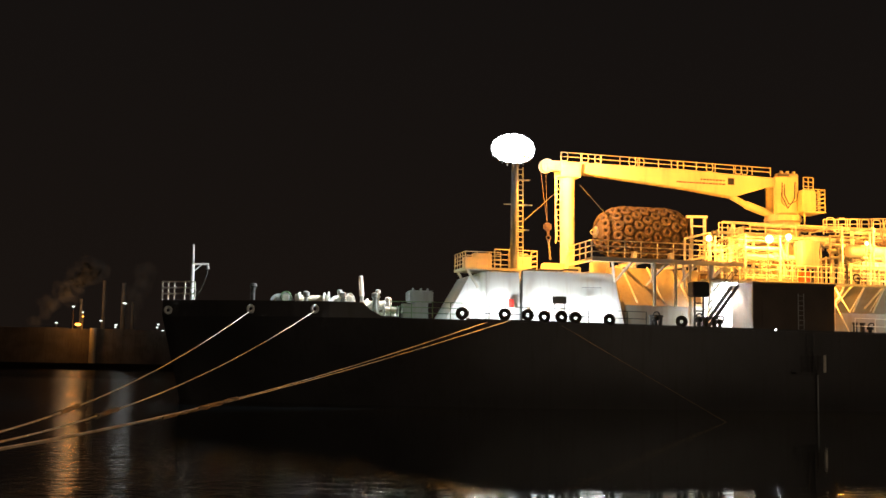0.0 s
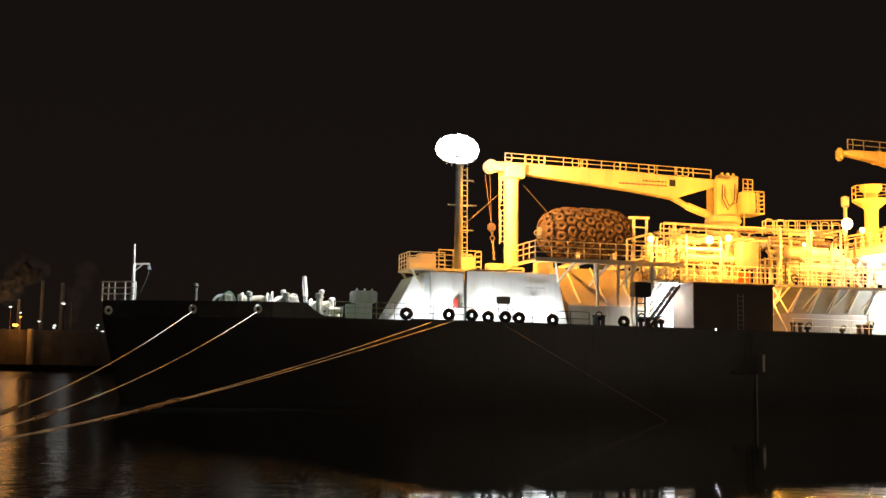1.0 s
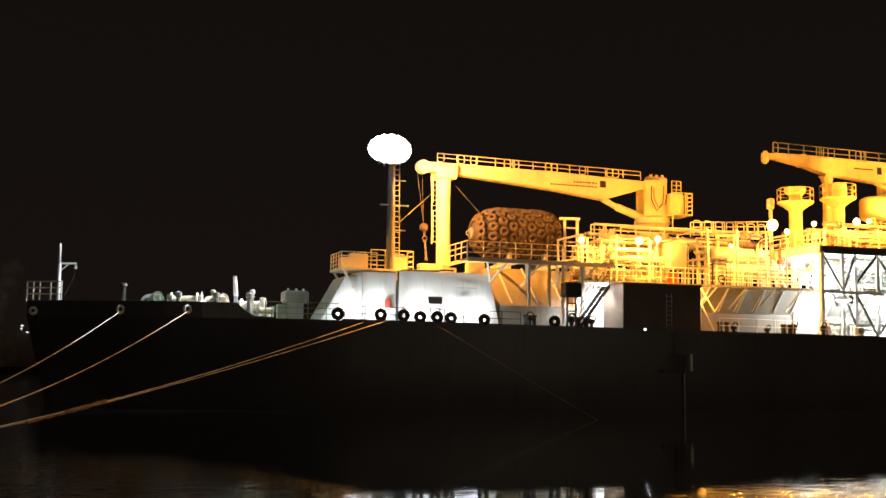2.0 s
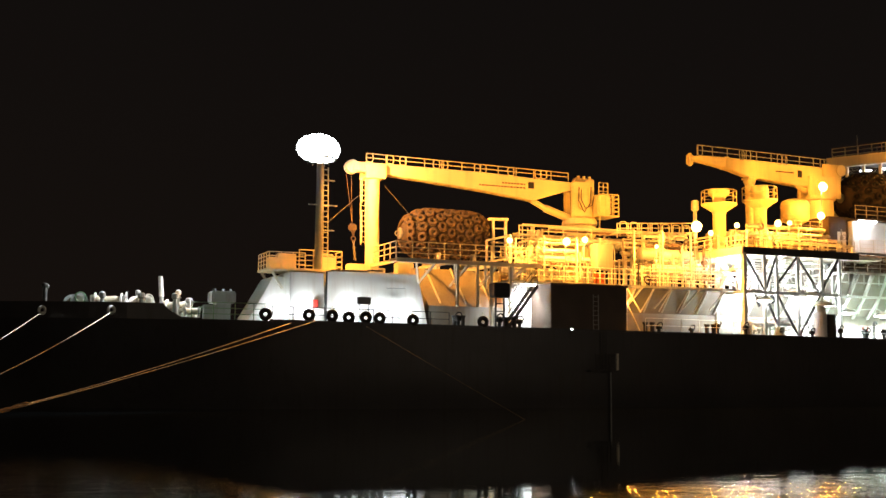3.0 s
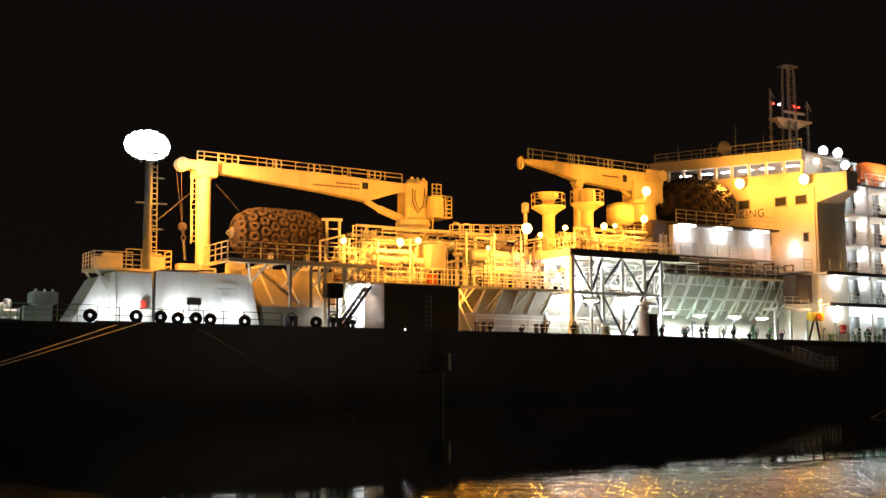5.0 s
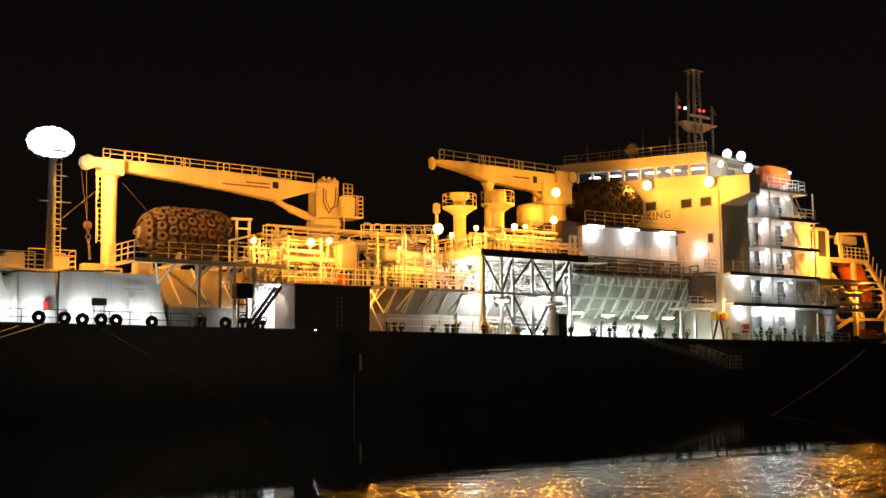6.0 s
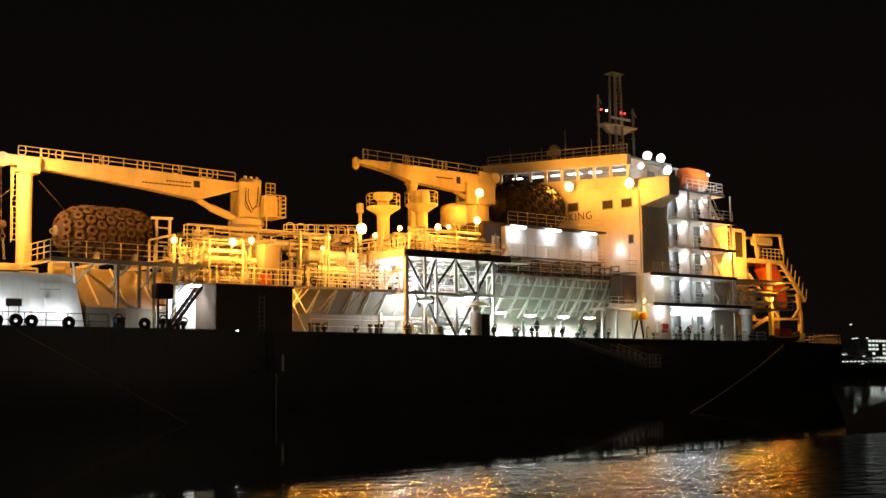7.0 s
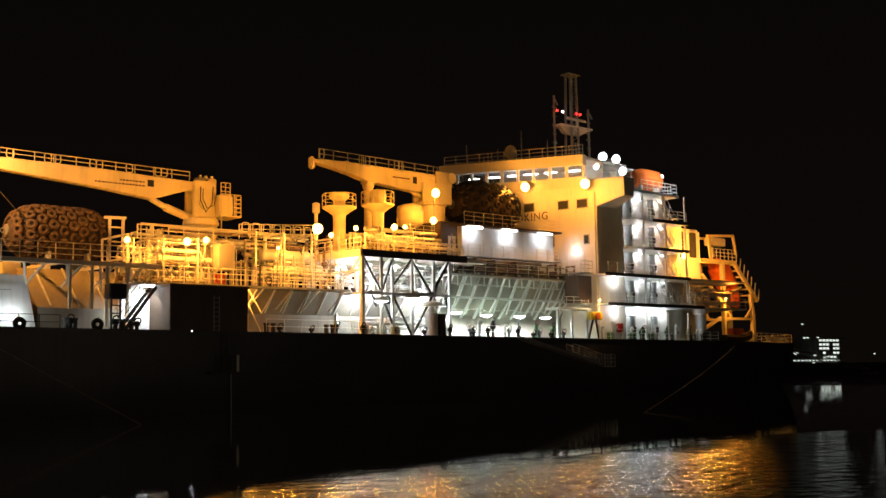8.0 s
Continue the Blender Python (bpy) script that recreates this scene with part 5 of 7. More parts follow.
def front(u, out=0.0):
    """A place on the front wall, u from the far to the near corner, out metres before it."""
    d = Vector((FR[0] - FL[0], FR[1] - FL[1], 0)).normalized()
    n = Vector((d.y, -d.x, 0))
    if n.x > 0:
        n = -n
    return Vector((FL[0], FL[1], 0)).lerp(Vector((FR[0], FR[1], 0)), u) + n * out


def quad_box(bm, u0, u1, out0, out1, z0, z1, dz=0.0):
    """A box lying on the front wall; dz raises the far end's levels."""
    a, b, c, d = front(u0, out0), front(u1, out0), front(u1, out1), front(u0, out1)
    e = lambda u, z: z + dz * (1 - u)
    pts = [(a.x, a.y, e(u0, z0)), (b.x, b.y, e(u1, z0)), (c.x, c.y, e(u1, z0)), (d.x, d.y, e(u0, z0)),
           (a.x, a.y, e(u0, z1)), (b.x, b.y, e(u1, z1)), (c.x, c.y, e(u1, z1)), (d.x, d.y, e(u0, z1))]
    hexa(bm, pts)
    bmesh.ops.recalc_face_normals(bm, faces=bm.faces[:])


def accommodation():
    h = thing("accommodation_block", "cream superstructure with wheelhouse and open side decks", "superstructure", (0, 0, 0))
    # main body
    slab("front_block", [FL, FR, (82.9, 67.2), (82.9, 85.0)], [4.6] * 4, [19.6, 19.5, 19.5, 19.6], CREAM, h)
    slab("aft_block", [(82.9, 69.4), (92.0, 69.4), (92.0, 84.6), (82.9, 84.6)], 4.6, 18.7, WHITEP, h)
    # wheelhouse: sill, window band posts and roof
    bm = bmesh.new()
    quad_box(bm, 0.0, 0.93, 0.16, 0.02, 18.7, 19.75, 0.95)
    part("window_sill_band", bm, CREAM, h)
    n = 9
    for k in range(n + 1):
        u = 0.93 * k / n
        bm = bmesh.new()
        quad_box(bm, max(0, u - 0.007), u + 0.007, 0.12, -0.05, 19.7, 20.85, 0.95)
        part("window_post", bm, CREAM, h)
    for k in range(n):
        u0, u1 = 0.93 * k / n + 0.012, 0.93 * (k + 1) / n - 0.012
        bm = bmesh.new()
        quad_box(bm, u0, u1, 0.05, 0.02, 19.75, 20.8, 0.95)
        pane = part("window_pane", bm, GLASS, h)
        pane.visible_shadow = False
    bm = bmesh.new()
    quad_box(bm, -0.01, 0.94, 0.45, -0.2, 20.78, 21.75, 1.1)
    part("roof_fascia", bm, CREAM, h)
    slab("wheelhouse_roof", [tuple(front(0, 0.0)[:2]), tuple(front(0.93, 0.0)[:2]), (86.0, 69.0), (86.0, 85.0)], [22.4, 21.5, 21.5, 22.4], [22.7, 21.7, 21.7, 22.7], CREAM, h)
    slab("wheelhouse_back", [(84.6, 69.0), (85.0, 69.0), (85.0, 85.0), (84.6, 85.0)], 19.4, 22.3, CREAM, h)
    slab("wheelhouse_floor", [tuple(front(0.01, -0.1)[:2]), tuple(front(0.92, -0.1)[:2]), (84.6, 69.2), (84.6, 84.8)], 19.55, 19.68, GREYP, h)
    for k, (u, w) in enumerate(((0.14, 0.03), (0.28, 0.035), (0.41, 0.03), (0.53, 0.04), (0.66, 0.035), (0.8, 0.04))):
        bm = bmesh.new()
        quad_box(bm, u - w, u + w, -1.6, -2.0, 20.62, 20.70, 0.95)
        part("ceiling_lamp", bm, GLOW_TUBE, h, "lit ceiling lamp in the wheelhouse")
    # front wall: belt line, square windows, doors, drain pipe
    bm = bmesh.new()
    quad_box(bm, 0.0, 1.0, 0.06, 0.0, 15.95, 16.05, 0.4)
    part("belt_line", bm, CREAM, h)
    for u, z, w in ((0.46, 17.6, 0.35), (0.585, 17.55, 0.62), (0.80, 17.4, 0.62), (0.915, 17.35, 0.62), (0.725, 14.05, 0.3), (0.935, 14.0, 0.3)):
        L = 18.0
        bm = bmesh.new()
        quad_box(bm, u - w / L, u + w / L, 0.05, 0.0, z - 0.45, z + 0.45)
        fr = part("window", bm, GREYP, h)
        bm = bmesh.new()
        quad_box(bm, u - (w - 0.09) / L, u + (w - 0.09) / L, 0.065, 0.02, z - 0.36, z + 0.36)
        part("pane", bm, BLACK, fr)
    bm = bmesh.new()
    pp = [front(0.99, 0.1) + Vector((0, 0, z)) for z in (5.2, 18.3)] + [front(0.94, 0.1) + Vector((0, 0, 18.5))]
    path(bm, pp, 0.06, 6)
    part("drain_pipe", bm, CREAM, h)
    bm = bmesh.new()
    quad_box(bm, 0.82, 0.92, 0.05, 0.0, 10.9, 12.9)
    part("front_door", bm, WHITEP, h)
    # near bridge wing
    bm = bmesh.new()
    hexa(bm, [(79.5, 64.1, 17.6), (80.8, 64.1, 17.6), (82.4, 67.4, 16.9), (79.35, 67.4, 16.9), (79.35, 64.0, 19.3), (80.9, 64.0, 19.3), (82.5, 67.6, 19.45), (79.2, 67.6, 19.45)])
    bmesh.ops.bevel(bm, geom=bm.edges[:], offset=0.05, segments=1, affect="EDGES")
    part("bridge_wing", bm, CREAM, h)
    # upper side deck aft of the wing
    slab("boat_deck", [(82.5, 65.9), (90.5, 66.3), (90.5, 69.6), (82.5, 69.6)], 18.55, 18.75, WHITEP, h)
    for k, (z, x0, x1) in enumerate(((16.05, 82.8, 91.8), (13.35, 82.8, 91.6), (10.70, 78.9, 91.5), (8.00, 79.2, 93.6))):
        bm = bmesh.new()
        box(bm, x0, x1, 66.1, 69.5, z - 0.1, z + 0.06, 0.015)
        part("side_deck", bm, WHITEP, h)
        bm = bmesh.new()
        box(bm, x0 + (3.2 if k < 2 else 0.0), x1 + 0.05, 65.98, 66.1, z - 0.14, z + 0.14, 0.01)
        part("deck_edge", bm, DARKP, h)
    # bulkheads, doors and pillars on the side decks
    for z in LEVELS[:-1]:
        for x in (86.5, 89.9):
            bm = bmesh.new()
            box(bm, x - 0.4, x + 0.4, 69.34, 69.4, z + 0.1, z + 2.1, 0.01)
            d = part("side_door", bm, CREAM, h)
            bm = bmesh.new()
            tube(bm, (x + 0.28, 69.30, z + 1.05), (x + 0.28, 69.30, z + 1.25), 0.03, 6)
            part("handle", bm, STEEL, d)
        for x in (84.9, 88.2, 91.3):
            bm = bmesh.new()
            bar(bm, (x, 66.3, z), (x, 66.3, z + 2.62), 0.12)
            part("pillar", bm, WHITEP, h)
    for z in LEVELS[1:-1]:
        rail("side_deck_rail", [(79.4 if z < 12 else 83.0, 66.15, z + 0.05), (91.4, 66.15, z + 0.05)], "white guard rail along a side deck of the superstructure", 1.0, 1.3, WHITEP, 3)
        stair("side_stair", (90.6, 67.4, z + 0.06), (88.6, 67.4, z + 2.65), (0, 1, 0), "white inclined stair between the side decks", 0.7, WHITEP)
    rail("boat_deck_rail", [(84.6, 66.2, 18.75), (90.3, 66.4, 18.75), (90.3, 69.5, 18.75)], "white guard rail round the upper boat deck", 1.05, 1.0, WHITEP, 3)
    rail("wheelhouse_roof_rail", [tuple(front(0.0, -0.2)[:2]) + (22.7,), tuple(front(0.92, -0.2)[:2]) + (21.75,)], "pale guard rail along the wheelhouse roof", 1.1, 1.5, CREAM, 3)
    # lamp shades on the side decks
    for z in LEVELS[1:]:
        for x in ((84.2, 87.4, 90.8) if z > 12 else (80.8, 84.2, 87.4, 90.8)):
            s = thing("bulkhead_lamp", "lit white bulkhead lamp under a side deck", "lamp", (x, 68.8 if x > 83 else 66.7, z - 0.14), "bulkhead lamps")
            bm = bmesh.new()
            lathe(bm, (0, 0, -0.14), [(0.07, -0.05), (0.13, -0.02), (0.15, 0.06), (0.1, 0.12)], 12)
            part("globe", bm, GLOW_TUBE, s, smooth=True)
            bm = bmesh.new()
            lathe(bm, (0, 0, -0.06), [(0.26, 0), (0.26, 0.06)], 12)
            part("cap", bm, GREYP, s)
    for z, x in ((11.9, 84.9), (5.9, 81.9)):
        e = thing("fire_hose_box", "red fire hose box on a side deck wall", "hose box", (x, 69.3 if x > 83 else 67.05, z), "hose boxes")
        bm = bmesh.new()
        box(bm, -0.3, 0.3, -0.16, 0.08, -0.4, 0.4, 0.03)
        part("box", bm, RED, e)
    # name of the no smoking notice: only its end shows beside the fender
    text = bpy.data.curves.new("front_lettering", "FONT")
    text.body, text.size, text.extrude = "SMOKING", 1.05, 0.01
    text.space_character = 1.15
    text.align_x = "RIGHT"
    ob = new("front_lettering", text)
    d = (Vector((FR[0] - FL[0], FR[1] - FL[1], 0))).normalized()
    at = front(0.706, 0.06)
    ob.matrix_world = Matrix.Translation((at.x, at.y, 15.98 + 0.28)) @ Matrix((d, Vector((0, 0, 1)), d.cross(Vector((0, 0, 1))))).transposed().to_4x4()
    bpy.context.view_layer.update()
    me = bpy.data.meshes.new_from_object(ob)
    me.materials.clear()
    me.materials.append(LETTER)
    mw = ob.matrix_world.copy()
    bpy.data.objects.remove(ob)
    tx = new("painted_notice", me)
    tx.matrix_world = mw
    tagged(tx, "brown painted capitals on the front of the superstructure", "lettering")


def wheelhouse_top():
    for k, (x, y) in enumerate(((82.4, 68.9), (84.35, 68.9))):
        floodlight("wing_floodlight", (x, y, 22.1), (-0.45, -0.85, -0.3), "bright white floodlight over the bridge wing", GLOW_WHITE, 0.44, "wing floodlights")
    f = thing("wing_lamp_frame", "white lamp frame and lockers over the bridge wing", "frame", (83.2, 68.3, 19.4))
    bm = bmesh.new()
    box(bm, -2.2, 2.4, -0.5, 0.9, 1.55, 1.7, 0.02)
    part("lamp_shelf", bm, WHITEP, f)
    for x in (-2.0, 0.1, 2.2):
        bm = bmesh.new()
        bar(bm, (x, -0.3, 0), (x, -0.3, 1.6), 0.14)
        part("post", bm, WHITEP, f)
    for x in (-1.2, 1.1):
        bm = bmesh.new()
        box(bm, x - 0.6, x + 0.6, -0.1, 0.7, 0.0, 1.1, 0.08)
        part("locker", bm, WHITEP, f)
    for k, (x, w, m) in enumerate(((79.9, 0.42, GLOW_WHITE), (83.7, 0.6, GLOW_WHITE))):
        floodlight("deck_floodlight", (x, 67.6, 20.7), (-0.4, -0.85, -0.35), "bright white floodlight below the lamp shelf", m, w * 0.7, "wing floodlights")
    o = thing("rescue_boat", "orange rescue boat on the upper boat deck", "boat", (87.9, 68.4, 18.75))
    o.scale = (1.0, 1.0, 1.25)
    bm = bmesh.new()
    rings = []
    for x, s in ((-2.2, 0.25), (-1.9, 0.75), (-1.0, 1.0), (0.6, 1.0), (1.9, 0.92), (2.05, 0.8)):
        rings.append([bm.verts.new(p) for p in ((x, -0.9 * s, 1.35), (x, -0.75 * s, 0.75), (x, 0, 0.45), (x, 0.75 * s, 0.75), (x, 0.9 * s, 1.35), (x, 0.5 * s, 1.5 + 0.55 * s), (x, -0.5 * s, 1.5 + 0.55 * s))])
    for a, b in zip(rings, rings[1:]):
        for k in range(7):
            bm.faces.new((a[k], a[(k + 1) % 7], b[(k + 1) % 7], b[k]))
    bm.faces.new(rings[0])
    bm.faces.new(rings[-1][::-1])
    bmesh.ops.recalc_face_normals(bm, faces=bm.faces[:])
    part("boat_hull", bm, ORANGE, o)
    for x in (-1.2, 1.2):
        bm = bmesh.new()
        box(bm, x - 0.1, x + 0.1, -0.7, 0.7, 0, 0.75, 0.02)
        part("chock", bm, WHITEP, o)
    # radar mast
    m = thing("radar_mast", "dark lattice radar mast on the wheelhouse roof", "mast", (86.4, 76.2, 22.0))
    for dx in (-0.55, 0.55):
        for dy in (-0.45, 0.45):
            bm = bmesh.new()
            tube(bm, (dx, dy, 0), (dx * 0.75, dy * 0.7, 10.1), 0.12, 8)
            part("leg", bm, GREYP, m)
    for k in range(12):
        z = 0.6 + 0.8 * k
        bm = bmesh.new()
        w = 0.55 * (1 - 0.025 * k)
        bar(bm, (-w, -0.42, z), (w, -0.42, z), 0.06)
        bar(bm, (-w if k % 2 else w, -0.42, z), (w if k % 2 else -w, -0.42, z + 0.8), 0.05)
        part("lattice", bm, GREYP, m)
    bm = bmesh.new()
    box(bm, -0.9, 0.9, -0.6, 0.6, 10.05, 10.15, 0.02)
    part("top_plate", bm, GREYP, m)
    bm = bmesh.new()
    box(bm, -2.2, 2.6, -0.6, 0.6, 4.6, 4.75, 0.02)
    hexa(bm, [(-1.2, -0.25, 3.9), (1.0, -0.25, 3.9), (1.0, 0.25, 3.9), (-1.2, 0.25, 3.9), (-2.0, -0.25, 4.6), (2.4, -0.25, 4.6), (2.4, 0.25, 4.6), (-2.0, 0.25, 4.6)])
    part("radar_platform", bm, CREAM, m)
    bm = bmesh.new()
    box(bm, -1.6, 1.3, -0.85, -0.65, 5.2, 5.45, 0.05)
    tube(bm, (0, -0.75, 4.7), (0, -0.75, 5.2), 0.15, 8)
    part("radar_scanner", bm, WHITEP, m)
    for x, h_ in ((-2.6, 7.6), (2.6, 6.9)):
        bm = bmesh.new()
        tube(bm, (x, 0, 0.3), (x, 0, h_), 0.11, 8)
        for k in range(7):
            bar(bm, (x - 0.35, 0, 1 + 0.9 * k), (x + 0.35, 0, 1 + 0.9 * k), 0.06)
        bar(bm, (x, 0, h_ - 0.2), (x + 0.55, 0, h_ - 0.9), 0.12)
        part("side_mast", bm, GREYP, m)
        bm = bmesh.new()
        bar(bm, (x, 0, 4.3), (0, 0, 4.5), 0.08)
        part("mast_brace", bm, GREYP, m)
    for x, z in ((-2.7, 5.9), (-1.9, 5.9), (0.2, 5.95), (0.8, 5.95)):
        bm = bmesh.new()
        lathe(bm, (x, -0.5, z), [(0.07, 0), (0.1, 0.08), (0.07, 0.18)], 10)
        part("signal_lamp", bm, GLOW_RED if x != -1.9 else GLOW_TUBE, m, "lit signal lamp")
    # masts, domes and aerials on the roof
    d = thing("satellite_dome", "white satellite dome on a short pedestal", "dome", (80.2, 78.9, 22.5))
    bm = bmesh.new()
    lathe(bm, (0, 0, 0), [(0.3, 0), (0.25, 0.75), (0.5, 0.85), (0.62, 1.2), (0.55, 1.65), (0.3, 1.95), (0.05, 2.02)], 18)
    part("dome", bm, CREAM, d, smooth=True)
    for x, y, l in ((78.6, 83.6, 2.6), (79.0, 81.5, 1.3), (79.0, 80.9, 1.5), (79.4, 79.9, 2.0), (80.0, 77.2, 3.6), (80.3, 74.0, 2.4), (80.5, 72.3, 1.7), (80.7, 70.7, 1.8)):
        a = thing("whip_aerial", "thin whip aerial on the wheelhouse roof", "aerial", (x, y, 21.6 + (y - 69) * 0.06), "aerials")
        bm = bmesh.new()
        tube(bm, (0, 0, 0), (0, 0, 0.7), 0.07, 7)
        tube(bm, (0, 0, 0.7), (0, 0, l), 0.035, 6, 0.02)
        part("whip", bm, CREAM, a)


def stern_gear():
    f = thing("funnel_casing", "yellow-lit funnel casing with dark louvres", "funnel", (100.0, 76, 4.6))
    bm = bmesh.new()
    box(bm, -3.1, 3.3, -3.0, 4, 0, 12.4, 0.25)
    part("casing", bm, CREAM, f)
    for x in (-0.5, 1.75):
        bm = bmesh.new()
        box(bm, x - 0.6, x + 0.6, -3.06, -3.0, 9.3, 12.0, 0.02)
        lv = part("louvre_panel", bm, DARKP, f)
        for k in range(9):
            bm = bmesh.new()
            box(bm, x - 0.55, x + 0.55, -3.11, -3.06, 9.45 + 0.28 * k, 9.57 + 0.28 * k)
            part("slat", bm, DARKP, lv)
    bm = bmesh.new()
    box(bm, -3.4, -1.2, -1, 2, 12.4, 13.2, 0.1)
    for x in (-2.6, -1.8, 0.4, 1.4):
        tube(bm, (x, 0, 12.3), (x, 0, 13.9), 0.22, 10)
    part("uptakes", bm, CREAM, f)
    rail("funnel_rail", [(92.4, 71.2, 16.8), (96.6, 71.2, 16.8)], "guard rail before the funnel top", 1.0, 0.8, CREAM, 3)
    g = thing("engine_casing", "white engine casing between superstructure and funnel", "deck house", (94.5, 76, 4.6))
    bm = bmesh.new()
    box(bm, -2.5, 2.4, -5.2, 6, 0, 12.2, 0.06)
    part("wall_shell", bm, CREAM, g)
    for z in (3.4, 6.2):
        bm = bmesh.new()
        box(bm, -2.4, 8.5, -8.6, -2.9, z, z + 0.14, 0.02)
        part("side_deck", bm, CREAM, g)
    rail("aft_deck_rail", [(92.2, 67.5, 8.14), (103.0, 67.5, 8.14)], "guard rail along the aft side deck", 1.0, 1.1, CREAM, 3)
    pipe_rack("pipes and machinery on the aft side deck", 94.5, 104.5, 68.2, 72.5, 8.15, 10.6, 16, 14, 31, CREAM, frames=False)
    d = thing("vent_drum", "pale cylindrical ventilator on the aft deck", "vent", (96.2, 68.4, zd(96)))
    bm = bmesh.new()
    lathe(bm, (0, 0, 0), [(0.55, 0), (0.55, 2.8), (0.8, 2.9), (0.8, 3.4)], 16)
    part("drum", bm, WHITEP, d)
    # free-fall lifeboat launching frame
    v = thing("lifeboat_davit", "yellow free-fall lifeboat launching frame at the stern", "davit", (107, 73, 4.55))
    for y in (0.0, 3.0):
        for pts, w in (([(-3.9, y, 13.3), (-0.1, y, 5.0)], 0.0), ([(-2.5, y, 11.9), (2.4, y, 12.2)], 0.26), ([(2.4, y, 12.2), (2.85, y, 10.1)], 0.26),
                       ([(2.3, y, 9.2), (6.7, y, 5.0)], 0.36), ([(0.1, y, 0), (0.1, y, 9.3)], 0.42), ([(5.3, y, 5.8), (5.7, y, 3.6)], 0.36), ([(5.7, y, 3.6), (5.6, y, 0)], 0.42),
                       ([(0.1, y, 2.9), (5.5, y, 2.95)], 0.26), ([(-0.6, y, 3.0), (-4.0, y, 1.6)], 0.3), ([(-4.0, y, 9.0), (2.5, y, 9.1)], 0.28),
                       ([(-3.7, y, 7.6), (-0.1, y, 4.6)], 0.26), ([(-2.4, y, 11.9), (-1.9, y, 9.1)], 0.24)):
            if w:
                bm = bmesh.new()
                bar(bm, pts[0], pts[1], w)
                part("frame_beam", bm, YELLOW, v)
        for xa, za, xb, zb in ((0.2, 4.1, 1.5, 2.95), (5.5, 4.1, 4.2, 2.95)):
            bm = bmesh.new()
            bar(bm, (xa, y, za), (xb, y, zb), 0.26)
            part("gusset", bm, YELLOW, v)
    for u in range(7):
        k = u / 6
        bm = bmesh.new()
        bar(bm, (2.5 + 4.1 * k, 0, 9.0 - 4.0 * k), (2.5 + 4.1 * k, 3.0, 9.0 - 4.0 * k), 0.18)
        part("rung_beam", bm, YELLOW, v)
        bm = bmesh.new()
        tube(bm, (2.7 + 4.1 * k, -0.1, 9.2 - 4.0 * k), (2.95 + 4.1 * k, -0.1, 10.4 - 4.0 * k), 0.06, 6)
        part("rail_post", bm, CREAM, v)
    for u in range(6):
        k = u / 5
        bm = bmesh.new()
        bar(bm, (-4.0 + 3.6 * k, 0, 8.0 - 3.2 * k), (-4.0 + 3.6 * k, 2.0, 8.0 - 3.2 * k), 0.2)
        part("rung_beam", bm, YELLOW, v)
    bm = bmesh.new()
    bar(bm, (0.3, 0, 5.6), (3.6, 0, 6.5), 0.22)
    bar(bm, (-4.4, 0, 5.6), (0.1, 0, 5.7), 0.2)
    part("tie_bar", bm, YELLOW, v)
    bm = bmesh.new()
    box(bm, -3.9, 2.6, -0.3, 3.2, 9.2, 9.35, 0.02)
    part("boarding_platform", bm, YELLOW, v)
    rail("", [(-2.0, -0.25, 9.35), (2.5, -0.25, 9.35)], "", 1.2, 0.8, CREAM, 3, 0.035, parent=v)
    bm = bmesh.new()
    box(bm, -1.2, 1.6, 0.4, 1.4, 11.0, 11.9, 0.1)
    part("winch_unit", bm, CREAM, v)
    b = thing("lifeboat", "orange enclosed lifeboat hung nose down in its frame", "lifeboat", (109.0, 74.5, 14.0))
    bm = bmesh.new()
    prof = [(0.1, -4.2), (0.55, -3.7), (0.95, -2.6), (1.2, -1.0), (1.25, 0.8), (1.2, 1.6), (1.0, 1.9)]
    lathe(bm, (0.4, 0, -1.9), prof, 18, (-0.62, 0, 0.78))
    part("boat_hull", bm, ORANGE, b, smooth=True)
    bm = bmesh.new()
    box(bm, -1.6, -0.4, -0.6, 0.6, -0.9, 0.3, 0.15)
    part("cockpit", bm, ORANGE, b)
    r = thing("work_boat", "orange fast boat lying on the aft deck", "boat", (105.4, 70.6, zd(105)))
    bm = bmesh.new()
    rings = []
    for x, s, z in ((-2.4, 0.9, 0), (0, 1.0, 0), (1.8, 0.8, 0.15), (3.2, 0.12, 0.5)):
        rings.append([bm.verts.new(p) for p in ((x, -0.9 * s, 0.75 + z), (x, -0.6 * s, 0.2 + z), (x, 0.6 * s, 0.2 + z), (x, 0.9 * s, 0.75 + z), (x, 0.5 * s, 1.0 + z), (x, -0.5 * s, 1.0 + z))])
    for a, c in zip(rings, rings[1:]):
        for k in range(6):
            bm.faces.new((a[k], a[(k + 1) % 6], c[(k + 1) % 6], c[k]))
    bm.faces.new(rings[0])
    bm.faces.new(rings[-1][::-1])
    bmesh.ops.recalc_face_normals(bm, faces=bm.faces[:])
    part("boat_hull", bm, TYRE, r)
    bm = bmesh.new()
    box(bm, -0.9, 1.3, -0.4, 0.4, 0.9, 1.7, 0.12)
    part("canopy", bm, ORANGE, r)
    bm = bmesh.new()
    box(bm, -1.8, 2.0, -0.5, 0.5, 0.0, 0.25, 0.02)
    part("chock", bm, DARKP, r)
    winch((109.6, 71.6, zd(110)), 0, "cream mooring winch on the aft deck", CREAM, 0.8)
    winch((111.0, 72.8, zd(111)), 12, "cream mooring winch on the aft deck", CREAM, 0.8)
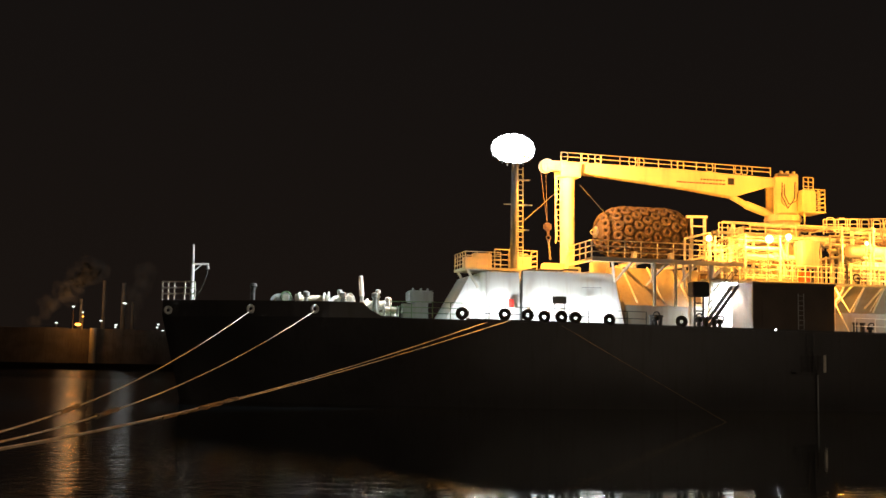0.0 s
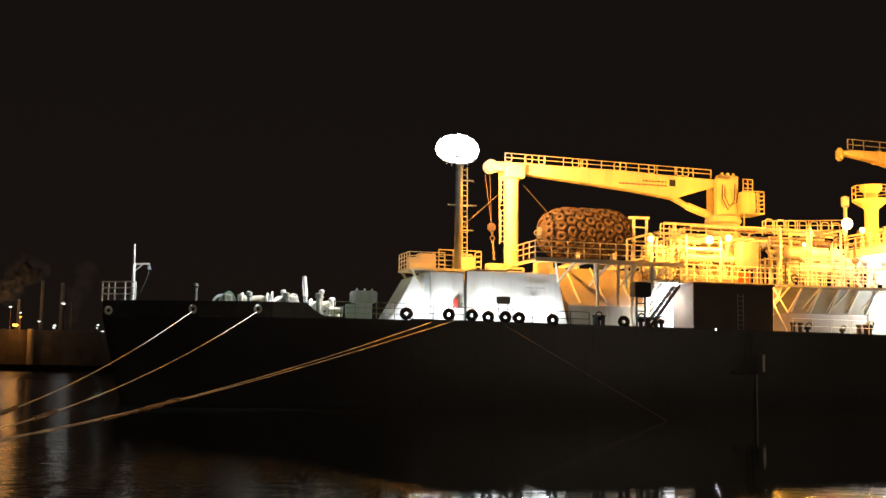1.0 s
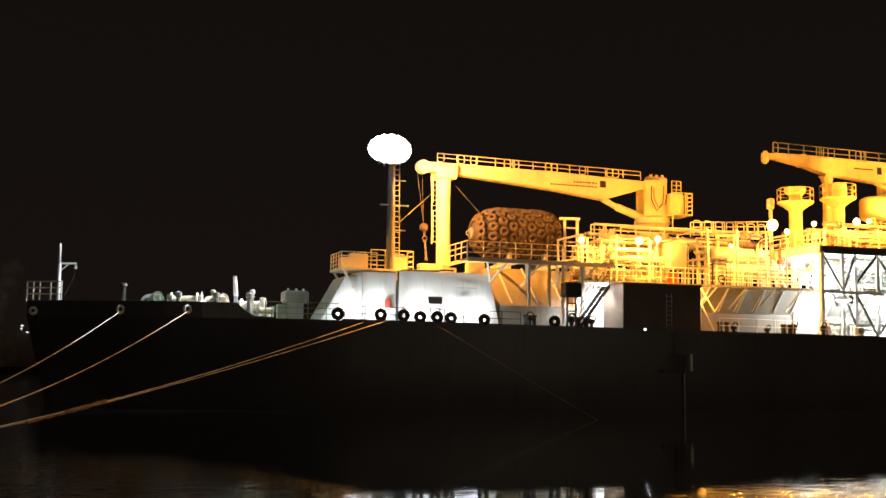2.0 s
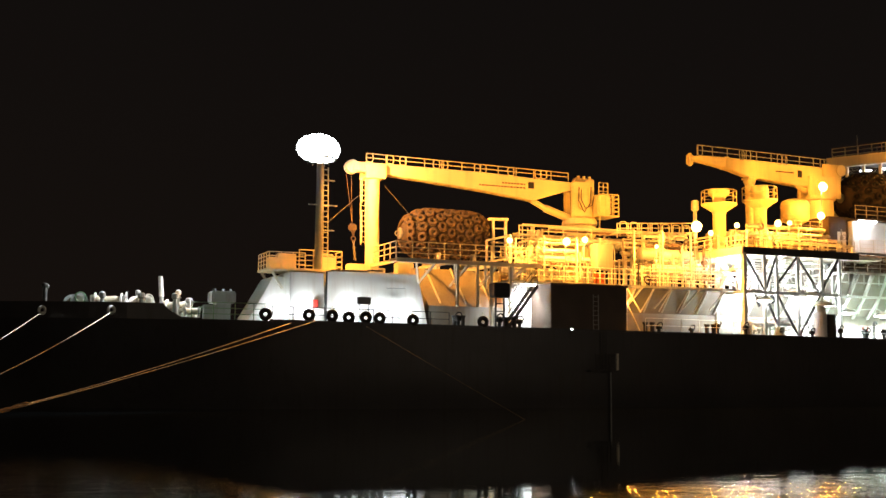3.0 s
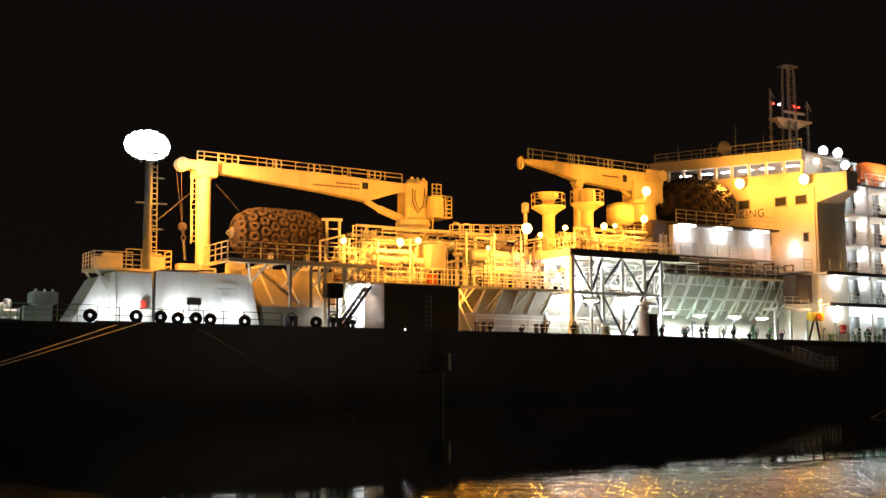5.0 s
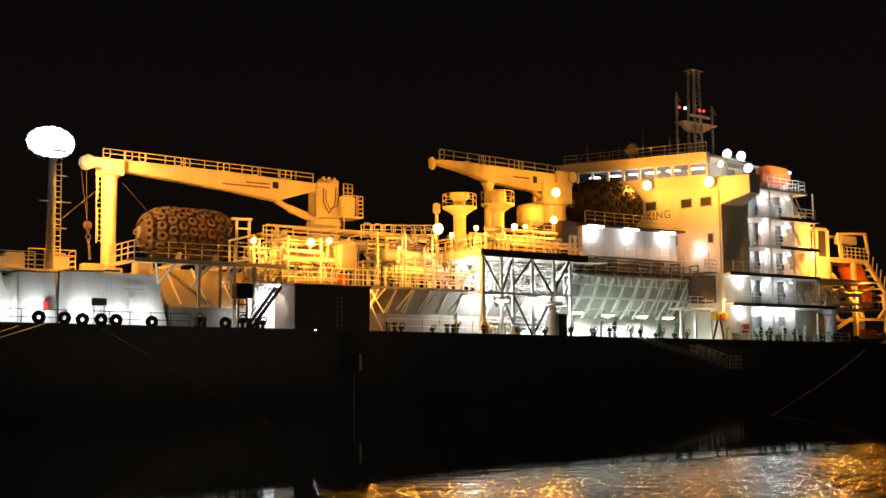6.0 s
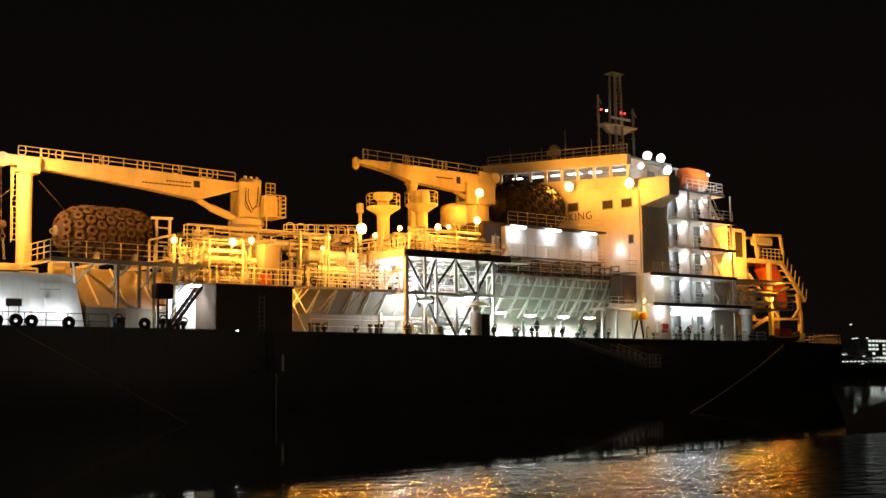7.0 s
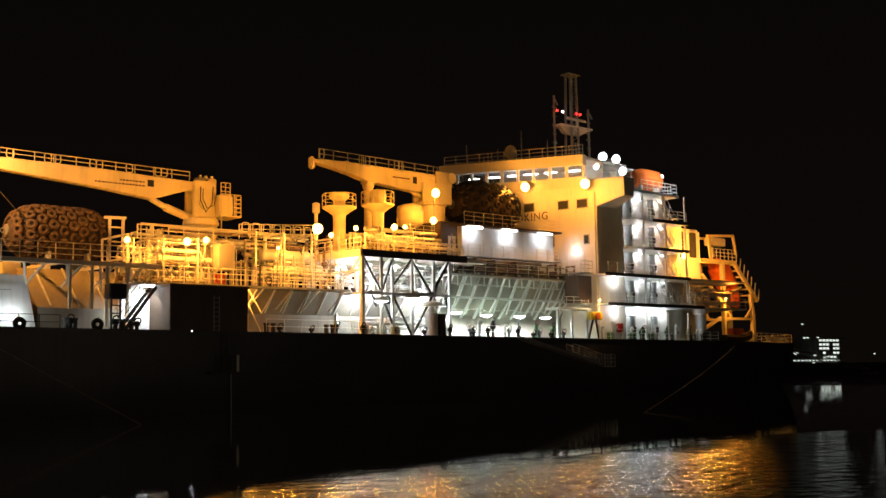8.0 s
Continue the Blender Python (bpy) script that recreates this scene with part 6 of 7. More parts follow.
    rail("stern_rail", [(103.0, 66.5, zd(103)), (108.0, 67.0, zd(108)), (113.0, 68.4, zd(113)), (113.2, 76, zd(113))], "cream guard rail round the stern", 1.05, 1.2, CREAM, 3)
    for x in (107.2, 108.4, 109.6, 110.8):
        bollard((x, 67.6 + 0.1 * (x - 107), zd(x)), CREAM)


def bollard(at, m):
    b = thing("bollard", "steel mooring bollard on the deck edge", "bollard", at, "bollards")
    for x in (-0.28, 0.28):
        bm = bmesh.new()
        lathe(bm, (x, 0, 0), [(0.2, 0), (0.15, 0.08), (0.15, 0.6), (0.2, 0.66), (0.2, 0.75)], 12)
        part("post", bm, m, b)
    bm = bmesh.new()
    box(bm, -0.55, 0.55, -0.25, 0.25, 0, 0.05)
    part("base_plate", bm, m, b)
    return b


# ---------------------------------------------------------------- deck edge fittings
def deck_edge():
    rail("deck_rail", [(17.2, 66.2, zd(17)), (28.6, 66.2, zd(28))], "black guard rail along the deck edge", 0.88, 1.25, DARKP, 2, 0.025)
    for k, (x, z) in enumerate(((16.75, 0.52), (19.4, 0.56), (20.85, 0.56), (21.9, 0.5), (23.0, 0.52), (23.9, 0.5), (26.1, 0.45), (30.9, 0.5))):
        t = thing("tyre_fender", "black tyre hung on the deck edge rail", "tyre", (x, 66.05, zd(x) + z - 0.14), "hung tyres")
        bm = bmesh.new()
        torus(bm, (0, 0, 0), (0.15, 1, 0), 0.25, 0.14, 20, 9)
        part("casing", bm, TYRE, t, smooth=True)
        bm = bmesh.new()
        path(bm, [(0, 0, 0.2), (0.03, 0.1, 0.6)], 0.03, 5)
        part("lashing", bm, ROPE, t)
    rnd = random.Random(5)
    for k in range(18):
        x = 29.2 + k * 2.55 + rnd.uniform(-0.6, 0.6)
        if 35.8 < x < 42.2:
            continue
        q = thing("deck_valve", "dark deck valve with a hand wheel at the ship's side", "valve", (x, 66.5, zd(x)), "deck edge valves")
        hgt = rnd.uniform(0.45, 0.85)
        bm = bmesh.new()
        lathe(bm, (0, 0, 0), [(0.2, 0), (0.12, 0.08), (0.12, hgt * 0.5), (0.22, hgt * 0.55), (0.22, hgt * 0.85), (0.1, hgt)], 10)
        part("body", bm, BLACK, q)
        bm = bmesh.new()
        torus(bm, (0, -0.12, hgt), (0.1 * rnd.uniform(-3, 3), 1, 0.4), 0.2, 0.04, 12, 5)
        part("hand_wheel", bm, BLACK, q)
    for x, w, h_ in ((52.0, 0.35, 0.75), (54.9, 0.4, 0.7)):
        c = thing("save_all_drum", "grey steel drum at the deck edge", "drum", (x, 66.6, zd(x)), "drums")
        bm = bmesh.new()
        lathe(bm, (0, 0, 0), [(w * 0.8, 0), (w * 0.85, 0.04), (w * 0.8, 0.3), (w * 0.86, 0.34), (w * 0.8, 0.4), (w * 0.8, h_)], 14)
        part("drum", bm, GREYP, c)
    m = thing("deck_ventilator", "tall black ventilator beside a white one", "vent", (59.4, 66.8, zd(59)))
    bm = bmesh.new()
    lathe(bm, (0.35, 0, 0), [(0.4, 0), (0.36, 0.1), (0.36, 1.75), (0.4, 1.8)], 16)
    part("black_trunk", bm, BLACK, m)
    bm = bmesh.new()
    lathe(bm, (-0.4, 0.3, 0), [(0.5, 0), (0.5, 1.9), (0.3, 2.0), (0.25, 2.4), (0.95, 2.45), (0.85, 2.65), (0.2, 2.8)], 18)
    part("white_trunk", bm, WHITEP, m)
    rail("deck_rail", [(43.2, 66.25, zd(43)), (52.0, 66.25, zd(52))], "thin guard rail along the deck edge", 1.0, 1.6, CREAM, 2, 0.022)
    rail("deck_rail", [(62.0, 66.25, zd(62)), (66.8, 66.25, zd(67))], "thin guard rail along the deck edge", 1.0, 1.6, WHITEP, 2, 0.022)
    rail("deck_rail", [(78.5, 66.2, zd(78)), (96.0, 66.2, zd(96))], "white guard rail along the aft deck edge", 1.0, 1.4, WHITEP, 3, 0.025)
    for x in (80.2, 83.4, 86.0, 89.0, 92.5, 94.5):
        bollard((x, 66.8, zd(x)), GREENP if x < 88 else DARKP)
    for x in (29.5, 33.2, 43.8, 48.9):
        bollard((x, 66.75, zd(x)), DARKP)
    # pilot ladder platform and discharge pipe on the hull
    p = thing("hull_platform", "small steel platform hung on the hull side", "platform", (39.4, 65.7, 2.45))
    bm = bmesh.new()
    box(bm, -1.0, 1.1, -0.3, 0.3, -0.08, 0.0, 0.01)
    part("grating", bm, DARKP, p)
    rail("", [(-0.6, -0.25, 0), (1.05, -0.25, 0)], "", 1.05, 0.55, DARKP, 3, 0.03, parent=p)
    bm = bmesh.new()
    bar(bm, (1.05, -0.25, 0), (1.05, -0.25, 1.1), 0.14)
    part("corner_post", bm, CREAM, p)
    bm = bmesh.new()
    bar(bm, (-1.9, 0.1, 0.1), (-1.0, 0.1, 0.1), 0.07)
    part("spur_bar", bm, DARKP, p)
    q = thing("overboard_pipe", "grey overboard pipe down the hull side", "pipe", (40.2, 65.86, 2.3))
    bm = bmesh.new()
    tube(bm, (0, 0, 0), (0, 0, -2.4), 0.055, 8)
    part("pipe", bm, GREYP, q)
    ladder("pilot_ladder", (39.7, 65.85, 2.45), (39.7, 65.85, 5.0), (1, 0, 0), "rope and wood pilot ladder on the hull", 0.45, DARKP, 0.3)
    # small lamps at the deck edge
    for x in (37.3,):
        floodlight("gunwale_lamp", (x, 65.9, zd(x) + 0.05), (0, -1, -0.2), "small lit lamp on the gunwale", GLOW_TUBE, 0.06, "gunwale lamps")


def aft_deck_clutter():
    """Low machinery, vents and lockers along the aft deck edge and the side decks."""
    rnd = random.Random(77)
    kinds = ((GREENP, "green painted deck valve stand"), (GREYP, "grey steel goose-neck air vent"), (DARKP, "dark mooring fairlead roller"), (WHITEP, "white steel deck air vent"))
    for k in range(26):
        x = 62.8 + k * 1.28 + rnd.uniform(-0.35, 0.35)
        if 75.5 < x < 79:
            continue
        m, lab = kinds[rnd.randrange(4)]
        q = thing("deck_fitting", lab + " beside the ship's side", "deck fitting", (x, 66.75 + rnd.uniform(0, 0.8), zd(x)), "aft deck fittings")
        hgt = rnd.uniform(0.7, 1.5)
        bm = bmesh.new()
        if m in (GREYP, WHITEP):
            path(bm, [(0, 0, 0), (0, 0, hgt), (0.08, 0, hgt + 0.14), (0.24, 0, hgt + 0.16), (0.32, 0, hgt)], 0.1, 9)
        else:
            lathe(bm, (0, 0, 0), [(0.25, 0), (0.14, 0.1), (0.12, hgt * 0.5), (0.22, hgt * 0.55), (0.22, hgt * 0.8), (0.07, hgt)], 10)
        part("body", bm, m, q)
        bm = bmesh.new()
        if m in (GREYP, WHITEP):
            box(bm, -0.22, 0.22, -0.22, 0.22, 0, 0.08, 0.01)
            part("base_plate", bm, m, q)
        else:
            torus(bm, (0, -0.14, hgt), (rnd.uniform(-0.4, 0.4), 1, 0.2), 0.2, 0.035, 12, 5)
            part("hand_wheel", bm, BLACK if k % 3 else RED, q)
    for z in LEVELS[:-1]:
        for x, r_, m in ((85.6, 0.42, GREYP), (89.2, 0.3, GREYP)):
            c = thing("ventilator", "round grey ventilator on a side deck", "ventilator", (x, 68.75, z + 0.06), "side deck trunks")
            bm = bmesh.new()
            lathe(bm, (0, 0, 0), [(r_ * 1.15, 0), (r_ * 1.15, 0.08), (r_, 0.1), (r_, 2.25), (r_ * 1.15, 2.28), (r_ * 1.15, 2.36)], 16)
            part("trunk", bm, m, c)
            bm = bmesh.new()
            box(bm, -0.14, 0.14, -r_ - 0.1, -r_ + 0.04, 0.8, 1.3, 0.02)
            part("junction_box", bm, DARKP, c)
    # railed landing and lamp at the front door
    q = front(0.87, 0.9)
    e = thing("front_landing", "railed steel landing before the superstructure door", "platform", (q.x, q.y, 10.85))
    bm = bmesh.new()
    box(bm, -0.9, 0.8, -1.9, 1.9, -0.08, 0.0, 0.01)
    part("grating", bm, STEEL, e)
    rail("", [(-0.85, 1.85, 0), (-0.85, -1.85, 0), (0.75, -1.85, 0)], "", 1.05, 0.6, CREAM, 3, 0.03, parent=e)
    q = front(0.87, 0.14)
    e = thing("bulkhead_lamp", "lit white lamp over the superstructure door", "lamp", (q.x, q.y, 13.2), "bulkhead lamps")
    bm = bmesh.new()
    lathe(bm, (0, 0, -0.1), [(0.1, 0), (0.2, 0.06), (0.2, 0.18), (0.1, 0.24)], 12)
    part("globe", bm, GLOW_TUBE, e, smooth=True)
    q = front(0.87, 0.75)
    lamp("front_door_light", (q.x, q.y, 12.9), 26, WHITE, 0.15)


accommodation()
wheelhouse_top()
stern_gear()
aft_deck_clutter()
deck_edge()
# ---------------------------------------------------------------- visible working lamps and their light
def ship_lamps():
    sodium = [((34.25, 69.0, 11.15), 0.24, 420), ((38.65, 69.0, 11.3), 0.32, 600), ((40.1, 69.0, 11.5), 0.26, 420), ((46.0, 69.0, 11.3), 0.16, 420),
              ((49.5, 69.0, 12.95), 0.5, 1000), ((50.75, 69.0, 12.55), 0.24, 0), ((53.1, 69.0, 13.25), 0.24, 330), ((56.9, 69.0, 13.6), 0.32, 400), ((58.0, 69.0, 13.7), 0.22, 0),
              ((62.75, 70.6, 17.05), 0.46, 1500), ((62.1, 70.2, 14.65), 0.38, 500)]
    for (x, y, z), s, watts in sodium:
        d = Vector((x, y, z))
        floodlight("sodium_floodlight", d, (-0.3, -1, -0.12), "glowing amber sodium floodlight over the pipework", GLOW_SODIUM, s * 0.78, "sodium floodlights")
        p = thing("lamp_pole", "thin steel lamp pole among the pipes", "pole", (x, y + s * 0.55, 8.4 if x < 52 else 11.25), "lamp poles")
        bm = bmesh.new()
        tube(bm, (0, 0, 0), (0, 0, z - (8.4 if x < 52 else 11.25)), 0.04, 7)
        part("pole", bm, GREYP, p)
        if watts:
            if x > 60:
                spot("sodium_light", (x - 0.3, y - 0.9, z - 0.1), (x - 8, y - 3.0, z - 3.5), watts * SOD, SODIUM, 150, 0.35)
                spot("sodium_light", (x, y - 0.7, z), (x + 0.2, y + 5.4, z + 0.3), watts * SOD, SODIUM, 96, 0.35)
            else:
                lamp("sodium_light", (x, y - 0.9, z - 0.1), watts * SOD, SODIUM, 0.35)
    for u, z in ((0.59, 19.45), (0.96, 18.98)):
        q = front(u, 0.75)
        floodlight("front_floodlight", (q.x, q.y, z), (-1, -0.35, -0.25), "glowing amber floodlight on the superstructure front", GLOW_SODIUM, 0.45, "sodium floodlights")
        q = front(u, 3.2)
        lamp("sodium_light", (q.x, q.y, z - 0.6), 700 * SOD, SODIUM, 0.4)
    floodlight("stern_floodlight", (96.3, 70.2, 13.6), (0.2, -1, -0.1), "glowing amber floodlight beside the funnel", GLOW_SODIUM, 0.4, "sodium floodlights")
    lamp("sodium_light", (98.6, 69.0, 14.2), 2300 * SOD, SODIUM, 0.4)
    # amber lamp added only to brighten the lifeboat davit
    lamp("sodium_light", (107.0, 71.6, 9.3), 260 * SOD, SODIUM, 0.4)
    floodlight("stern_floodlight", (107.1, 72.72, 9.6), (0.2, -1, -0.1), "small added amber floodlight that brightens the davit", GLOW_SODIUM, 0.16, "sodium floodlights")
    # unseen lamp, added to brighten the ladder beside the dark deck house
    floodlight("ladder_fill_floodlight", (42.9, 69.2, 7.7), (-0.3, -1, -0.4), "small added amber lamp that brightens the side ladder", GLOW_SODIUM, 0.1, "sodium floodlights")
    lamp("sodium_light", (43.0, 68.2, 7.4), 130 * SOD, SODIUM, 0.2)
    lamp("wheelhouse_light", (81.5, 79.5, 20.6), 45, (0.75, 0.85, 1.0), 0.3)
    lamp("wheelhouse_light", (82.0, 72.5, 20.2), 45, (0.75, 0.85, 1.0), 0.3)
    floodlight("gangway_floodlight", (77.9, 66.0, 8.25), (0, -1, -0.6), "warm lamp over the gangway head", GLOW_SODIUM, 0.14, "sodium floodlights")
    p = thing("lamp_pole", "thin steel lamp pole beside the gangway", "pole", (77.9, 66.1, zd(78)), "lamp poles")
    bm = bmesh.new()
    tube(bm, (0, 0, 0), (0, 0, 3.5), 0.05, 7)
    part("pole", bm, CREAM, p)
    lamp("gangway_light", (77.9, 65.4, 7.9), 110 * SOD, (1.0, 0.62, 0.3), 0.15)
    # white lamps
    spot("mast_light", (18.7, 71.0, 16.4), (7.0, 71.5, 5.0), 15000, WHITE, 75, 0.5)
    spot("mast_light", (23.0, 71.4, 16.8), (27.5, 76.0, 15.0), 700, WHITE, 90, 0.5)
    spot("mast_sodium_light", (24.0, 72.4, 16.4), (30.0, 74.0, 9.5), 3200 * SOD, SODIUM, 150, 0.4)
    spot("mast_sodium_light", (23.9, 72.2, 16.0), (20.6, 71.0, 8.7), 4600 * SOD, SODIUM, 75, 0.4)
    for x, y, z, wt in ((18.6, 69.6, 6.2, 70), (20.0, 68.2, 6.2, 110), (22.9, 68.3, 6.2, 110), (25.2, 68.3, 6.1, 60), (26.8, 68.3, 6.1, 80),
                        (53.9, 69.2, 7.7, 800), (57.0, 69.2, 10.4, 650), (60.2, 69.0, 7.7, 800), (55.6, 72.2, 10.3, 650), (53.2, 70.0, 10.3, 420)):
        lamp("white_work_light", (x, y, z), wt * WHT, WHITE, 0.15)
    for x, y, z, wt in ((62.0, 68.9, 6.8, 3600), (65.3, 68.9, 6.7, 3600), (69.2, 68.9, 6.65, 3600), (72.4, 68.9, 6.6, 3600), (75.4, 68.2, 6.9, 700), (66.4, 69.95, 14.25, 130), (70.6, 69.95, 14.25, 130), (75.1, 69.95, 14.25, 130)):
        spot("shaded_light", (x, y, z), (x, y + 0.4, z - 2), wt * WHT, WHITE, 150, 0.2)
    spot("store_light", (35.3, 67.95, 7.95), (35.1, 69.3, 5.6), 900 * WHT, WHITE, 130, 0.2)
    floodlight("boat_deck_floodlight", (90.2, 68.0, 20.9), (-0.6, -0.5, -0.4), "small white lamp over the rescue boat", GLOW_WHITE, 0.18, "wing floodlights")
    lamp("boat_deck_light", (88.4, 66.2, 20.9), 520 * WHT, WHITE, 0.2)
    spot("wing_light", (83.4, 68.2, 22.0), (84.0, 63.0, 18.0), 1200 * WHT, WHITE, 130, 0.3)
    for x, z in ((62.0, 6.9), (65.33, 6.75), (69.24, 6.72), (72.4, 6.68), (54.3, 7.6), (57.4, 7.9)):
        s = thing("deck_lamp", "white enamelled deck lamp glowing beneath its shade", "lamp", (x, 67.5, z), "deck lamps")
        bm = bmesh.new()
        lathe(bm, (0, 0, 0), [(0.55, 0), (0.5, 0.1), (0.2, 0.26), (0.08, 0.34)], 16)
        part("shade", bm, WHITEP, s)
        bm = bmesh.new()
        lathe(bm, (0, 0, -0.12), [(0.2, 0), (0.45, 0.06), (0.5, 0.12)], 16)
        part("globe", bm, GLOW_TUBE, s)
        bm = bmesh.new()
        path(bm, [(0, 0, 0.3), (0, 0.4, 0.55), (0, 3.3, 0.6)], 0.035, 6)
        part("arm", bm, WHITEP, s)
    for z in LEVELS[1:]:
        for x in (84.2, 87.4, 90.4) if z > 9 else (84.2, 86.6, 88.9, 91.0):
            lamp("side_deck_light", (x, 68.85, z - 0.5), (48 if z > 9 else 85) * WHT, WHITE, 0.12)
    for z in (10.6, 7.8):
        lamp("side_deck_light", (81.4, 66.65, z - 0.5), 60 * WHT, WHITE, 0.12)


SOD, WHT = 1.9, 0.75
ship_lamps()


# ---------------------------------------------------------------- mooring lines
def rope(label, pts, r, chafe=None, m=None):
    """A sagging line through three places: curve bent into a mesh."""
    t = thing("mooring_rope", label, "rope", pts[0], "mooring ropes")
    a, b, c = (Vector(p) for p in pts)
    # the quadratic that passes b at its share of the way
    u = (b - a).length / ((b - a).length + (c - b).length)
    ctrl = (b - a * (1 - u) ** 2 - c * u * u) / (2 * u * (1 - u))
    n = 40
    line = [a * (1 - k / n) ** 2 + ctrl * 2 * (k / n) * (1 - k / n) + c * (k / n) ** 2 - a for k in range(n + 1)]
    bm = bmesh.new()
    path(bm, line, r, 8)
    part("line", bm, m or ROPE, t, smooth=True)
    if chafe:
        i0, i1 = int(chafe[0] * n), int(chafe[1] * n)
        rnd = random.Random(i0)
        bm = bmesh.new()
        fine = [line[k].lerp(line[k + 1], j / 3) for k in range(i0, i1) for j in range(3)]
        path(bm, fine, r, 9, [r * rnd.uniform(1.7, 3.6) for _ in fine])
        part("chafe_wrap", bm, WORN_DIM_ROPE, t, "frayed chafing wrap round the rope")
    return t


def dolphin(at, label):
    d = thing("mooring_dolphin", label, "dolphin", at, "mooring dolphins")
    bm = bmesh.new()
    box(bm, -1.0, 1.0, -1.0, 1.0, -0.5, 0.0, 0.06)
    part("cap", bm, CONCRETE, d)
    for x in (-0.6, 0.6):
        bm = bmesh.new()
        tube(bm, (x, 0, -4), (x, 0, -0.45), 0.3, 12)
        part("pile", bm, DARKP, d)
    bm = bmesh.new()
    lathe(bm, (0, 0, 0), [(0.25, 0), (0.18, 0.06), (0.18, 0.3), (0.26, 0.34), (0.24, 0.42)], 14)
    part("bollard", bm, BLACK, d)


def mooring():
    rope("pale mooring rope from the bow fairlead to a dolphin", [(4.6, 70.25, 5.6), (-3.25, 32, 0.84), (-4.6, 17.5, 0.85)], 0.028, (0.66, 0.71))
    rope("pale mooring rope from the second bow fairlead", [(8.2, 67.85, 5.57), (-2.25, 32, 0.80), (-4.6, 17.5, 0.80)], 0.028, (0.66, 0.72))
    rope("weathered double mooring rope from the deck edge", [(19.8, 66.0, 5.25), (-0.87, 32, 0.74), (-4.6, 17.5, 0.72)], 0.022, (0.6, 0.70))
    rope("weathered double mooring rope from the deck edge", [(18.3, 66.0, 5.1), (-0.65, 32, 0.82), (-4.6, 17.5, 0.76)], 0.022, (0.58, 0.66))
    dolphin((-4.6, 17.2, 0.45), "concrete mooring dolphin with a bollard near the quay")
    # spring lines take the darker rope colour in place of missing light
    rope("slack spring line from the fore deck into the water", [(23.0, 65.95, 5.0), (24.4, 57.5, 2.35), (26.2, 48.5, -0.6)], 0.014, None, WORN_DIM_ROPE)
    rope("slack spring line from the aft deck into the water", [(98.6, 65.9, 4.4), (69.5, 49.6, 1.7), (38.5, 32.5, -0.6)], 0.014, None, WORN_DIM_ROPE)
    rope("stern mooring rope running out to a far dolphin", [(113.0, 69.0, 3.9), (150, 84, 2.2), (190, 100, 1.2)], 0.08)
    rope("stern mooring rope running out to a far dolphin", [(113.2, 72.0, 4.9), (150, 86, 3.4), (190, 100, 1.3)], 0.08)
    dolphin((190.5, 100, 0.8), "concrete mooring dolphin off the stern")


mooring()


# ---------------------------------------------------------------- unseen quay lamps, added behind the viewpoint to brighten the ropes and dark hull
def quay_fill_lamps():
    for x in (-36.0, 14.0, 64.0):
        q = thing("quay_fill_lamp", "unseen tall quay lamp added to fill the ropes and hull", "street lamp", (x, -14.0, 0.75), "quay lamps")
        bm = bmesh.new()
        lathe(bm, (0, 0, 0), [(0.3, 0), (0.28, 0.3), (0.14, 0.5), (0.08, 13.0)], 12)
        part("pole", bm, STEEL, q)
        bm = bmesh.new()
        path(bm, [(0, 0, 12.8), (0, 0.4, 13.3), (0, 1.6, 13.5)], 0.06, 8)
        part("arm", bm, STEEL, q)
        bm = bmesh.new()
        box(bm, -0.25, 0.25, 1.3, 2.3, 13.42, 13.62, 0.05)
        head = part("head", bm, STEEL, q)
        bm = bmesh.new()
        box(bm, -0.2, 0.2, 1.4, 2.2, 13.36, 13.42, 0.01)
        part("lens", bm, GLOW_QUAY_FILL, head, "warm lit lens")
        spot("quay_fill_light", (x, -12.2, 14.0), (x + 4, 40, 2.0), QUAY_FILL, (1.0, 0.80, 0.58), 150, 0.4)


QUAY_FILL = 3700
GLOW_QUAY_FILL = glowing("lit_quay_fill_lens", (1.0, 0.8, 0.58), 20.0)
quay_fill_lamps()


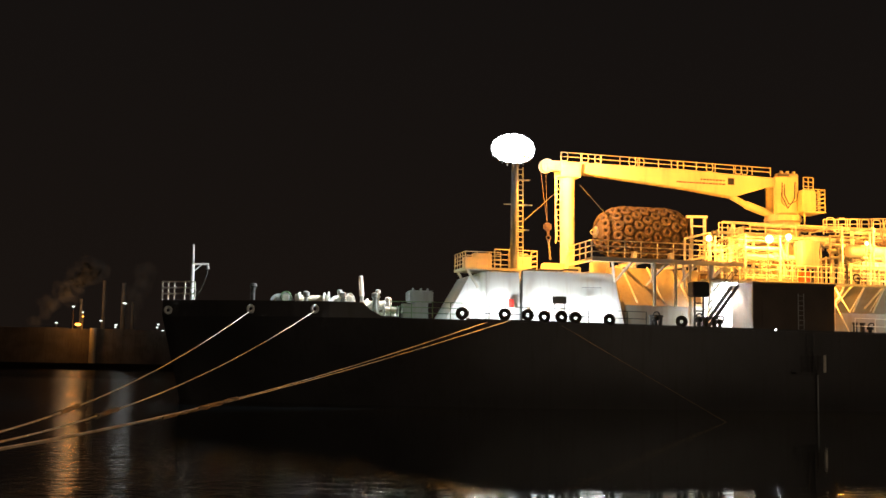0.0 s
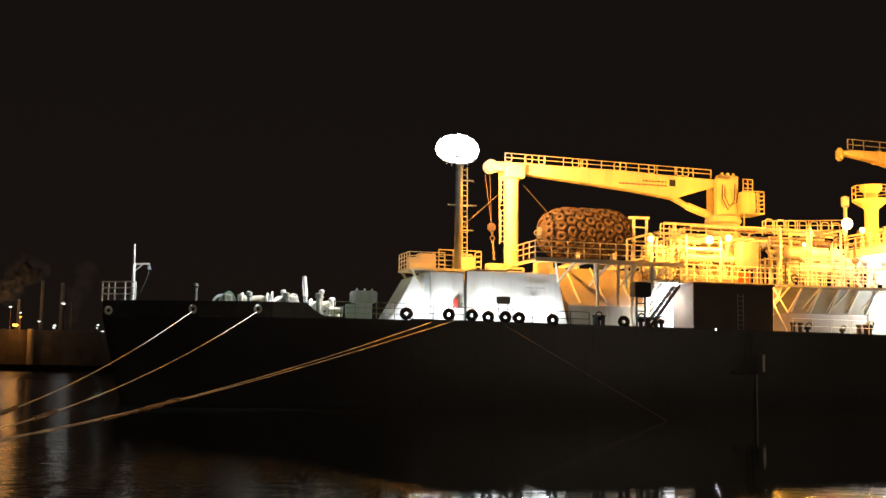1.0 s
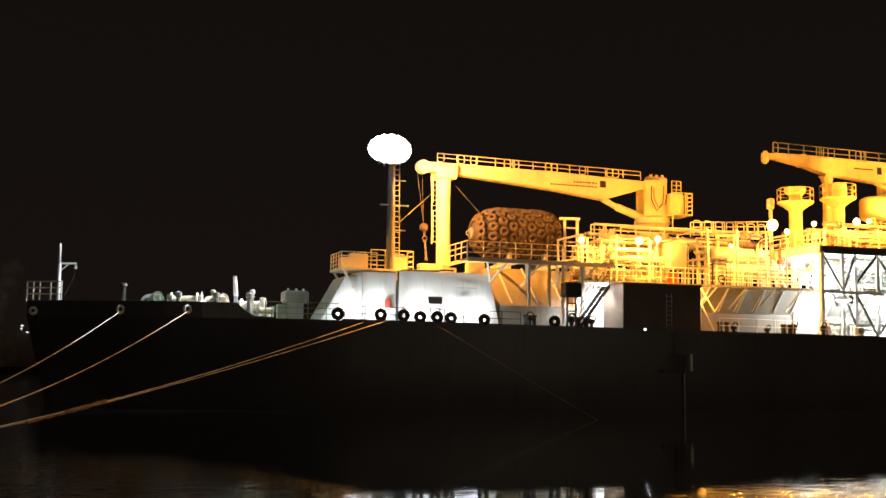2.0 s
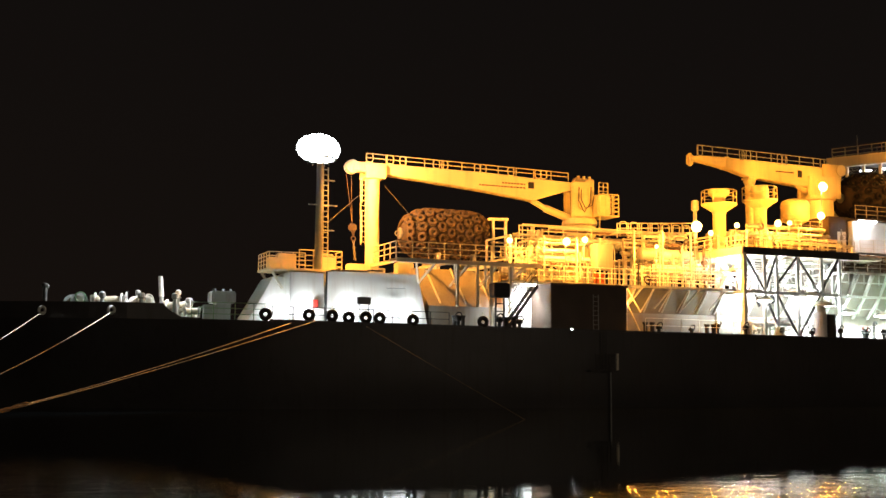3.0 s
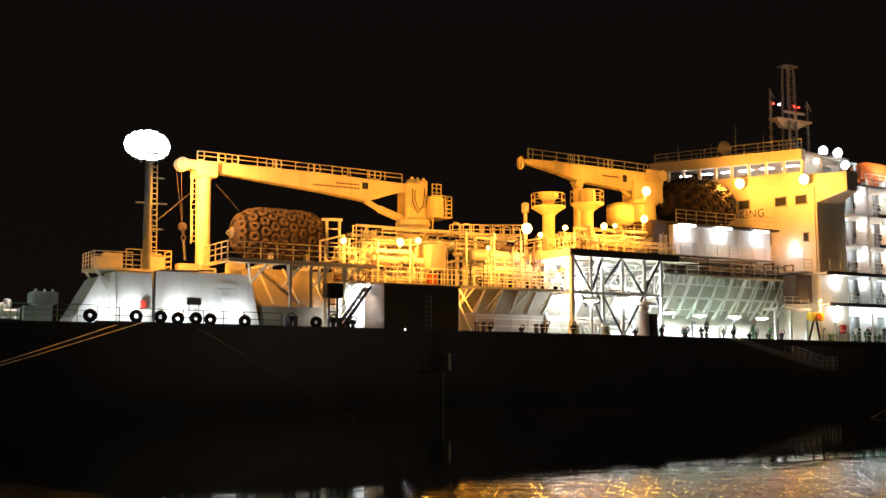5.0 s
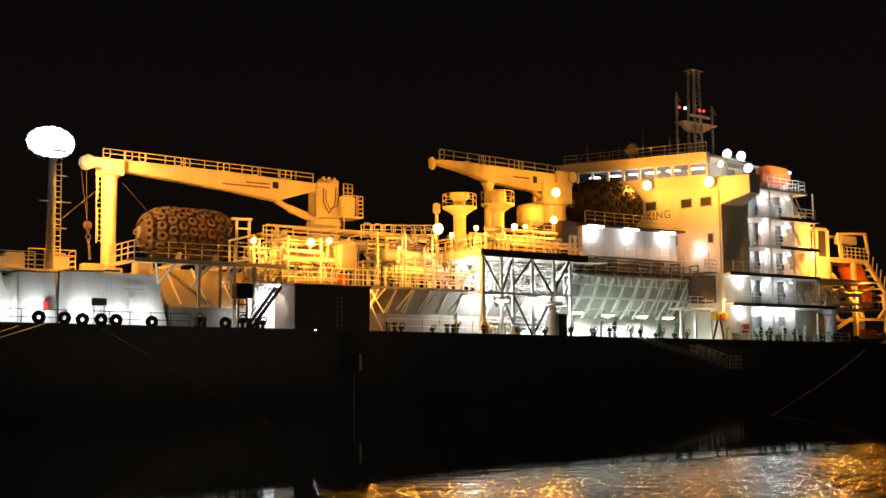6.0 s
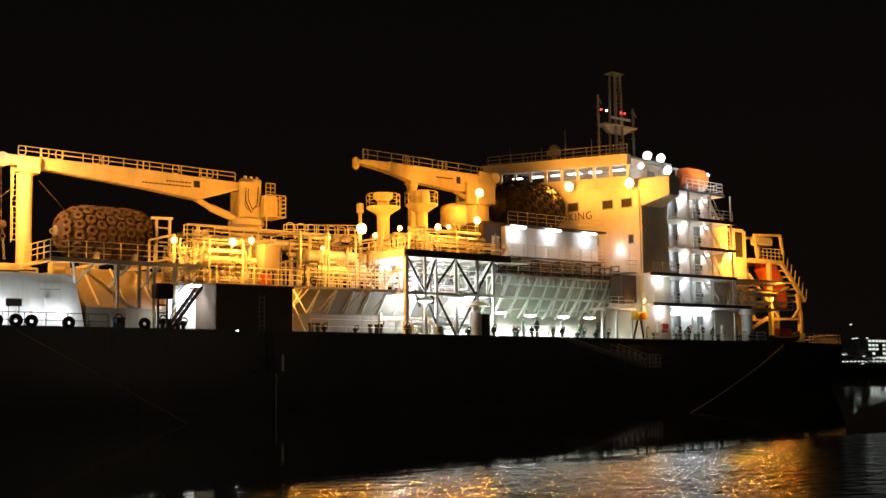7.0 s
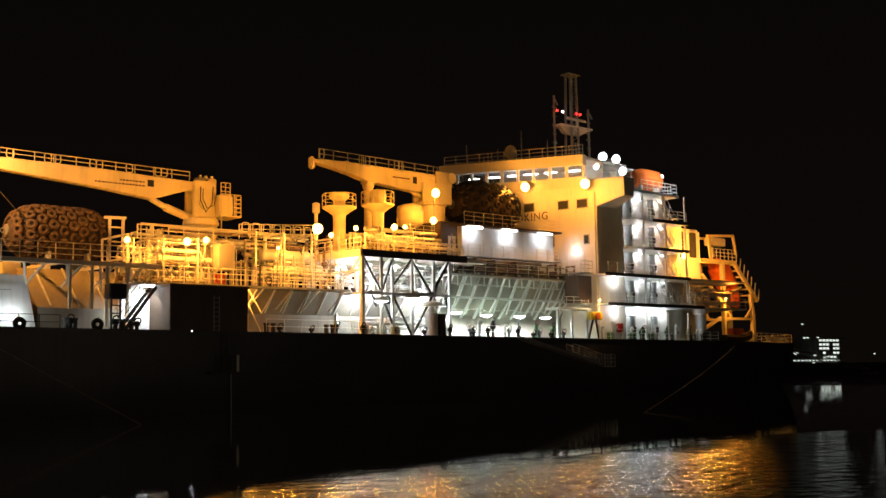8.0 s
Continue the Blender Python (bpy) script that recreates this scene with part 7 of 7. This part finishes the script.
# ---------------------------------------------------------------- far shores
def far_shores():
    bm = bmesh.new()
    box(bm, -400, 60, 318, 700, -2, 1.6, 0.3)
    tagged(part("far_shore", bm, LAND), "dark low shore across the basin", "shore", kind="structure")
    w = thing("storage_shed", "long dull grey shed wall on the far shore", "shed", (-40, 330, 1.5))
    for k in range(22):
        bm = bmesh.new()
        x = -78 + k * 6.0
        box(bm, x, x + 5.97, 0, 30, 0, 9.5 + 0.1 * (k % 3), 0.05)
        part("wall_panel", bm, CONCRETE, w)
    p = thing("silo_column", "pale upright column against the shed", "column", (-21.3, 328, 1.5))
    bm = bmesh.new()
    tube(bm, (0, 0, 0), (0, 0, 9.7), 0.9, 12)
    part("column", bm, CREAM, p)
    for x, z, r in ((-19.8, 24.0, 0.6), (-14.3, 23.5, 0.8), (-11.6, 18.0, 0.5), (-26.0, 18.5, 0.5)):
        s = thing("far_stack", "thin dark stack behind the shed", "stack", (x, 345, 1.5), "far stacks")
        bm = bmesh.new()
        tube(bm, (0, 0, 0), (0, 0, z), r, 10, r * 0.8)
        part("pipe", bm, CONCRETE, s)
    for x, z, s, m in ((-25.2, 12.1, 0.95, GLOW_FAR_WARM), (-30.8, 12.4, 0.45, GLOW_FAR), (-26.6, 16.9, 0.5, GLOW_FAR), (-24.1, 15.4, 0.4, GLOW_FAR), (-24.0, 14.3, 0.35, GLOW_FAR_WARM), (-19.2, 13.2, 0.4, GLOW_FAR),
                       (-13.2, 18.2, 0.6, GLOW_FAR), (-15.2, 12.2, 0.5, GLOW_FAR), (-15.4, 11.6, 0.4, GLOW_FAR), (-4.0, 12.6, 0.4, GLOW_FAR), (-4.2, 11.8, 0.35, GLOW_FAR), (-2.7, 10.9, 0.35, GLOW_FAR)):
        f = thing("far_lamp", "distant lamp on a post by the shed", "lamp", (x, 326, 1.5), "far lamps")
        bm = bmesh.new()
        tube(bm, (0, 0, 0), (0, 0, z - 1.5), 0.08, 6)
        part("post", bm, CONCRETE, f)
        bm = bmesh.new()
        lathe(bm, (0, 0, z - 1.5 - s * 0.4), [(s * 0.5, 0), (s, s * 0.35), (s * 0.5, s * 0.7)], 12)
        part("lens", bm, m, f)
    lamp("shore_light", (-25.2, 322, 11.5), 200, (1.0, 0.38, 0.06), 0.8)
    lamp("shore_light", (-13.0, 336, 26), 100, (0.9, 0.95, 0.9), 2.0)
    # far side beyond the stern
    bm = bmesh.new()
    box(bm, 560, 1500, 400, 900, -2, 2.4, 0.3)
    box(bm, 214, 1490, 88, 410, -2, 1.7, 0.3)
    tagged(part("far_bank", bm, LAND), "dark low bank beyond the stern", "shore", kind="structure")
    b = thing("far_office", "distant lit office building beyond the stern", "building", (700, 402, 2.4))
    bm = bmesh.new()
    box(bm, -6, 25, 0, 25, 0, 16.5, 0.2)
    part("wall", bm, CONCRETE, b)
    bm = bmesh.new()
    box(bm, -7, 32, -1, 26, 16.5, 17.0, 0.1)
    part("roof", bm, CONCRETE, b)
    rnd = random.Random(3)
    for row, z in enumerate((4.0, 6.9, 9.8, 12.4, 15.2)):
        for k in range(6):
            if rnd.random() < 0.28 and row != 4:
                continue
            bm = bmesh.new()
            x = -2 + 4.4 * k
            box(bm, x, x + 3.2, -0.15, 0, z - 0.7, z + 0.7)
            part("window", bm, GLOW_FAR, b)
    for x, z in [(665 + 4.6 * k, 4.2) for k in range(13)] + [(667, 9.0), (690, 7.6), (678, 19.0), (682, 19.2), (695, 19.4), (676, 28.0), (770, 8.5), (801, 8.3), (688, 1.8)]:
        f = thing("far_lamp", "distant lamp along the bank", "lamp", (x, 401, 2.38), "far lamps")
        bm = bmesh.new()
        s = 1.0 if z != 9.0 else 1.8
        lathe(bm, (0, 0, max(0.2, z - 2.38) - s * 0.4), [(s * 0.5, 0), (s, s * 0.4), (s * 0.5, s * 0.8)], 10)
        part("lens", bm, GLOW_FAR, f)
        bm = bmesh.new()
        tube(bm, (0, 0, 0), (0, 0, max(0.2, z - 2.38)), 0.15, 6)
        part("post", bm, CONCRETE, f)


far_shores()


# ---------------------------------------------------------------- steam over the far works
def steam_material():
    m = bpy.data.materials.new("drifting_steam")
    m.use_nodes = True
    n, l = m.node_tree.nodes, m.node_tree.links
    n.remove(n["Principled BSDF"])
    d, tr, mx = n.new("ShaderNodeBsdfDiffuse"), n.new("ShaderNodeBsdfTransparent"), n.new("ShaderNodeMixShader")
    tc, no, mr = n.new("ShaderNodeTexCoord"), n.new("ShaderNodeTexNoise"), n.new("ShaderNodeMapRange")
    d.inputs[0].default_value = (0.75, 0.72, 0.68, 1)
    no.inputs["Scale"].default_value, no.inputs["Detail"].default_value = 0.35, 5
    mr.inputs[1].default_value, mr.inputs[2].default_value, mr.inputs[3].default_value, mr.inputs[4].default_value = 0.40, 0.75, 0.0, 0.15
    l.new(tc.outputs["Object"], no.inputs["Vector"])
    l.new(no.outputs[0], mr.inputs[0])
    l.new(mr.outputs[0], mx.inputs[0])
    l.new(tr.outputs[0], mx.inputs[1])
    l.new(d.outputs[0], mx.inputs[2])
    l.new(mx.outputs[0], n["Material Output"].inputs[0])
    return m


def steam():
    mat_ = steam_material()
    plumes = []
    rnd = random.Random(9)
    for base, lean, count, top in (((-40, 350, 12), 0.95, 26, 19), ((-14, 352, 10.5), 0.25, 13, 20)):
        t = thing("steam_plume", "thin brown-lit steam drifting over the far works", "steam", base, "steam plumes")
        for k in range(count):
            u = (k + 0.5) / count
            bm = bmesh.new()
            r = (1.2 + 2.6 * u) * rnd.uniform(0.7, 1.2)
            bmesh.ops.create_icosphere(bm, subdivisions=3, radius=r)
            off = Vector((rnd.uniform(0, 50), rnd.uniform(0, 50), 0))
            for v in bm.verts:
                v.co *= 1 + 0.45 * noise.noise(v.co * (0.9 / r) + off)
            p = part("puff", bm, mat_, t, smooth=True)
            p.location = (lean * top * u + rnd.uniform(-2.2, 2.2), rnd.uniform(-2, 2), top * u ** 0.9 + rnd.uniform(-1.2, 1.2))
        plumes.append((t, base))
    return plumes


PLUMES = steam()
# lamp with no lantern, added only to make the steam show
lamp("steam_fill_light", (-28, 338, 20), 420, (1.0, 0.52, 0.22), 2.5)


def motions():
    for t, (x, y, z) in PLUMES:
        walk(t, [(0.0, pose(x, y, z)), (4.0, pose(x + 1.6, y, z + 0.7)), (8.0, pose(x + 3.2, y, z + 1.3))])


motions()
